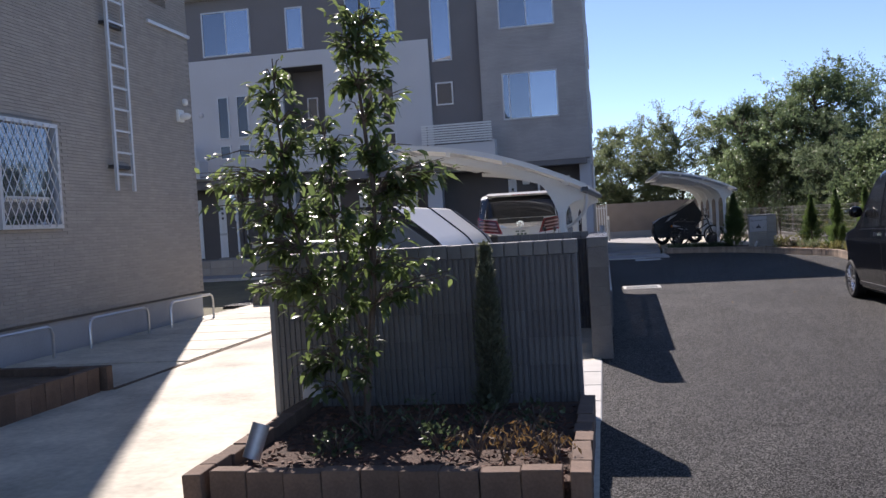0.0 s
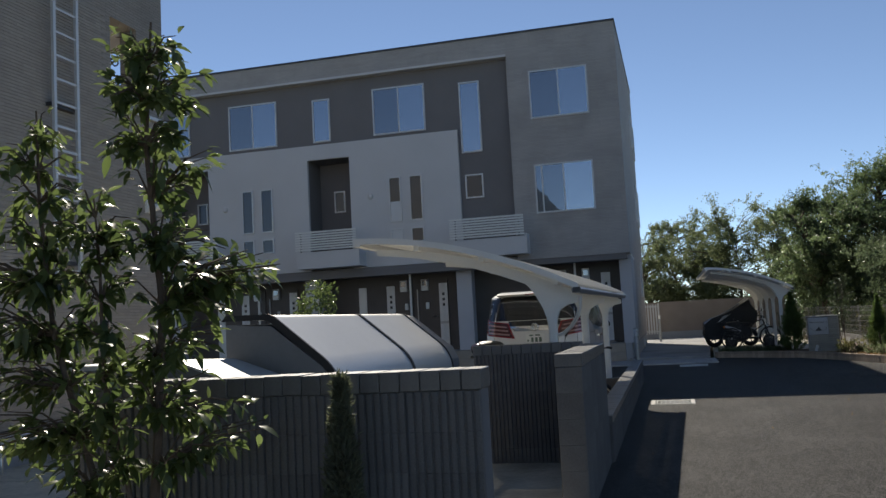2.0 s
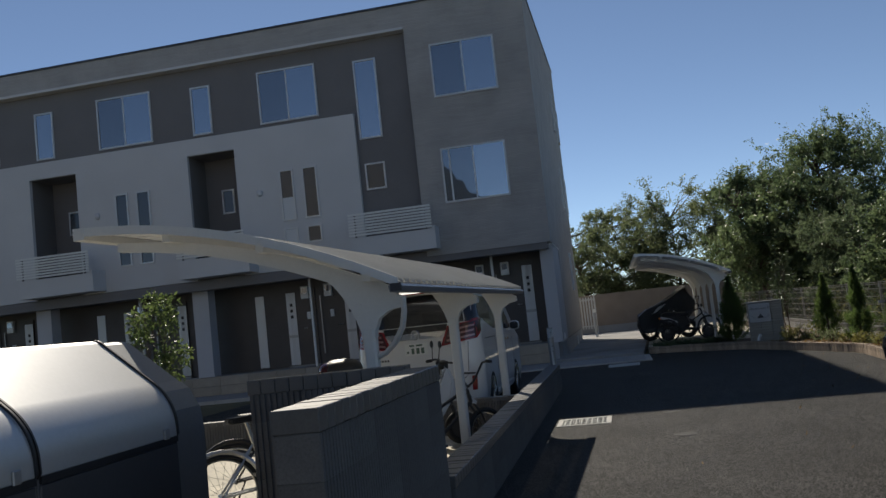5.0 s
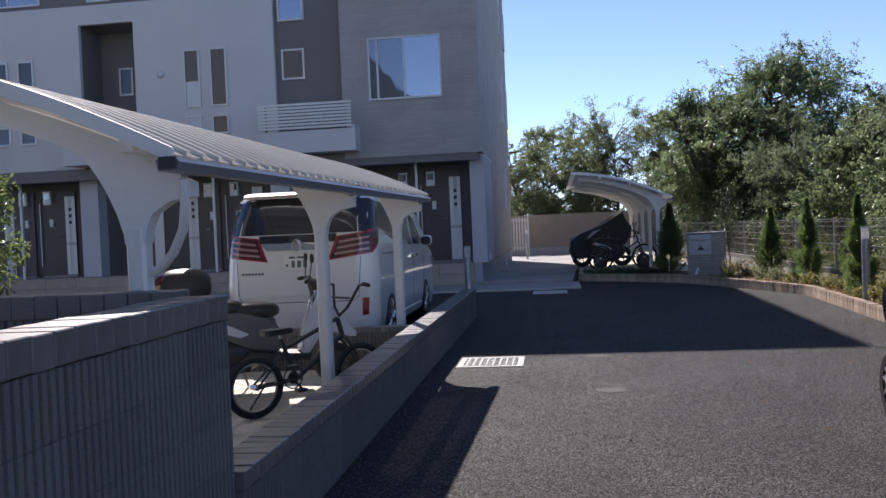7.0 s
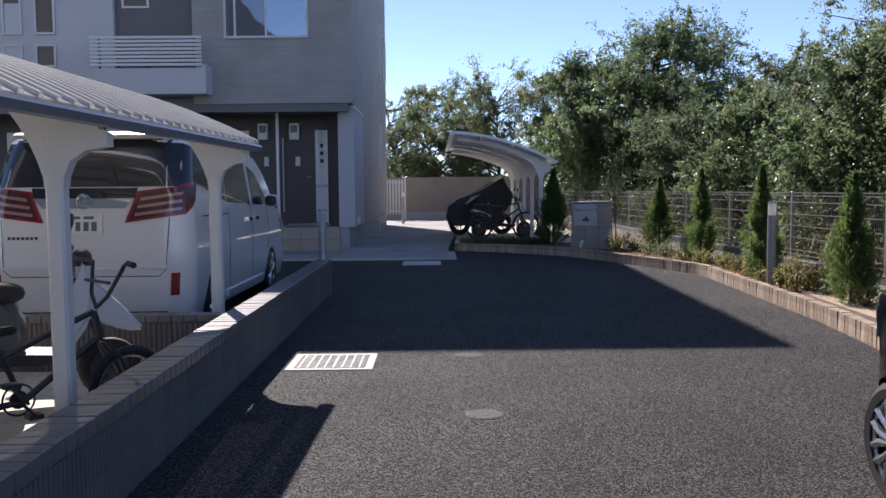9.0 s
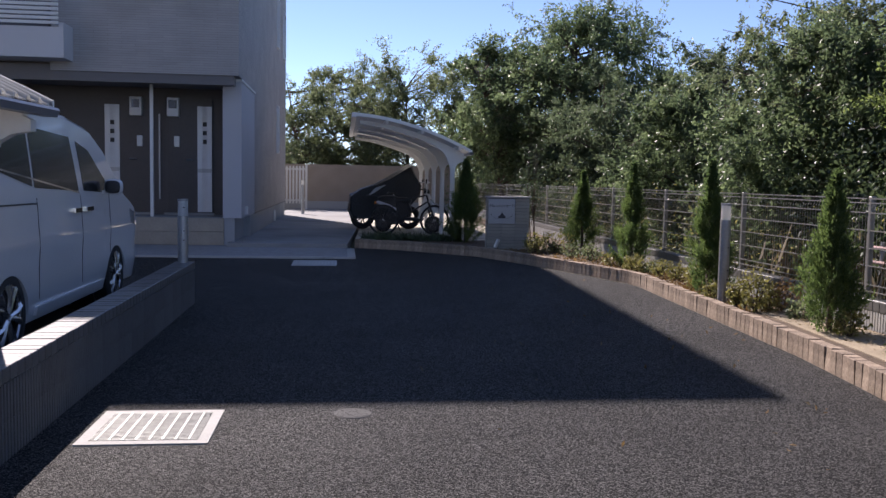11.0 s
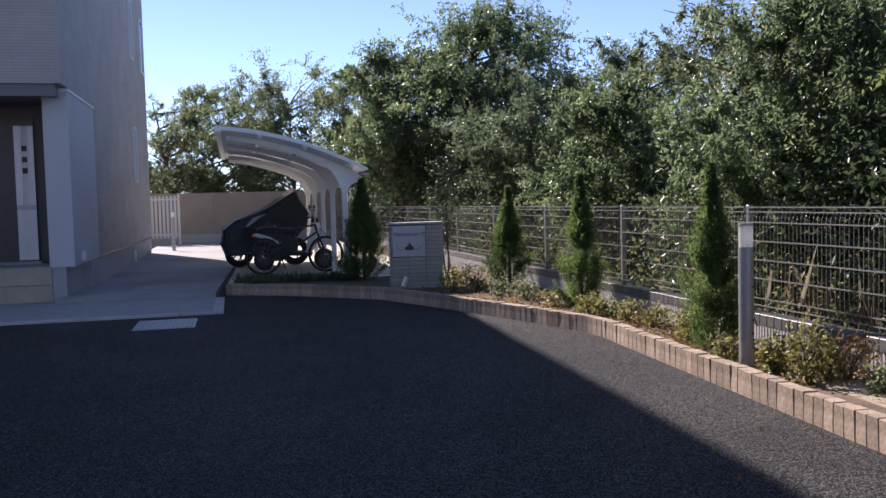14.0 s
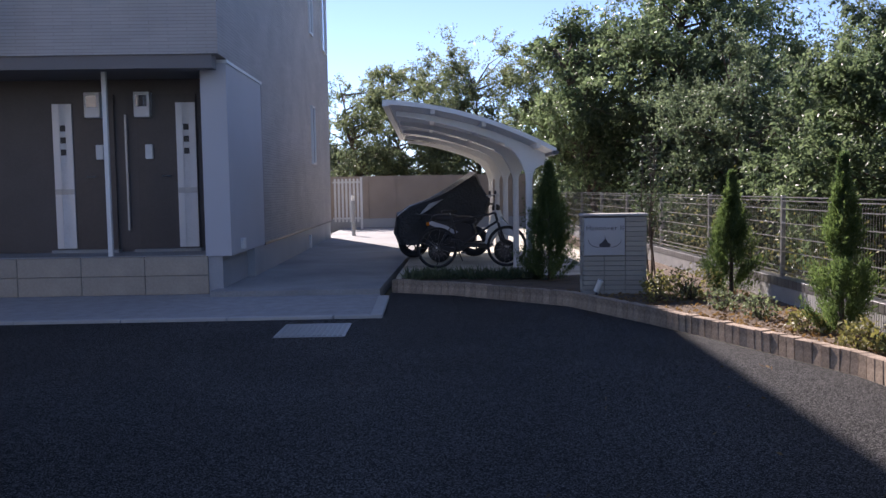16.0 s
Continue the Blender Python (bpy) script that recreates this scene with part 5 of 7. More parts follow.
thicket("undergrowth", "tangled green undergrowth behind the mesh fence", [(7.0 + R.uniform(-0.3, 1.2), 9 + i * 1.1, 1.0) for i in range(30)], R, 0.085, "leafshade", 2600, 3.0)
thicket("woodland", "dense leafy woodland edge behind the trees", [(9.5 + R.uniform(0, 5), 6 + i * 0.95, 1.6) for i in range(44)] + [(-9 + i * 1.1, 53 + R.uniform(0, 3), 1.8) for i in range(24)] + [(5.8 + R.uniform(0, 3.5), 37 + i * 0.7, 1.3) for i in range(12)], R, 0.15, "leafC", 1800, 4.2)
thicket("creeper", "yellow-green creeper among the undergrowth", [(5.9 + R.uniform(0, 0.8), 9 + i * 1.15, 0.7) for i in range(26)], R, 0.06, "leafY", 230, 1.9)


def cypress(at, h, r, rng, needles="cypress", taper=1.12):
    t = thing("cypress", "slim conical dark green conifer in the bed", "conifer", "conifers along the bed", at=at)
    bm = bmesh.new()
    tube(bm, [(0, 0, -0.05), (0, 0, h * 0.9)], 0, 6, [0.03, 0.006])
    part("trunk", bm, "bark", t)
    pts, out = [], []
    for q in range(int(160 + 1100 * max(0, r - 0.25))):
        z0 = rng.uniform(-0.06, 0.9)
        a = rng.uniform(0, 2 * math.pi)
        z1 = min(1.0, z0 + rng.uniform(0.1, 0.24))
        zm = 0.3 * max(z0, 0) + 0.7 * z1
        rad = 1.5 * r * max(0.04, (1 - zm) ** taper * (0.72 + 0.34 * min(zm * 5, 1))) * rng.uniform(0.6, 1.2)
        n = 150
        u = rng.uniform(0.2, 1.0, n)
        c = np.stack([rad * u ** 0.7 * math.cos(a), rad * u ** 0.7 * math.sin(a), (0.02 + z0 + (z1 - z0) * u) * h * 0.96], 1)
        pts.append(c + rng.normal(size=(n, 3)) * np.array((0.02, 0.02, 0.03)) * (0.35 + 0.65 * min(1.0, 2.5 * (1 - zm))))
        out.append(np.tile((math.cos(a) * 0.7, math.sin(a) * 0.7, 1.5), (n, 1)))
    cr = new("crown", leaves_mesh("crown", np.concatenate(pts), 0.042, needles, rng, 0, 5, np.concatenate(out)))
    cr.parent = t
    return t


for x, y, h, r in ((4.62, 12.95, 1.42, 0.22), (4.6, 15.5, 1.58, 0.2), (4.72, 18.6, 1.6, 0.22), (4.7, 21.3, 1.5, 0.25), (2.84, 23.5, 1.72, 0.33), (4.62, 10.4, 1.6, 0.25), (4.6, 8.0, 1.6, 0.25)):
    cypress((x, y, 0.12), h, r * 1.12, R)


tree("tree", "thin sparse dark-leaved sapling beside the name stone", (3.98, 22.35, 0.12), 2.5, (0.3, 0.3, 1.0), R, 54, 18, (0.12, 0.12, 0.16), 0.055, "leafshade", 3, 0.15, droop=0.5, limbs=20)
cypress((-2.12, -0.15, 0.1), 1.14, 0.072, R, "coniferdark", 1.0)


def shrub(at, r, h, material, rng, label, n=500, size=0.045):
    t = thing("shrub", label, "shrub", "low shrubs in the bed", at=at)
    bm = bmesh.new()
    for k in range(7):
        a = k * 0.9
        tube(bm, [(0, 0, -0.02), (r * 0.4 * math.cos(a), r * 0.4 * math.sin(a), h * 0.5), (r * 0.8 * math.cos(a), r * 0.8 * math.sin(a), h * 0.8)], 0, 4, [0.008, 0.006, 0.003])
    part("stem", bm, "bark", t)
    q = rng.normal(size=(n, 3))
    q /= np.linalg.norm(q, axis=1)[:, None]
    q *= rng.uniform(0.4, 1.0, n)[:, None] ** 0.6 * np.array((r, r, h * 0.55)) * (1 + 0.25 * np.sin(q[:, :1] * 9))
    q[:, 2] += h * 0.5
    cr = new("foliage", leaves_mesh("foliage", q[q[:, 2] > 0.01], size, material, rng, -0.2, 1.7))
    cr.parent = t
    return t


def withered(at, rng, n):
    """A dried fern-like plant: thin arching stems with shrivelled leaves along them."""
    t = thing("shrub", "withered brown fern in the planter", "shrub", "withered plants", at=at)
    bm = bmesh.new()
    pts, way = [], []
    for k in range(9):
        a = rng.uniform(0, 6.283)
        d = np.array((math.cos(a), math.sin(a), 0.0))
        h, r = rng.uniform(0.12, 0.2), rng.uniform(0.1, 0.19)
        arc = [d * r * u + np.array((0, 0, h * math.sin(min(1.0, u * 1.25) * 2.2))) for u in (0.0, 0.3, 0.6, 0.85, 1.0)]
        tube(bm, arc, 0, 4, [0.004, 0.0035, 0.003, 0.002, 0.001], cap=False)
        for u in rng.uniform(0.3, 1.0, n // 9):
            i = min(3, int(u * 4))
            pts.append(arc[i] + (arc[i + 1] - arc[i]) * (u * 4 - i if u * 4 - i < 1 else 1))
            way.append(d * 0.6 + np.array((0, 0, -0.9)))
    part("stem", bm, "bark", t)
    cr = new("foliage", leaves_mesh("foliage", np.array(pts), 0.045, "leafdry", rng, 0.3, 3.2, np.array(way)))
    cr.parent = t
    return t


yy = 9.4
while yy < 22:
    m_ = ("leafY", "leafY", "leafC")[int(R.integers(0, 3))]
    xx = float(np.interp(yy, [9, 13, 17, 20, 22], [4.1, 4.55, 4.55, 4.3, 3.8])) + R.uniform(-0.05, 0.25)
    shrub((xx, yy, 0.12), R.uniform(0.12, 0.22), R.uniform(0.16, 0.3), m_, R, "low variegated yellow-green shrub in the bed", 260)
    yy += R.uniform(0.4, 1.1)
for x, y, r, h in ((4.5, 14.1, 0.17, 0.42), (4.5, 14.5, 0.12, 0.26), (4.72, 16.05, 0.16, 0.3), (4.5, 17.8, 0.2, 0.24), (3.72, 20.9, 0.22, 0.35), (4.15, 21.1, 0.3, 0.4)):
    shrub((x, y, 0.12), r, h, "leafY", R, "bushy yellow-green shrub in the bed", 420)
for x, y, n in ((-1.9, -1.42, 60), (-1.72, -1.3, 70), (-2.06, -1.3, 50), (-1.64, -1.5, 40), (-1.8, -1.12, 40)):
    withered((x, y, 0.11), R, n)
for x, y, r, h in ((-2.9, -1.2, 0.15, 0.16), (-2.3, -1.1, 0.14, 0.15), (-2.75, -0.9, 0.18, 0.2), (-2.5, -0.75, 0.18, 0.22), (-2.1, -0.7, 0.15, 0.18), (-1.8, -0.65, 0.15, 0.18)):
    shrub((x, y, 0.11), r, h, "leafshade", R, "low dark green plant in the planter", 80, 0.042)

# dry grass behind the fence
gr = np.random.default_rng(21)
gp = np.stack([gr.uniform(5.35, 6.6, 480), gr.uniform(8.0, 16.5, 480), gr.uniform(0.0, 0.25, 480)], 1)
gd = np.stack([gr.normal(size=480) * 0.4, gr.normal(size=480) * 0.4, np.ones(480) * 1.6], 1)
tagged(new("dry_grass", leaves_mesh("dry_grass", gp, 0.7, "straw", gr, -0.3, 190, gd)), "tall dry grass stalks behind the mesh fence", "grass", kind="stuff")
shrub((4.8, 14.1, 0.12), 0.2, 0.32, "leafdry", R, "reddish brown twiggy shrub in the bed", 480, 0.035)
shrub((4.55, 11.6, 0.12), 0.2, 0.24, "leafY", R, "bushy yellow-green shrub in the bed", 300)
# straw mulch on the sandy part of the bed
mp = np.stack([gr.uniform(4.15, 5.0, 1500), gr.uniform(8.5, 14.7, 1500), gr.uniform(0.138, 0.15, 1500)], 1)
mp = mp[mp[:, 0] > 4.18 + 0.07 * (mp[:, 1] - 8.5)]
md = np.stack([gr.normal(size=len(mp)) * 2, gr.normal(size=len(mp)) * 2, np.zeros(len(mp))], 1)
tagged(new("straw_mulch", leaves_mesh("straw_mulch", mp, 0.045, "mulch", gr, 0, 4, md)), "pale straw mulch scattered on the bed", "mulch", kind="stuff")
# pipe rail beyond the fence
pr = thing("pipe_rail", "old pinkish pipe rail on short pale posts", "rail")
for y in (9.4, 11.7, 13.95):
    bm = bmesh.new()
    tube(bm, [(5.75, y, 0.0), (5.75, y, 0.86)], 0.025, 10)
    part("post", bm, "galv", pr, smooth=True)
for z in (0.8, 0.65):
    bm = bmesh.new()
    tube(bm, [(5.71, 14.05, z), (5.71, 11.7, z + 0.008), (5.71, 9.2, z)], 0.017, 8)
    part("rail", bm, "oldpipe", pr, smooth=True)
# two thin stakes beside the young plants
for x, y in ((3.9, 21.95), (4.02, 22.1)):
    bm = bmesh.new()
    tube(bm, [(x, y, 0.1), (x - 0.08, y + 0.05, 1.0)], 0.012, 6)
    solo("plant_stake", bm, "bark", "thin wooden stake beside a young plant", "stake", "plant stakes")

# weeds between the edging and the cycle stand
wg = np.random.default_rng(9)
wx = wg.uniform(0.75, 2.75, 900)
wp = np.stack([wx, 23.35 + (2.75 - wx) * 0.12 + wg.uniform(0.1, 0.75, 900), np.full(900, 0.125)], 1)
wd = np.stack([wg.normal(size=900) * 0.5, wg.normal(size=900) * 0.5, np.ones(900) * 1.1], 1)
tagged(new("weeds", leaves_mesh("weeds", wp, 0.17, "leafB", wg, -0.2, 7, wd)), "low dark green weeds before the cycle stand", "grass", kind="stuff")
# a distant roof beyond the back wall
fh = thing("far_house", "distant grey-roofed house behind the trees", "house")
boxpart("wall", fh, "beigetile", -9.5, -2.6, 63, 69, -0.1, 3.0)
bm = bmesh.new()
prism(bm, [(-10, 2.95), (-2.1, 2.95), (-5.5, 4.6), (-6.6, 4.6)], 62.5, 69.5, "y")
part("roof", bm, "cover_iron", fh, "grey tiled roof")

# bark chips in the front planter
bg = np.random.default_rng(41)
verts, faces = [], []
for _ in range(900):
    c = Vector((bg.uniform(-3.38, -1.58), bg.uniform(-1.7, 0.05), 0.122))
    q = Euler((bg.uniform(-0.5, 0.5), bg.uniform(-0.5, 0.5), bg.uniform(0, 6.28))).to_matrix()
    sx, sy, sz = bg.uniform(0.012, 0.03), bg.uniform(0.006, 0.013), bg.uniform(0.003, 0.006)
    n = len(verts)
    verts += [tuple(c + q @ Vector((sx * i, sy * j * (1 - 0.3 * (i > 0)), sz * k))) for k in (-1, 1) for i, j in ((-1, -1), (1, -1), (1, 1), (-1, 1))]
    faces += [tuple(n + v for v in f) for f in ((3, 2, 1, 0), (4, 5, 6, 7), (0, 1, 5, 4), (1, 2, 6, 5), (2, 3, 7, 6), (3, 0, 4, 7))]
me = bpy.data.meshes.new("bark_chips")
me.from_pydata(verts, [], faces)
me.materials.append(M["barkchip"])
tagged(new("bark_chips", me), "reddish brown bark chips on the planter soil", "bark", kind="stuff")
# leaf litter on the bed
lg = np.random.default_rng(31)
ly = lg.uniform(14.0, 22.2, 2600)
ex = np.interp(ly, [p[1] for p in EDGE], [p[0] for p in EDGE])
lp = np.stack([ex + 0.12 + lg.uniform(0, 1, 2600) * (4.95 - ex - 0.12), ly, np.full(2600, 0.14)], 1)
flat = np.stack([lg.normal(size=2600), lg.normal(size=2600), lg.normal(size=2600) * 0.25], 1)
tagged(new("leaf_litter", leaves_mesh("leaf_litter", lp, 0.055, "leafdry", lg, 0.0, 2.0, flat * 2)), "dry leaf litter and bark on the bed", "leaf", kind="stuff")


# ---- cars ----
def car_body(L, half, zt_pts, arches, clear, belt, tumble, tail=0.28, nose=0.28):
    """A body shell: y runs from the tail to the nose. Returns the bmesh and a ray tester."""
    rear = [p for p in zt_pts if p[0] < 0.45]
    rz_, ry_ = [p[1] for p in rear], [p[0] for p in rear]
    ys = sorted({round(v, 3) for v in [p[0] for p in zt_pts] + [0.004 + 0.022 * i for i in range(24)] + [L * i / 60 for i in range(61)] + [c + r * math.sin(a * math.pi / 12) for c, r in arches for a in range(-6, 7)]})
    zy, zz = [p[0] for p in zt_pts], [p[1] for p in zt_pts]
    nz = 22

    def bottom(y):
        for c, r in arches:
            if abs(y - c) < r:
                return max(clear, 0.27 + math.sqrt(r * r - (y - c) ** 2) - 0.02)
        return clear

    def width(y, z):
        w = half
        for d, e in ((max(0.0, y - float(np.interp(z, rz_, ry_))), tail), (L - y, nose)):
            w -= e * max(0.0, 1 - d / e) ** 2.2 * 0.8 if d < e else 0
        if z > belt:
            w -= tumble * ((z - belt) / 0.6) ** 1.25
        w += 0.014 * max(0.0, 1 - abs(z - 0.84) / 0.16)
        if z < 0.42:
            w -= 0.05 * (0.42 - z) / 0.25
        return w

    bm = bmesh.new()
    cols = []
    for y in ys:
        zt, zb = float(np.interp(y, zy, zz)), bottom(y)
        zb = min(zb, zt - 0.05)
        zs = [zb + (zt - 0.05 - zb) * j / (nz - 2) for j in range(nz - 1)] + [zt - 0.015]
        right = [(width(y, z), z) for z in zs]
        right[-1] = (right[-1][0] - 0.035, zt - 0.012)
        top = []
        xe = right[-1][0]
        for k in range(1, 9):
            u = 1 - k / 4.5
            x = (xe - 0.03) * u
            top.append((x, zt + 0.02 * (1 - u * u)))
        loop = right + top + [(-x, z) for x, z in right[::-1]]
        cols.append([bm.verts.new((x, y, z)) for x, z in loop])
    for a, b in zip(cols, cols[1:]):
        for i in range(len(a) - 1):
            bm.faces.new((a[i], a[i + 1], b[i + 1], b[i]))
        bm.faces.new((a[-1], a[0], b[0], b[-1]))
    bm.faces.new(cols[0])
    bm.faces.new(cols[-1][::-1])
    bmesh.ops.recalc_face_normals(bm, faces=bm.faces)
    return bm, BVHTree.FromBMesh(bm)


def decal(name, bvh, corners, way, material, parent, off=0.005, nu=8, nv=4, label=""):
    """A pane, lamp or trim that follows the shell: four corners, thrown on it along a way."""
    c = [Vector(p) for p in corners]
    way = Vector(way)
    bm = bmesh.new()
    grid, back = [], []
    for j in range(nv + 1):
        row, brow = [], []
        for i in range(nu + 1):
            p = c[0].lerp(c[1], i / nu).lerp(c[3].lerp(c[2], i / nu), j / nv)
            hit, nrm, _, _ = bvh.ray_cast(p - way * 3, way)
            q = hit if hit else (bvh.find_nearest(p - way * (p.dot(way)))[0] or p)
            row.append(bm.verts.new(q - way * off))
            brow.append(bm.verts.new(q + way * 0.004))
        grid.append(row)
        back.append(brow)
    for j in range(nv):
        for i in range(nu):
            bm.faces.new((grid[j][i], grid[j][i + 1], grid[j + 1][i + 1], grid[j + 1][i]))
    rim = [(0, i) for i in range(nu)] + [(j, nu) for j in range(nv)] + [(nv, i) for i in range(nu, 0, -1)] + [(j, 0) for j in range(nv, 0, -1)]
    for a, b in zip(rim, rim[1:] + rim[:1]):
        bm.faces.new((grid[a[0]][a[1]], grid[b[0]][b[1]], back[b[0]][b[1]], back[a[0]][a[1]]))
    return part(name, bm, material, parent, label, smooth=True)


def wheel(parent, x, y, r, side, spokes=5):
    w = new("wheel")
    w.parent = parent
    w.location = (x, y, r)
    bm = bmesh.new()
    prof_t = [(-0.095, r * 0.72), (-0.1, r * 0.86), (-0.08, r * 0.97), (-0.03, r), (0.03, r), (0.08, r * 0.97), (0.1, r * 0.86), (0.095, r * 0.72)]
    n = 36
    rows = [[bm.verts.new((px, q * math.cos(2 * math.pi * i / n), q * math.sin(2 * math.pi * i / n))) for px, q in prof_t] for i in range(n)]
    for i in range(n):
        for k in range(len(prof_t)):
            bm.faces.new((rows[i][k], rows[(i + 1) % n][k], rows[(i + 1) % n][(k + 1) % len(prof_t)], rows[i][(k + 1) % len(prof_t)]))
    part("tyre", bm, "rubber", w, smooth=True)
    bm = bmesh.new()
    ring(bm, (side * 0.075, 0, 0), r * 0.7, r * 0.045, "x", 36, 6)
    disc(bm, (side * 0.06, 0, 0), r * 0.16, 0.05, "x", 14)
    for s in range(spokes):
        for tw in (-0.13, 0.13):
            a = 2 * math.pi * s / spokes + tw
            tube(bm, [(side * 0.075, r * 0.1 * math.cos(a), r * 0.1 * math.sin(a)), (side * 0.085, r * 0.45 * math.cos(a + tw * 0.3), r * 0.45 * math.sin(a + tw * 0.3)), (side * 0.07, r * 0.69 * math.cos(a + tw), r * 0.69 * math.sin(a + tw))], 0, 6, [r * 0.06, r * 0.065, r * 0.1])
    part("rim", bm, "alloy", w, "silver alloy spokes", smooth=True)
    bm = bmesh.new()
    disc(bm, (side * 0.02, 0, 0), r * 0.7, 0.03, "x", 24)
    part("brake", bm, "plasticblack", w)
    return w


def white_van(at):
    t = thing("minivan", "pearl white minivan parked facing the flats", "car")
    L, W = 4.95, 0.925
    zt = [(0, 0.74), (0.015, 0.92), (0.03, 1.15), (0.045, 1.3), (0.07, 1.42), (0.16, 1.63), (0.25, 1.8), (0.29, 1.87), (0.36, 1.905), (0.7, 1.935), (1.6, 1.95), (2.6, 1.92), (3.2, 1.84), (3.6, 1.67), (4.0, 1.38), (4.22, 1.23), (4.5, 1.14), (4.75, 1.03), (4.88, 0.88), (4.94, 0.68), (4.95, 0.5)]
    bm, bvh = car_body(L, W, zt, ((0.92, 0.4), (3.86, 0.4)), 0.24, 1.05, 0.06, 0.26, 0.3)
    part("body", bm, "carwhite", t, smooth=True)
    B = (0, 1, 0)
    decal("rear_window", bvh, [(-0.87, 0, 1.44), (0.87, 0, 1.44), (0.79, 0, 1.872), (-0.79, 0, 1.872)], B, "carglass", t, nu=28, nv=12, label="dark tinted glass")
    bm = bmesh.new()
    tube(bm, [(0.02, 0.1, 1.47), (-0.3, 0.115, 1.5), (-0.56, 0.13, 1.52)], 0.009, 6)
    part("wiper", bm, "plasticblack", t, smooth=True)
    for s in (1, -1):
        decal("tail_lamp", bvh, [(s * 0.36, 0, 1.12), (s * 0.87, 0, 1.19), (s * 0.87, 0, 1.45), (s * 0.47, 0, 1.40)], B, "redlamp", t, 0.012, 14, 6, "red and white banded lamp cluster")
        decal("lamp_inset", bvh, [(s * 0.405, 0, 1.145), (s * 0.86, 0, 1.213), (s * 0.86, 0, 1.43), (s * 0.49, 0, 1.385)], B, "lampdark", t, 0.016, 12, 4)
        for k in range(3):
            z = 1.185 + k * 0.068
            decal("lamp_strip", bvh, [(s * (0.45 + 0.025 * k), 0, z - 0.008), (s * 0.84, 0, z + 0.042), (s * 0.84, 0, z + 0.07), (s * (0.45 + 0.025 * k), 0, z + 0.02)], B, "lampstrip", t, 0.021, 8, 1)
        decal("reflector", bvh, [(s * 0.75, 0, 0.47), (s * 0.815, 0, 0.47), (s * 0.825, 0, 0.67), (s * 0.76, 0, 0.67)], B, "redlamp", t, 0.012, 2, 2)
        wy = (-s, 0, 0)
        decal("lamp_side", bvh, [(s * 1, 0.155, 1.2), (s * 1, 0.3, 1.31), (s * 1, 0.42, 1.5), (s * 1, 0.175, 1.46)], wy, "redlamp", t, 0.012, 8, 4)
        decal("lamp_side_inset", bvh, [(s * 1, 0.17, 1.24), (s * 1, 0.27, 1.32), (s * 1, 0.36, 1.46), (s * 1, 0.19, 1.43)], wy, "lampdark", t, 0.016, 6, 3)
        decal("pillar_trim", bvh, [(s * 0.84, 0.16, 1.46), (s * 0.93, 0.44, 1.48), (s * 0.86, 0.49, 1.8), (s * 0.77, 0.4, 1.84)], (-s * 0.707, 0.707, 0), "carglass", t, 0.006, 8, 8)
        decal("side_window", bvh, [(s * 1, 0.43, 1.47), (s * 1, 1.45, 1.29), (s * 1, 1.45, 1.77), (s * 1, 0.47, 1.8)], wy, "carglass", t, nu=12, nv=6)
        decal("side_window", bvh, [(s * 1, 1.5, 1.28), (s * 1, 2.62, 1.24), (s * 1, 2.52, 1.72), (s * 1, 1.5, 1.76)], wy, "carglass", t, nu=12, nv=6)
        decal("side_window", bvh, [(s * 1, 2.78, 1.24), (s * 1, 3.75, 1.2), (s * 1, 3.05, 1.62), (s * 1, 2.7, 1.69)], wy, "carglass", t, nu=12, nv=6)
        decal("window_trim", bvh, [(s * 1, 0.45, 1.452), (s * 1, 2.62, 1.218), (s * 1, 2.62, 1.232), (s * 1, 0.45, 1.466)], wy, "chrome", t, 0.008, 14, 1)
        decal("sill_trim", bvh, [(s * 1, 1.45, 0.28), (s * 1, 3.35, 0.28), (s * 1, 3.35, 0.35), (s * 1, 1.45, 0.35)], wy, "carwhite", t, 0.025)
        decal("slide_rail", bvh, [(s * 1, 0.5, 1.155), (s * 1, 1.5, 1.15), (s * 1, 1.5, 1.163), (s * 1, 0.5, 1.168)], wy, "plasticblack", t, 0.004, 8, 1)
        for yy in (1.52, 2.66, 3.62):
            decal("door_seam", bvh, [(s * 1, yy, 0.4), (s * 1, yy + 0.008, 0.4), (s * 1, yy + 0.008, 1.2), (s * 1, yy, 1.2)], wy, "plasticblack", t, 0.003, 1, 8)
        for yy in (2.4, 2.76):
            decal("door_handle", bvh, [(s * 1, yy, 1.05), (s * 1, yy + 0.2, 1.05), (s * 1, yy + 0.2, 1.09), (s * 1, yy, 1.09)], wy, "chrome", t, 0.03, 3, 1)
        bm = bmesh.new()
        lump(bm, (s * (W + 0.1), 3.4, 1.27), (0.09, 0.06, 0.08), 16, 10, 3.0)
        box(bm, min(s * (W - 0.06), s * (W + 0.05)), max(s * (W - 0.06), s * (W + 0.05)), 3.38, 3.43, 1.2, 1.235)
        part("mirror", bm, "carwhite", t, smooth=True)
        bm = bmesh.new()
        lump(bm, (s * (W + 0.1), 3.35, 1.27), (0.075, 0.02, 0.065), 16, 8, 3.0)
        part("mirror_glass", bm, "plasticblack", t, smooth=True)
        decal("headlamp", bvh, [(s * 1, 4.45, 0.86), (s * 1, 4.84, 0.8), (s * 1, 4.8, 0.93), (s * 1, 4.42, 1.02)], wy, "clearlamp", t, 0.01)
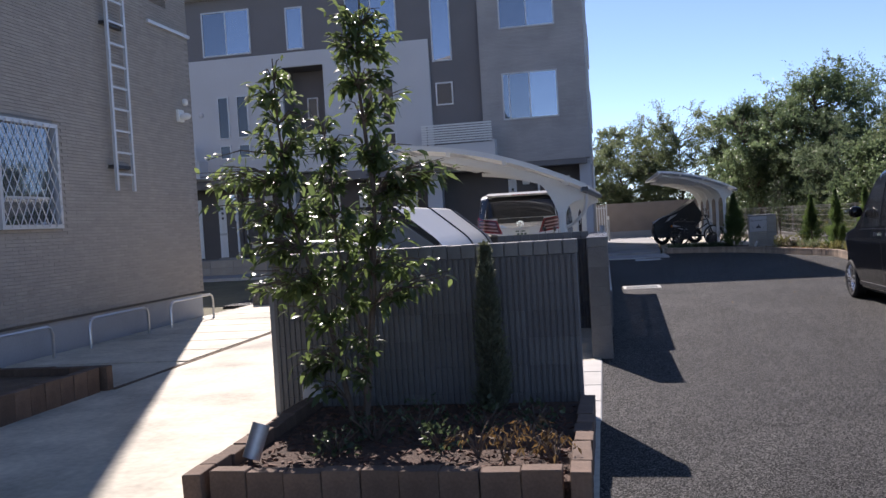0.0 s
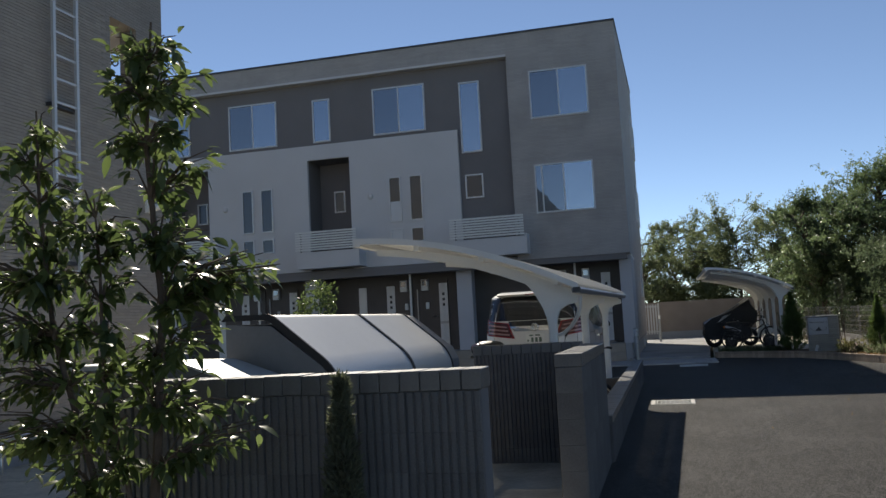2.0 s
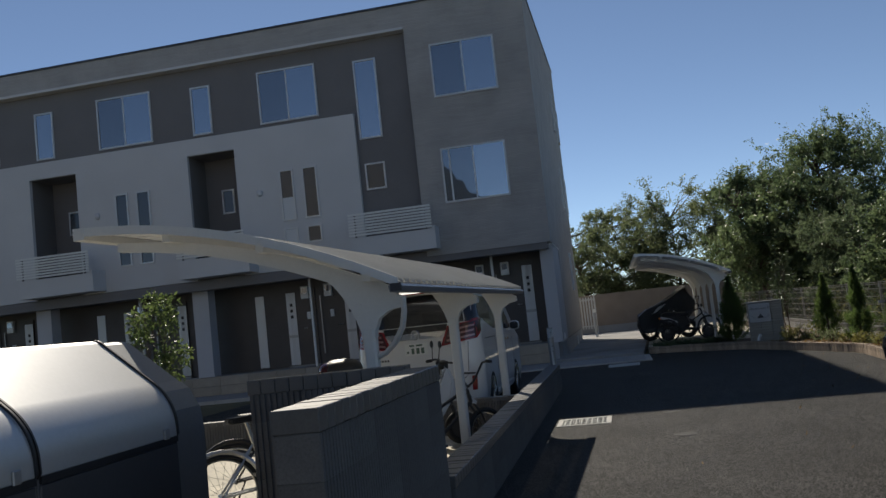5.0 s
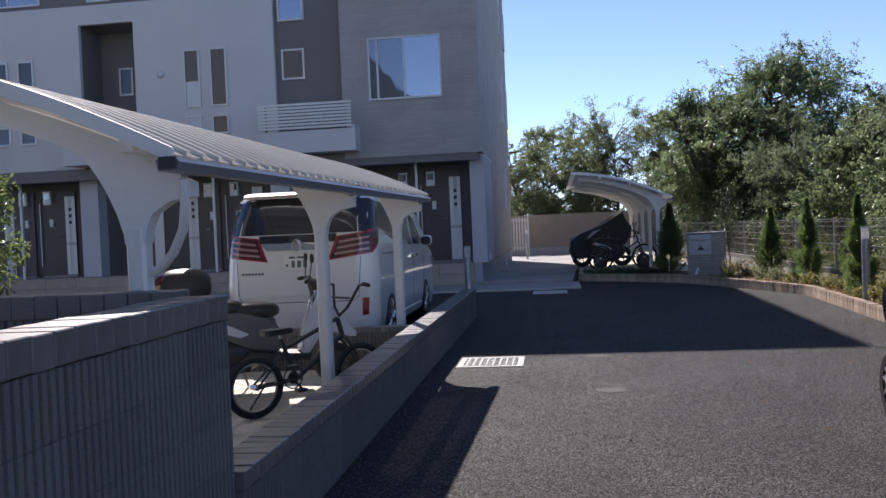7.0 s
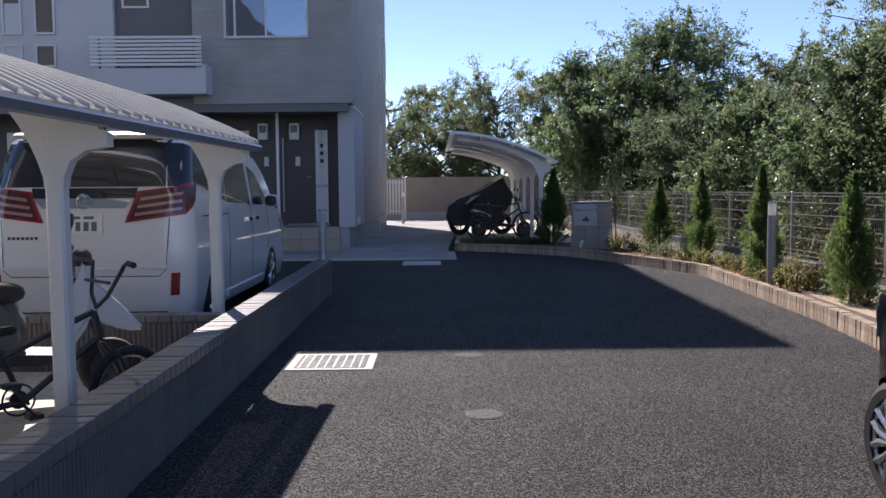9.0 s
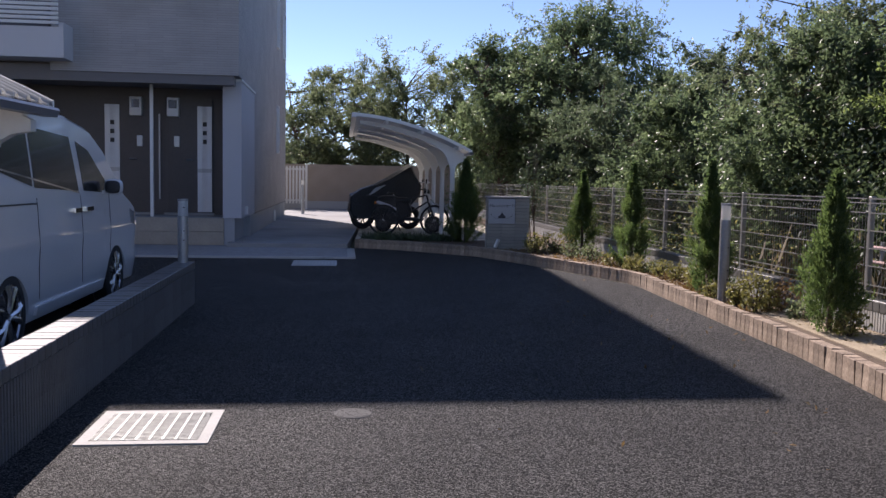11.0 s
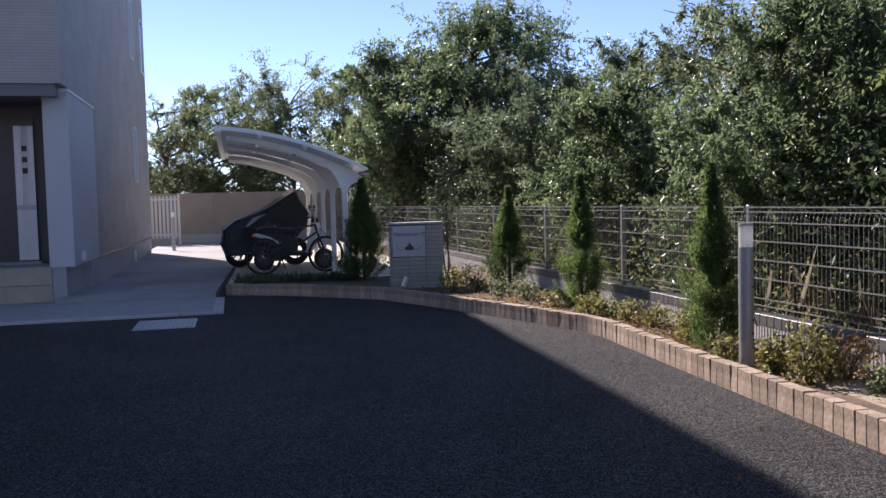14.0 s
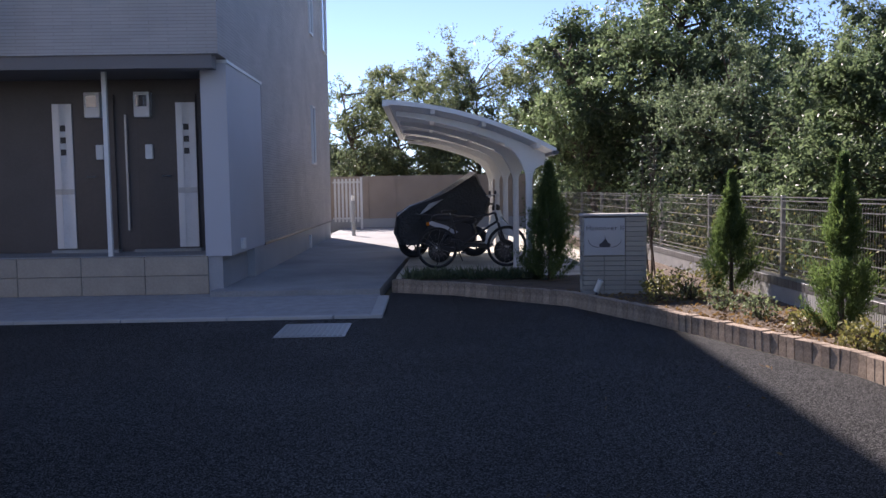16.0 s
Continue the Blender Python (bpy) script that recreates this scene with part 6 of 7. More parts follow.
        for yy in (0.92, 3.86):
            wheel(t, s * (W - 0.1), yy, 0.345, s)
            bm = bmesh.new()
            disc(bm, (s * (W - 0.3), yy, 0.36), 0.38, 0.3, "x", 24)
            part("wheel_well", bm, "plasticblack", t)
        decal("tailgate_seam", bvh, [(s * 0.715, 0, 0.7), (s * 0.722, 0, 0.7), (s * 0.75, 0, 1.16), (s * 0.743, 0, 1.16)], B, "plasticblack", t, 0.003, 1, 10)
        decal("tailgate_seam", bvh, [(s * 0.655, 0, 0.648), (s * 0.655, 0, 0.64), (s * 0.722, 0, 0.7), (s * 0.715, 0, 0.702)], B, "plasticblack", t, 0.003, 3, 3)
    decal("tailgate_seam", bvh, [(-0.655, 0, 0.64), (0.655, 0, 0.64), (0.655, 0, 0.648), (-0.655, 0, 0.648)], B, "plasticblack", t, 0.003, 14, 1)
    decal("chrome_bar", bvh, [(-0.36, 0, 1.25), (0.36, 0, 1.25), (0.45, 0, 1.335), (-0.45, 0, 1.335)], B, "chrome", t, 0.022, 14, 3)
    decal("gate_panel", bvh, [(-0.45, 0, 1.337), (0.45, 0, 1.337), (0.47, 0, 1.43), (-0.47, 0, 1.43)], B, "carglass", t, 0.008, 12, 3)
    bm = bmesh.new()
    ring(bm, (0, 0.015, 1.31), 0.062, 0.01, "y", 24, 6, 0.8)
    ring(bm, (0, 0.012, 1.32), 0.034, 0.008, "y", 20, 6, 0.8)
    part("badge", bm, "chrome", t, smooth=True)
    decal("number_plate", bvh, [(-0.165, 0, 1.03), (0.165, 0, 1.03), (0.165, 0, 1.195), (-0.165, 0, 1.195)], B, "plate", t, 0.02, 2, 2, "white number plate")
    for x0, x1, z0, z1 in ((-0.1, -0.03, 1.155, 1.18), (0.0, 0.09, 1.155, 1.18), (-0.14, -0.11, 1.06, 1.09), (-0.07, -0.03, 1.05, 1.13), (0.0, 0.045, 1.05, 1.13), (0.07, 0.115, 1.05, 1.13)):
        decal("plate_bar", bvh, [(x0, 0, z0), (x1, 0, z0), (x1, 0, z1), (x0, 0, z1)], B, "platebar", t, 0.023, 1, 1)
    for k in range(7):
        decal("name_bar", bvh, [(-0.68 + k * 0.04, 0, 0.975), (-0.655 + k * 0.04, 0, 0.975), (-0.655 + k * 0.04, 0, 1.0), (-0.68 + k * 0.04, 0, 1.0)], B, "darkmetal", t, 0.006, 1, 1)
    bm = bmesh.new()
    prism(bm, [(0.19, 1.875), (0.15, 1.905), (0.24, 1.935), (0.55, 1.965), (0.6, 1.92)], -0.68, 0.68, "x")
    bmesh.ops.bevel(bm, geom=list(bm.edges), offset=0.012, segments=2, affect="EDGES")
    part("roof_spoiler", bm, "carwhite", t, smooth=True)
    boxpart("stop_lamp", t, "redlamp", -0.16, 0.16, 0.142, 0.155, 1.893, 1.91)
    boxpart("underbody", t, "plasticblack", -0.72, 0.72, 0.25, 4.6, 0.18, 0.5)
    decal("bumper_lip", bvh, [(-0.7, 0, 0.25), (0.7, 0, 0.25), (0.72, 0, 0.33), (-0.72, 0, 0.33)], B, "plasticblack", t, 0.012, 12, 1)
    decal("bumper_crease", bvh, [(-0.72, 0, 0.71), (0.72, 0, 0.71), (0.74, 0, 0.735), (-0.74, 0, 0.735)], B, "carwhite", t, 0.018, 14, 1)
    t.matrix_world = pose(*at)
    return t


def black_wagon(at):
    t = thing("wagon", "tall boxy glossy black compact wagon on the driveway", "car")
    L, W = 3.32, 0.735
    zt = [(0, 0.6), (0.02, 1.0), (0.1, 1.6), (0.2, 1.74), (0.6, 1.79), (1.4, 1.8), (1.72, 1.77), (1.92, 1.67), (2.36, 1.18), (2.55, 1.05), (2.85, 0.985), (3.05, 0.95), (3.18, 0.88), (3.27, 0.76), (3.31, 0.6), (3.32, 0.48)]
    bm, bvh = car_body(L, W, zt, ((0.36, 0.32), (2.86, 0.32)), 0.19, 1.0, 0.1, 0.2, 0.42)
    part("body", bm, "carblack", t, smooth=True)
    decal("rear_window", bvh, [(-0.55, 0, 1.12), (0.55, 0, 1.12), (0.5, 0, 1.62), (-0.5, 0, 1.62)], (0, 1, 0), "carglass", t)
    decal("windscreen", bvh, [(-0.62, 4, 1.2), (0.62, 4, 1.2), (0.56, 4, 1.66), (-0.56, 4, 1.66)], (0, -1, 0), "carglass", t)
    for s in (1, -1):
        wy = (-s, 0, 0)
        decal("side_window", bvh, [(s, 0.25, 1.08), (s, 0.85, 1.06), (s, 0.85, 1.62), (s, 0.3, 1.64)], wy, "carglass", t)
        decal("side_window", bvh, [(s, 0.9, 1.06), (s, 1.42, 1.04), (s, 1.42, 1.6), (s, 0.9, 1.62)], wy, "carglass", t)
        decal("side_window", bvh, [(s, 1.5, 1.04), (s, 2.28, 1.02), (s, 1.92, 1.56), (s, 1.5, 1.6)], wy, "carglass", t)
        decal("window_trim", bvh, [(s, 0.3, 1.03), (s, 2.3, 0.985), (s, 2.3, 1.0), (s, 0.3, 1.045)], wy, "chrome", t, 0.006)
        for yy in (0.87, 1.45):
            decal("door_seam", bvh, [(s, yy, 0.35), (s, yy + 0.007, 0.35), (s, yy + 0.007, 1.04), (s, yy, 1.04)], wy, "plasticblack", t, 0.002, 1, 8)
        for yy in (0.75, 1.2):
            decal("door_handle", bvh, [(s, yy + 0.3, 0.92), (s, yy + 0.46, 0.92), (s, yy + 0.46, 0.96), (s, yy + 0.3, 0.96)], wy, "chrome", t, 0.025, 3, 1)
        bm = bmesh.new()
        lump(bm, (s * (W + 0.08), 2.2, 1.23), (0.085, 0.055, 0.075))
        m_ = part("mirror", bm, "carblack", t, smooth=True)
        bm = bmesh.new()
        box(bm, s * (W + 0.17) - 0.03, s * (W + 0.17) + 0.03, 2.245, 2.26, 1.24, 1.26)
        part("indicator", bm, "clearlamp", t)
        decal("headlamp", bvh, [(s * 0.36, 4, 0.68), (s * 0.56, 4, 0.68), (s * 0.55, 4, 0.82), (s * 0.38, 4, 0.82)], (0, -1, 0), "clearlamp", t, 0.01)
        decal("headlamp_side", bvh, [(s, 3.04, 0.72), (s, 3.2, 0.7), (s, 3.17, 0.82), (s, 3.02, 0.86)], wy, "clearlamp", t, 0.008)
        decal("sill_trim", bvh, [(s, 0.75, 0.22), (s, 2.5, 0.22), (s, 2.5, 0.27), (s, 0.75, 0.27)], wy, "darkmetal", t, 0.012)
        for yy in (0.36, 2.86):
            wheel(t, s * (W - 0.1), yy, 0.28, s, 7)
            bm = bmesh.new()
            disc(bm, (s * (W - 0.28), yy, 0.3), 0.31, 0.3, "x", 24)
            part("wheel_well", bm, "plasticblack", t)
    boxpart("underbody", t, "plasticblack", -0.6, 0.6, 0.2, 3.2, 0.14, 0.45)
    t.matrix_world = pose(*at)
    return t


white_van((-2.965, 11.4, 0.0, 0, 0, 0))
black_wagon((2.88, 4.48, 0.0, 0, 0, 1.0))


# ---- cycles ----
def bike_wheel(parent, x, r, spokes=18, tyre=0.02, rim="steel"):
    w = new("wheel")
    w.parent = parent
    w.location = (x, 0, r)
    bm = bmesh.new()
    ring(bm, (0, 0, 0), r - tyre, tyre, "y", 36, 8)
    part("tyre", bm, "rubber", w, smooth=True)
    bm = bmesh.new()
    ring(bm, (0, 0, 0), r - 2 * tyre - 0.006, 0.009, "y", 36, 6, 1.4)
    part("rim", bm, rim, w, smooth=True)
    bm = bmesh.new()
    tube(bm, [(0, -0.05, 0), (0, 0.05, 0)], 0.02, 8)
    part("hub", bm, "steel", w, smooth=True)
    bm = bmesh.new()
    for s in range(spokes):
        a = 2 * math.pi * s / spokes
        tube(bm, [(0, 0.025 * (-1) ** s, 0), ((r - 2 * tyre) * math.cos(a), 0, (r - 2 * tyre) * math.sin(a))], 0.0013, 3)
    ob = part("spokes", bm, "steel", w)
    tagged(ob, kind="stuff")
    return w


def bicycle(at, ang, r, wb, frame_mat, label, saddle_z=0.8, bar_z=0.95, bmx=False, basket=False, guard=None, rim="steel"):
    t = thing("bicycle", label, "bicycle", "parked cycles")
    bike_wheel(t, 0.0, r, tyre=0.026 if bmx else 0.019, rim=rim)
    bike_wheel(t, wb, r, tyre=0.026 if bmx else 0.019, rim=rim)
    bb, seat_top, head_low, head_top = Vector((0.37, 0, r + 0.02)), Vector((0.24, 0, saddle_z - 0.08)), Vector((wb - 0.16, 0, r * 2 + 0.08)), Vector((wb - 0.2, 0, r * 2 + 0.22))
    bm = bmesh.new()
    tube(bm, [bb, seat_top], 0.016)
    tube(bm, [bb, head_low], 0.02)
    tube(bm, [bb.lerp(seat_top, 0.75), head_top], 0.018)
    for y in (0.05, -0.05):
        tube(bm, [(0, y, r), bb + Vector((0, y * 0.5, 0))], 0.01, 6)
        tube(bm, [(0, y, r), bb.lerp(seat_top, 0.72)], 0.009, 6)
    tube(bm, [head_low, head_top], 0.022)
    part("frame", bm, frame_mat, t, smooth=True)
    bm = bmesh.new()
    for y in (0.05, -0.05):
        tube(bm, [(wb, y, r), (wb - 0.08, y, r + 0.2), (wb - 0.15, y * 0.9, r * 2 + 0.05)], 0.012, 6)
    tube(bm, [(wb - 0.15, -0.05, r * 2 + 0.05), (wb - 0.15, 0.05, r * 2 + 0.05)], 0.012, 6)
    part("fork", bm, frame_mat, t, smooth=True)
    bm = bmesh.new()
    if bmx:
        for s in (1, -1):
            tube(bm, [head_top + Vector((0.02, 0, 0.02)), (wb - 0.16, s * 0.1, bar_z - 0.18), (wb - 0.1, s * 0.2, bar_z), (wb - 0.16, s * 0.36, bar_z + 0.02)], 0.012, 8)
        tube(bm, [(wb - 0.17, -0.15, bar_z - 0.1), (wb - 0.17, 0.15, bar_z - 0.1)], 0.01, 6)
    else:
        tube(bm, [head_top, (wb - 0.18, 0, bar_z)], 0.013, 8)
        tube(bm, [(wb - 0.28, -0.29, bar_z + 0.01), (wb - 0.16, -0.12, bar_z + 0.02), (wb - 0.16, 0.12, bar_z + 0.02), (wb - 0.28, 0.29, bar_z + 0.01)], 0.012, 8)
    part("handlebar", bm, "plasticblack" if bmx else "steel", t, smooth=True)
    for s in (1, -1):
        bm = bmesh.new()
        e = Vector((wb - 0.16, s * 0.36, bar_z + 0.02)) if bmx else Vector((wb - 0.28, s * 0.29, bar_z + 0.01))
        tube(bm, [e, e + Vector((-0.02, s * 0.1, -0.005))], 0.017, 8)
        part("grip", bm, "rubber", t, smooth=True)
    bm = bmesh.new()
    prism(bm, [(0.08, -0.07), (0.12, -0.085), (0.2, -0.05), (0.34, -0.02), (0.36, 0), (0.34, 0.02), (0.2, 0.05), (0.12, 0.085), (0.08, 0.07)], saddle_z - 0.045, saddle_z, "z")
    bmesh.ops.bevel(bm, geom=list(bm.edges), offset=0.012, segments=2, affect="EDGES")
    part("saddle", bm, "seat", t, smooth=True)
    bm = bmesh.new()
    tube(bm, [seat_top, (0.22, 0, saddle_z - 0.03)], 0.012, 8)
    part("seat_post", bm, "steel", t, smooth=True)
    bm = bmesh.new()
    ring(bm, (bb.x, 0.06, bb.z), 0.085, 0.006, "y", 24, 4)
    disc(bm, (bb.x, 0.06, bb.z), 0.05, 0.008, "y", 12)
    part("chainring", bm, "darkmetal", t)
    for s in (1, -1):
        bm = bmesh.new()
        e = bb + Vector((0.1 * s, 0.08 * s, -0.12 * s))
        tube(bm, [bb + Vector((0, 0.08 * s, 0)), e], 0.01, 6)
        box(bm, e.x - 0.04, e.x + 0.04, e.y, e.y + 0.08 * s, e.z - 0.012, e.z + 0.012) if s > 0 else box(bm, e.x - 0.04, e.x + 0.04, e.y - 0.08, e.y, e.z - 0.012, e.z + 0.012)
        part("pedal_crank", bm, "darkmetal", t)
    bm = bmesh.new()
    tube(bm, [(0.12, 0.06, r), (0.0, 0.16, 0.01)], 0.008, 6)
    part("kickstand", bm, "darkmetal", t)
    if guard:
        for x in (0.0, wb):
            bm = bmesh.new()
            pts = [(x + (r + 0.015) * math.cos(a), 0, r + (r + 0.015) * math.sin(a)) for a in [math.radians(d) for d in range(30, 171, 14)]]
            tube(bm, pts, 0.022, 6)
            part("mudguard", bm, guard, t, smooth=True)
    if basket:
        bm = bmesh.new()
        for i in range(9):
            z = bar_z - 0.28 + i * 0.03
            k = 0.11 + 0.004 * i
            tube(bm, [(wb - k + 0.08, -k - 0.04, z), (wb + k + 0.08, -k - 0.04, z), (wb + k + 0.08, k + 0.04, z), (wb - k + 0.08, k + 0.04, z), (wb - k + 0.08, -k - 0.04, z)], 0.003, 4)
        for a in range(16):
            u = a * 2 * math.pi / 16
            tube(bm, [(wb + 0.08 + 0.11 * math.cos(u), 0.14 * math.sin(u), bar_z - 0.28), (wb + 0.08 + 0.14 * math.cos(u), 0.18 * math.sin(u), bar_z - 0.04)], 0.003, 4)
        part("basket", bm, "steel", t)
    t.matrix_world = pose(*at, 0, 0, ang)
    return t


bicycle((-2.33, 8.05, 0.006), 46, 0.245, 0.97, "plasticblack", "black freestyle bicycle with high bars under the canopy", 0.68, 0.98, bmx=True)
bicycle((-3.4, 6.2, 0.006), 42, 0.32, 1.02, "darkmetal", "black city bicycle with a wire basket under the canopy", 0.86, 1.0, basket=True, guard="plasticblack")
bicycle((-3.2, 5.55, 0.006), 40, 0.32, 1.02, "steel", "silver city bicycle beside the refuse store", 0.9, 1.02, basket=True, guard="steel")
bicycle((1.25, 25.6, 0.12), 8, 0.35, 1.2, "plasticblack", "black sports bicycle beside the moped at the canopy", 0.98, 1.2, rim="darkmetal")


def scooter(at, ang, label="grey motor scooter with a rounded top box", box_on=True, shield="bluewhite", body="greysc", size=1.0):
    t = thing("scooter", label, "scooter", "parked cycles")
    wb, r = 1.22, 0.21
    for x in (0.0, wb):
        w = new("wheel")
        w.parent = t
        w.location = (x, 0, r)
        bm = bmesh.new()
        ring(bm, (0, 0, 0), r - 0.045, 0.045, "y", 32, 10)
        part("tyre", bm, "rubber", w, smooth=True)
        bm = bmesh.new()
        disc(bm, (0, 0, 0), r - 0.08, 0.05, "y", 20)
        part("rim", bm, "darkmetal", w)
    bm = bmesh.new()
    prism(bm, [(-0.2, 0.74), (-0.12, 0.8), (0.1, 0.79), (0.35, 0.76), (0.6, 0.74), (0.68, 0.64), (0.7, 0.46), (0.66, 0.34), (0.5, 0.36), (0.36, 0.44), (0.14, 0.54), (-0.1, 0.63)], -0.14, 0.14, "y")
    bmesh.ops.bevel(bm, geom=list(bm.edges), offset=0.045, segments=3, affect="EDGES")
    part("rear_body", bm, body, t, smooth=True)
    for s in (1, -1):
        bm = bmesh.new()
        prism(bm, [(-0.18, 0.72), (-0.1, 0.76), (0.16, 0.68), (0.4, 0.56), (0.32, 0.53), (0.04, 0.62)], s * 0.128, s * 0.142, "y")
        part("side_flash", bm, "bluewhite", t, "pale silver side panel")
    bm = bmesh.new()
    lump(bm, (0.3, 0, 0.36), (0.24, 0.12, 0.16))
    part("under_seat", bm, "plasticblack", t, smooth=True)
    bm = bmesh.new()
    tube(bm, [(-0.14, 0, 0.66), (-0.26, 0, 0.46), (-0.29, 0, 0.34)], 0, 6, [0.05, 0.06, 0.045])
    part("rear_fender", bm, "plasticblack", t, smooth=True)
    bm = bmesh.new()
    lump(bm, (0.12, 0, 0.8), (0.26, 0.15, 0.085), 20, 10, 2.8)
    lump(bm, (0.42, 0, 0.765), (0.28, 0.14, 0.085), 20, 10, 2.6)
    part("seat", bm, "seat", t, "black vinyl seat", smooth=True)
    bm = bmesh.new()
    prism(bm, [(0.3, 0.3), (0.95, 0.28), (0.98, 0.34), (0.5, 0.38), (0.4, 0.4)], -0.17, 0.17, "y")
    part("footboard", bm, "plasticblack", t)
    bm = bmesh.new()
    prism(bm, [(0.92, 0.3), (1.1, 0.55), (1.16, 0.8), (1.1, 0.98), (1.02, 0.98), (1.02, 0.75), (0.94, 0.5), (0.84, 0.34)], -0.19, 0.19, "y")
    bmesh.ops.bevel(bm, geom=list(bm.edges), offset=0.04, segments=3, affect="EDGES")
    part("leg_shield", bm, shield, t, smooth=True)
    bm = bmesh.new()
    prism(bm, [(0.99, 0.9), (1.1, 0.88), (1.32, 0.64), (1.46, 0.47), (1.4, 0.45), (1.24, 0.5), (1.04, 0.6)], -0.1, 0.1, "y")
    for v in bm.verts:
        v.co.y *= max(0.25, min(1.0, (1.5 - v.co.x) / 0.35))
    bmesh.ops.bevel(bm, geom=list(bm.edges), offset=0.022, segments=3, affect="EDGES")
    part("front_fender", bm, "bluewhite", t, smooth=True)
    bm = bmesh.new()
    for s in (1, -1):
        tube(bm, [(wb, s * 0.08, r), (wb - 0.1, s * 0.07, 0.5)], 0.018, 8)
    tube(bm, [(wb - 0.1, 0, 0.5), (1.0, 0, 1.0)], 0.025, 8)
    part("fork", bm, "darkmetal", t, smooth=True)
    bm = bmesh.new()
    lump(bm, (1.06, 0, 0.98), (0.07, 0.1, 0.07))
    part("headset", bm, "plasticblack", t, smooth=True)
    bm = bmesh.new()
    tube(bm, [(0.94, -0.34, 1.04), (1.0, -0.15, 1.06), (1.0, 0.15, 1.06), (0.94, 0.34, 1.04)], 0.014, 8)
    part("handlebar", bm, "plasticblack", t, smooth=True)
    for s in (1, -1):
        bm = bmesh.new()
        tube(bm, [(0.98, s * 0.22, 1.06), (1.0, s * 0.26, 1.22)], 0.006, 6)
        lump(bm, (1.0, s * 0.29, 1.25), (0.02, 0.06, 0.045), 12, 8)
        part("mirror", bm, "plasticblack", t, smooth=True)
        bm = bmesh.new()
        tube(bm, [(0.97, s * 0.24, 1.045), (0.93, s * 0.37, 1.035)], 0.02, 8)
        part("grip", bm, "rubber", t, smooth=True)
    bm = bmesh.new()
    tube(bm, [(0.4, 0.12, 0.25), (0.0, 0.16, 0.26), (-0.3, 0.17, 0.34)], 0, 10, [0.03, 0.055, 0.06])
    part("exhaust", bm, "darkmetal", t, smooth=True)
    bm = bmesh.new()
    prism(bm, [(-0.05, 0.16), (0.4, 0.2), (0.42, 0.36), (0.0, 0.34)], -0.1, 0.1, "y")
    part("engine", bm, "plasticblack", t)
    bm = bmesh.new()
    tube(bm, [(-0.1, 0.1, 0.86), (-0.42, 0.1, 0.88), (-0.42, -0.1, 0.88), (-0.1, -0.1, 0.86)], 0.012, 6)
    part("rack", bm, "darkmetal", t, smooth=True)
    if box_on:
        bm = bmesh.new()
        lump(bm, (-0.17, 0, 1.04), (0.25, 0.24, 0.165), 20, 12, 2.8)
        tb = part("top_box", bm, "plasticblack", t, "glossy black top box", smooth=True)
        bm = bmesh.new()
        lump(bm, (-0.27, 0, 1.08), (0.192, 0.19, 0.105), 20, 10, 2.8)
        part("box_reflector", bm, "lampdark", tb, "dark red reflector band", smooth=True)
    for s in (1, -1):
        bm = bmesh.new()
        lump(bm, (-0.17, s * 0.13, 0.71), (0.035, 0.025, 0.035), 10, 8)
        part("indicator", bm, "orange", t, smooth=True)
    bm = bmesh.new()
    tube(bm, [(0.3, 0.14, 0.28), (0.38, 0.26, 0.01)], 0.012, 6)
    part("side_stand", bm, "darkmetal", t)
    t.matrix_world = pose(*at, 0, 0, ang) @ Matrix.Scale(size, 4)
    return t


scooter((-3.16, 9.12, 0.006), 22, size=0.96)
scooter((1.3, 26.85, 0.12), -14, "dark moped with a white front cowl at the canopy", False, "white", "plasticblack")


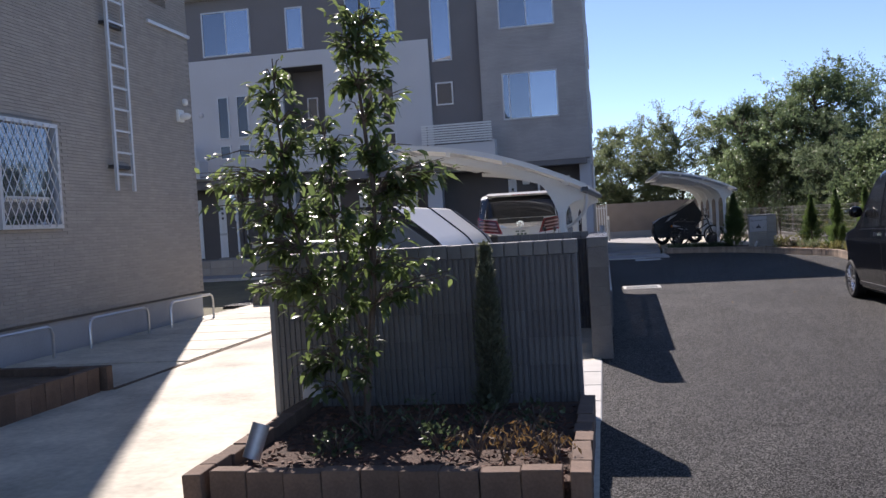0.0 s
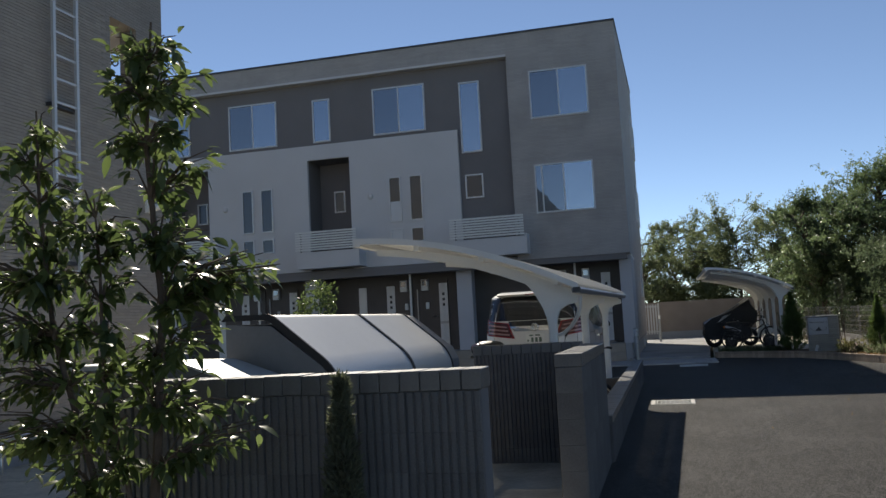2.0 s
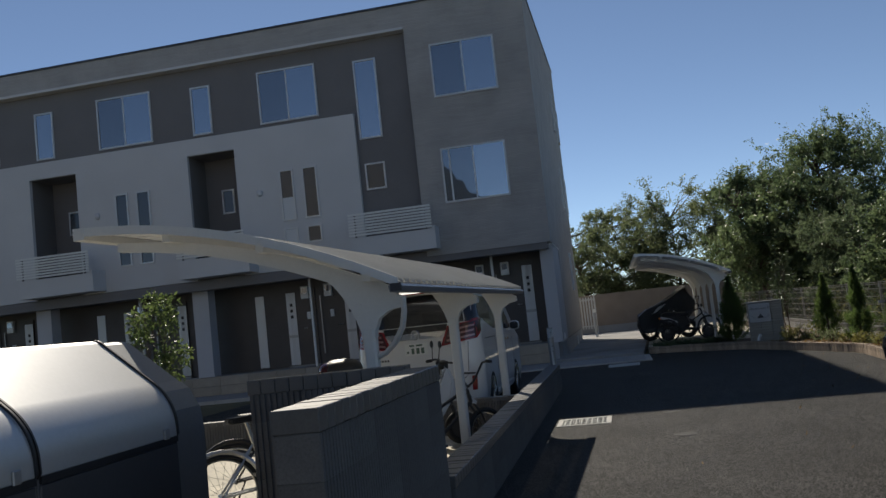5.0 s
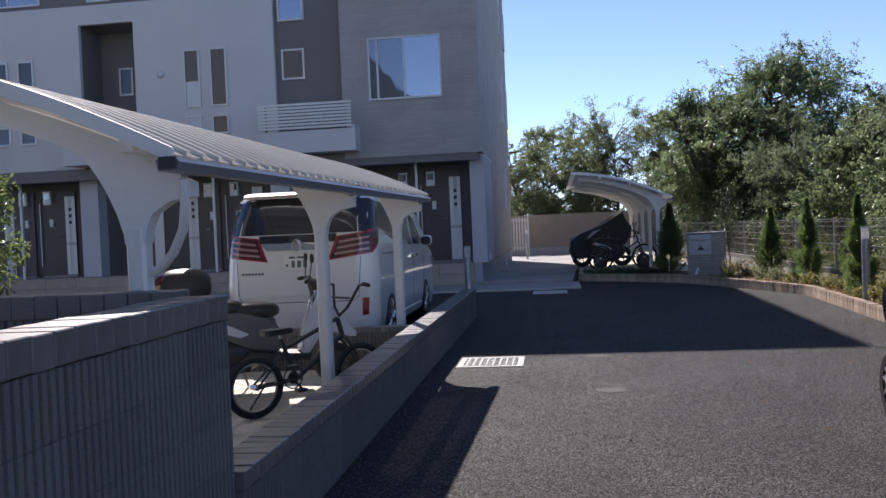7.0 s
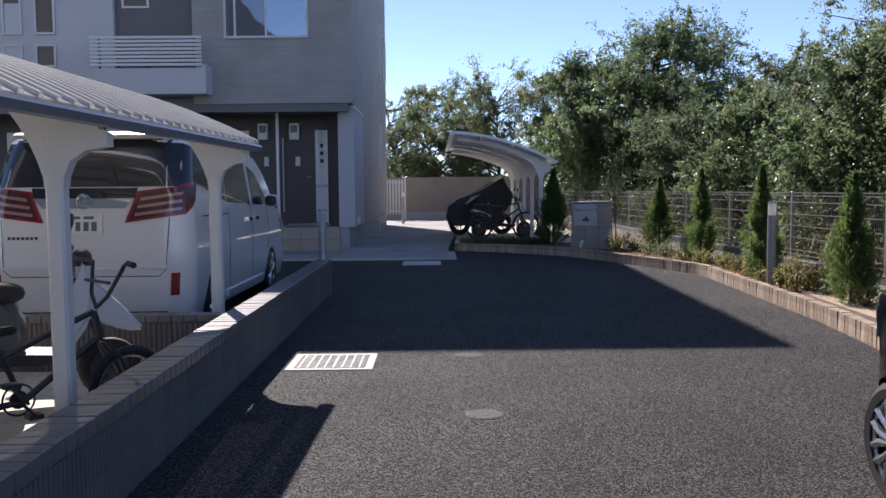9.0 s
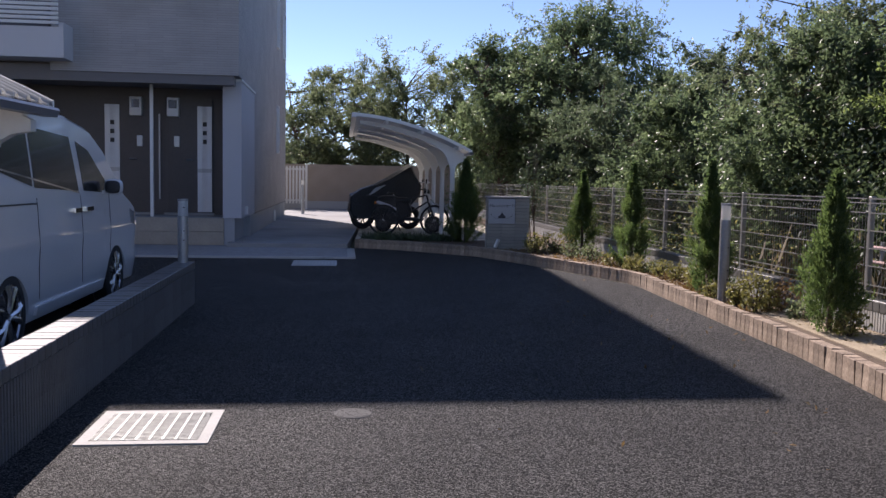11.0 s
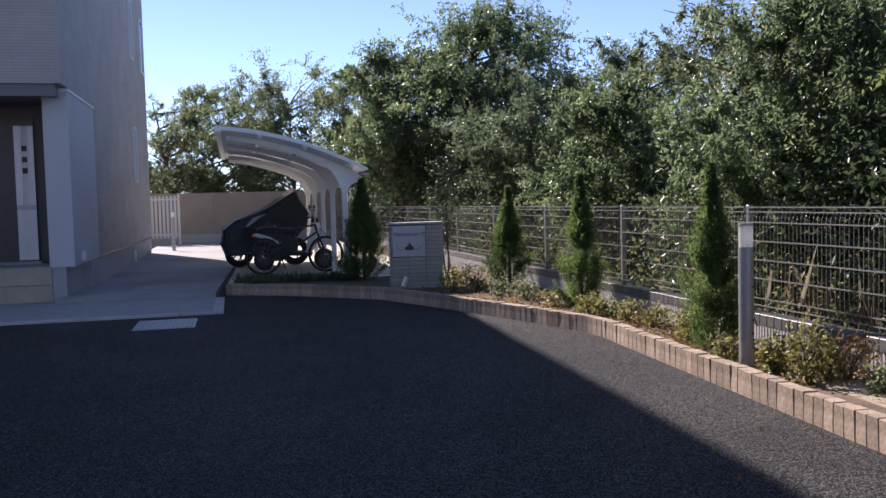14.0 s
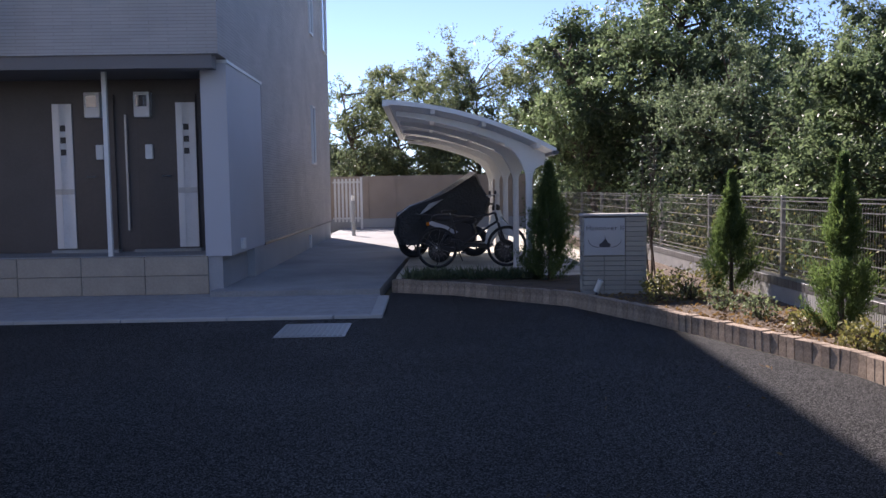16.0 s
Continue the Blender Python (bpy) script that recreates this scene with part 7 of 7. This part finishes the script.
def covered_motorcycle(at, ang):
    """A motorcycle under a dark cloth cover, wheels showing below."""
    t = thing("motorcycle", "motorcycle under a dark cloth cover at the canopy", "motorcycle")
    prof_c = [(0.07, 0.27), (0.0, 0.5), (0.02, 0.86), (0.25, 1.0), (0.7, 1.15), (1.05, 1.34), (1.5, 1.64), (1.57, 1.63), (1.68, 1.42), (1.84, 1.15), (1.8, 0.85), (1.55, 0.6), (1.2, 0.42), (0.7, 0.34), (0.3, 0.26)]
    bm = bmesh.new()
    rows = []
    for j, y in enumerate((-0.36, -0.33, -0.22, -0.08, 0.08, 0.22, 0.33, 0.36)):
        k = (0.72, 0.9, 0.98, 1.0, 1.0, 0.98, 0.9, 0.72)[j]
        rows.append([bm.verts.new((0.86 + (x - 0.86) * (0.7 + 0.3 * k) + 0.03 * math.sin(9 * z + 5 * y), y * (0.75 + 0.25 * math.sin(min(1.0, x / 0.9) * 1.57)), 0.3 + (z - 0.3) * (0.62 + 0.38 * k if z > 0.3 else 1.0) + (0.028 * math.sin(13 * x + 7 * y) + 0.014 * math.sin(31 * x - 17 * y)) * (z > 0.5))) for x, z in prof_c])
    n = len(prof_c)
    for a, b in zip(rows, rows[1:]):
        for i in range(n):
            bm.faces.new((a[i], a[(i + 1) % n], b[(i + 1) % n], b[i]))
    bm.faces.new(rows[0][::-1])
    bm.faces.new(rows[-1])
    bmesh.ops.subdivide_edges(bm, edges=list(bm.edges), cuts=1, use_grid_fill=True, smooth=0.25)
    bmesh.ops.recalc_face_normals(bm, faces=list(bm.faces))
    shell = BVHTree.FromBMesh(bm)
    part("cover", bm, "cover", t, "dark creased cloth cover")
    # two pale decals paint the sunlit sheen onto the black cloth
    decal("sheen_patch", shell, [(0.46, 0, 0.84), (0.62, 0, 0.92), (0.93, 0, 1.14), (0.66, 0, 1.06)], (0, 1, 0), "coversheen", t, 0.008, 12, 4, "sunlit sheen painted pale on the cover")
    decal("sheen_edge", shell, [(0.05, -0.2, 0), (0.05, -0.13, 0), (0.68, -0.12, 0), (0.68, -0.2, 0)], (0, 0, -1), "coversheen", t, 0.006, 4, 14, "sunlit edge painted pale along the cover")
    for x in (0.36, 1.55):
        w = new("wheel")
        w.parent = t
        w.location = (x, 0, 0.3)
        bm = bmesh.new()
        ring(bm, (0, 0, 0), 0.24, 0.06, "y", 32, 10)
        part("tyre", bm, "rubber", w, smooth=True)
        bm = bmesh.new()
        ring(bm, (0, 0, 0), 0.17, 0.02, "y", 28, 6)
        for k in range(5):
            a = k * 1.2566
            tube(bm, [(0, 0, 0), (0.17 * math.cos(a), 0, 0.17 * math.sin(a))], 0.016, 6)
        part("rim", bm, "darkmetal", w, smooth=True)
    bm = bmesh.new()
    for s in (1, -1):
        tube(bm, [(1.55, s * 0.09, 0.3), (1.42, s * 0.08, 0.8)], 0.025, 8)
    part("fork", bm, "steel", t, smooth=True)
    bm = bmesh.new()
    lump(bm, (0.95, 0, 0.38), (0.26, 0.16, 0.16))
    part("engine", bm, "darkmetal", t, smooth=True)
    bm = bmesh.new()
    tube(bm, [(0.7, -0.12, 0.06), (0.75, -0.2, 0.01)], 0.012, 6)
    part("side_stand", bm, "darkmetal", t)
    t.matrix_world = pose(*at, 0, 0, ang)
    return t


covered_motorcycle((0.46, 28.0, 0.12), 3)

# ---- name stone ----
ms = thing("name_stone", "pale tiled name stone with an engraved sign plate", "sign")
boxpart("stone_core", ms, "mortar", 0.02, 0.76, 0.03, 0.28, 0.0, 0.97)
bm = bmesh.new()
box(bm, -0.126, 0.126, -0.014, 0.014, 0.003, 0.057, bevel=0.003)
tile_me = mesh_of("tile", bm, mat("tile_cream", (0.36, 0.335, 0.285), 0.7, var=0.12, scale=8, grain=50, bump=0.2, dist=0.002, rnd=0.1))
bm = bmesh.new()
box(bm, -0.014, 0.014, -0.125, 0.125, 0.003, 0.057, bevel=0.003)
tile_side = mesh_of("tile", bm, bpy.data.materials["tile_cream"])
for r in range(16):
    z = 0.0 + r * 0.06
    for i in range(3):
        if i < 2 and 0.48 < z < 0.92:
            continue
        piece("tile", tile_me, ms, pose(0.136 + i * 0.257, 0.017, z))
    piece("tile", tile_side, ms, pose(0.774, 0.155, z))
    piece("tile", tile_side, ms, pose(0.006, 0.155, z))
boxpart("stone_cap", ms, "curb", -0.02, 0.8, -0.01, 0.3, 0.971, 1.0, bevel=0.006)
boxpart("sign_plate", ms, "signplate", 0.02, 0.515, -0.008, 0.028, 0.49, 0.95, bevel=0.004)
pen = 0.04
for ch, adv in (("H", 0.062), ("a", 0.048), ("n", 0.048), ("n", 0.048), ("o", 0.05), ("v", 0.044), ("e", 0.048), ("r", 0.038), (" ", 0.03), ("I", 0.026), ("I", 0.026)):
    if ch != " ":
        fc = bpy.data.curves.new("letter", "FONT")
        fc.body, fc.size, fc.extrude = ch, 0.085, 0.002
        fo = new("letter", fc)
        dg = bpy.context.evaluated_depsgraph_get()
        tm = bpy.data.meshes.new_from_object(fo.evaluated_get(dg))
        bpy.data.objects.remove(fo)
        tm.materials.clear()
        tm.materials.append(M["ink"])
        piece("letter", tm, ms, pose(pen, -0.011, 0.8, 90, 0, 0))
    pen += adv
bm = bmesh.new()
prism(bm, [(0.205, 0.59), (0.335, 0.59), (0.34, 0.63), (0.31, 0.645), (0.292, 0.675), (0.28, 0.69), (0.274, 0.735), (0.268, 0.69), (0.255, 0.675), (0.235, 0.645), (0.2, 0.63)], -0.013, -0.0085, "y")
part("emblem", bm, "ink", ms)
for s in (1, -1):
    bm = bmesh.new()
    tube(bm, [(0.27 + s * 0.08, -0.011, 0.59), (0.27 + s * 0.14, -0.011, 0.6), (0.27 + s * 0.19, -0.011, 0.64), (0.27 + s * 0.2, -0.011, 0.68)], 0.003, 4)
    part("flourish", bm, "ink", ms)
ms.matrix_world = pose(3.0, 21.72, 0.12, 0, 0, -4)
sp = thing("spotlight", "small white garden spotlight at the name stone", "lamp", "garden spotlights")
bm = bmesh.new()
tube(bm, [(3.14, 21.6, 0.18), (3.19, 21.56, 0.32)], 0.035, 10)
part("lamp_head", bm, "white", sp, smooth=True)
bm = bmesh.new()
tube(bm, [(3.14, 21.6, 0.1), (3.145, 21.6, 0.2)], 0.012, 8)
part("spike", bm, "darkmetal", sp)
sp = thing("spotlight", "silver garden spotlight in the front planter", "lamp", "garden spotlights")
bm = bmesh.new()
tube(bm, [(-3.32, -1.42, 0.16), (-3.27, -1.36, 0.34)], 0.05, 14)
part("lamp_head", bm, "galv", sp, smooth=True)
bm = bmesh.new()
tube(bm, [(-3.33, -1.43, 0.05), (-3.32, -1.42, 0.18)], 0.014, 8)
part("spike", bm, "darkmetal", sp)
so = thing("socket_box", "small grey outdoor socket on the block wall", "socket")
boxpart("box", so, "found", -3.54, -3.4, 0.04, 0.1, 0.16, 0.3, bevel=0.01)


def bollard(at, h, label):
    t = thing("bollard_light", label, "lamp", "bollard lights", at=at)
    bm = bmesh.new()
    tube(bm, [(0, 0, -0.02), (0, 0, h - 0.18)], 0.055, 18)
    part("post", bm, "galv", t, smooth=True)
    bm = bmesh.new()
    tube(bm, [(0, 0, h - 0.18), (0, 0, h - 0.02)], 0.052, 18)
    part("diffuser", bm, "lampwhite", t, "frosted white diffuser", smooth=True)
    bm = bmesh.new()
    disc(bm, (0, 0, h - 0.01), 0.056, 0.02, "z", 18)
    part("cap", bm, "galv", t)
    for z in (0.25, 0.35, 0.6):
        bm = bmesh.new()
        disc(bm, (0.02, -0.055, z), 0.008, 0.01, "y", 8)
        part("screw", bm, "darkmetal", t)
    return t


bollard((4.46, 14.78, 0.13), 1.075, "grey bollard light with a frosted head in the bed")
bollard((-1.37, 15.36, 0.455), 0.69, "pale bollard light on the end of the low wall")
bollard((-1.1, 37.0, 0.12), 1.2, "white bollard post in the far passage")
# slatted gate in the far passage
sg = thing("slat_gate", "white slatted gate at the back of the flats", "gate")
for i in range(7):
    boxpart("slat", sg, "white", -2.1 + i * 0.13, -2.03 + i * 0.13, 41.2, 41.24, 0.35, 1.85)
for z in (0.45, 1.7):
    boxpart("gate_rail", sg, "white", -2.15, -1.2, 41.245, 41.28, z, z + 0.06)
boxpart("gate_post", sg, "white", -1.2, -1.12, 41.2, 41.28, 0.1, 1.9)

# ---- drain hose of the canopy ----
bm = bmesh.new()
tube(bm, [(-1.52, 5.08, 1.67), (-1.525, 5.1, 1.57), (-1.56, 5.15, 1.46), (-1.64, 5.22, 1.36), (-1.73, 5.28, 1.29), (-1.79, 5.31, 1.27)], 0.021, 8)
solo("downpipe", bm, "carport", "pale downpipe from the canopy gutter", "pipe", smooth=True)

# ---- litter on the asphalt ----
rg = random.Random(3)
pts = [(rg.uniform(2.2, 4.0), rg.uniform(9.5, 18)) for _ in range(60)] + [(rg.uniform(-1.0, 3), rg.uniform(5, 12)) for _ in range(12)]
pl_ = [(x, y, 0.004) for x, y in pts if x < float(np.interp(y, [p[1] for p in EDGE], [p[0] for p in EDGE])) - 0.1]
fl = new("fallen_leaves", leaves_mesh("fallen_leaves", pl_, 0.045, "leafdry", np.random.default_rng(4), -0.0, 2.4))
tagged(fl, "scattered dry fallen leaves on the asphalt", "leaf", kind="stuff")

pp = [(rg.uniform(0.5, 3.8), rg.uniform(9.5, 18), 0.006) for _ in range(22)]
sc = new("pale_leaves", leaves_mesh("pale_leaves", pp, 0.05, "straw", np.random.default_rng(14), 0.0, 2.2))
tagged(sc, "a few pale dry leaves on the asphalt", "leaf", kind="stuff")
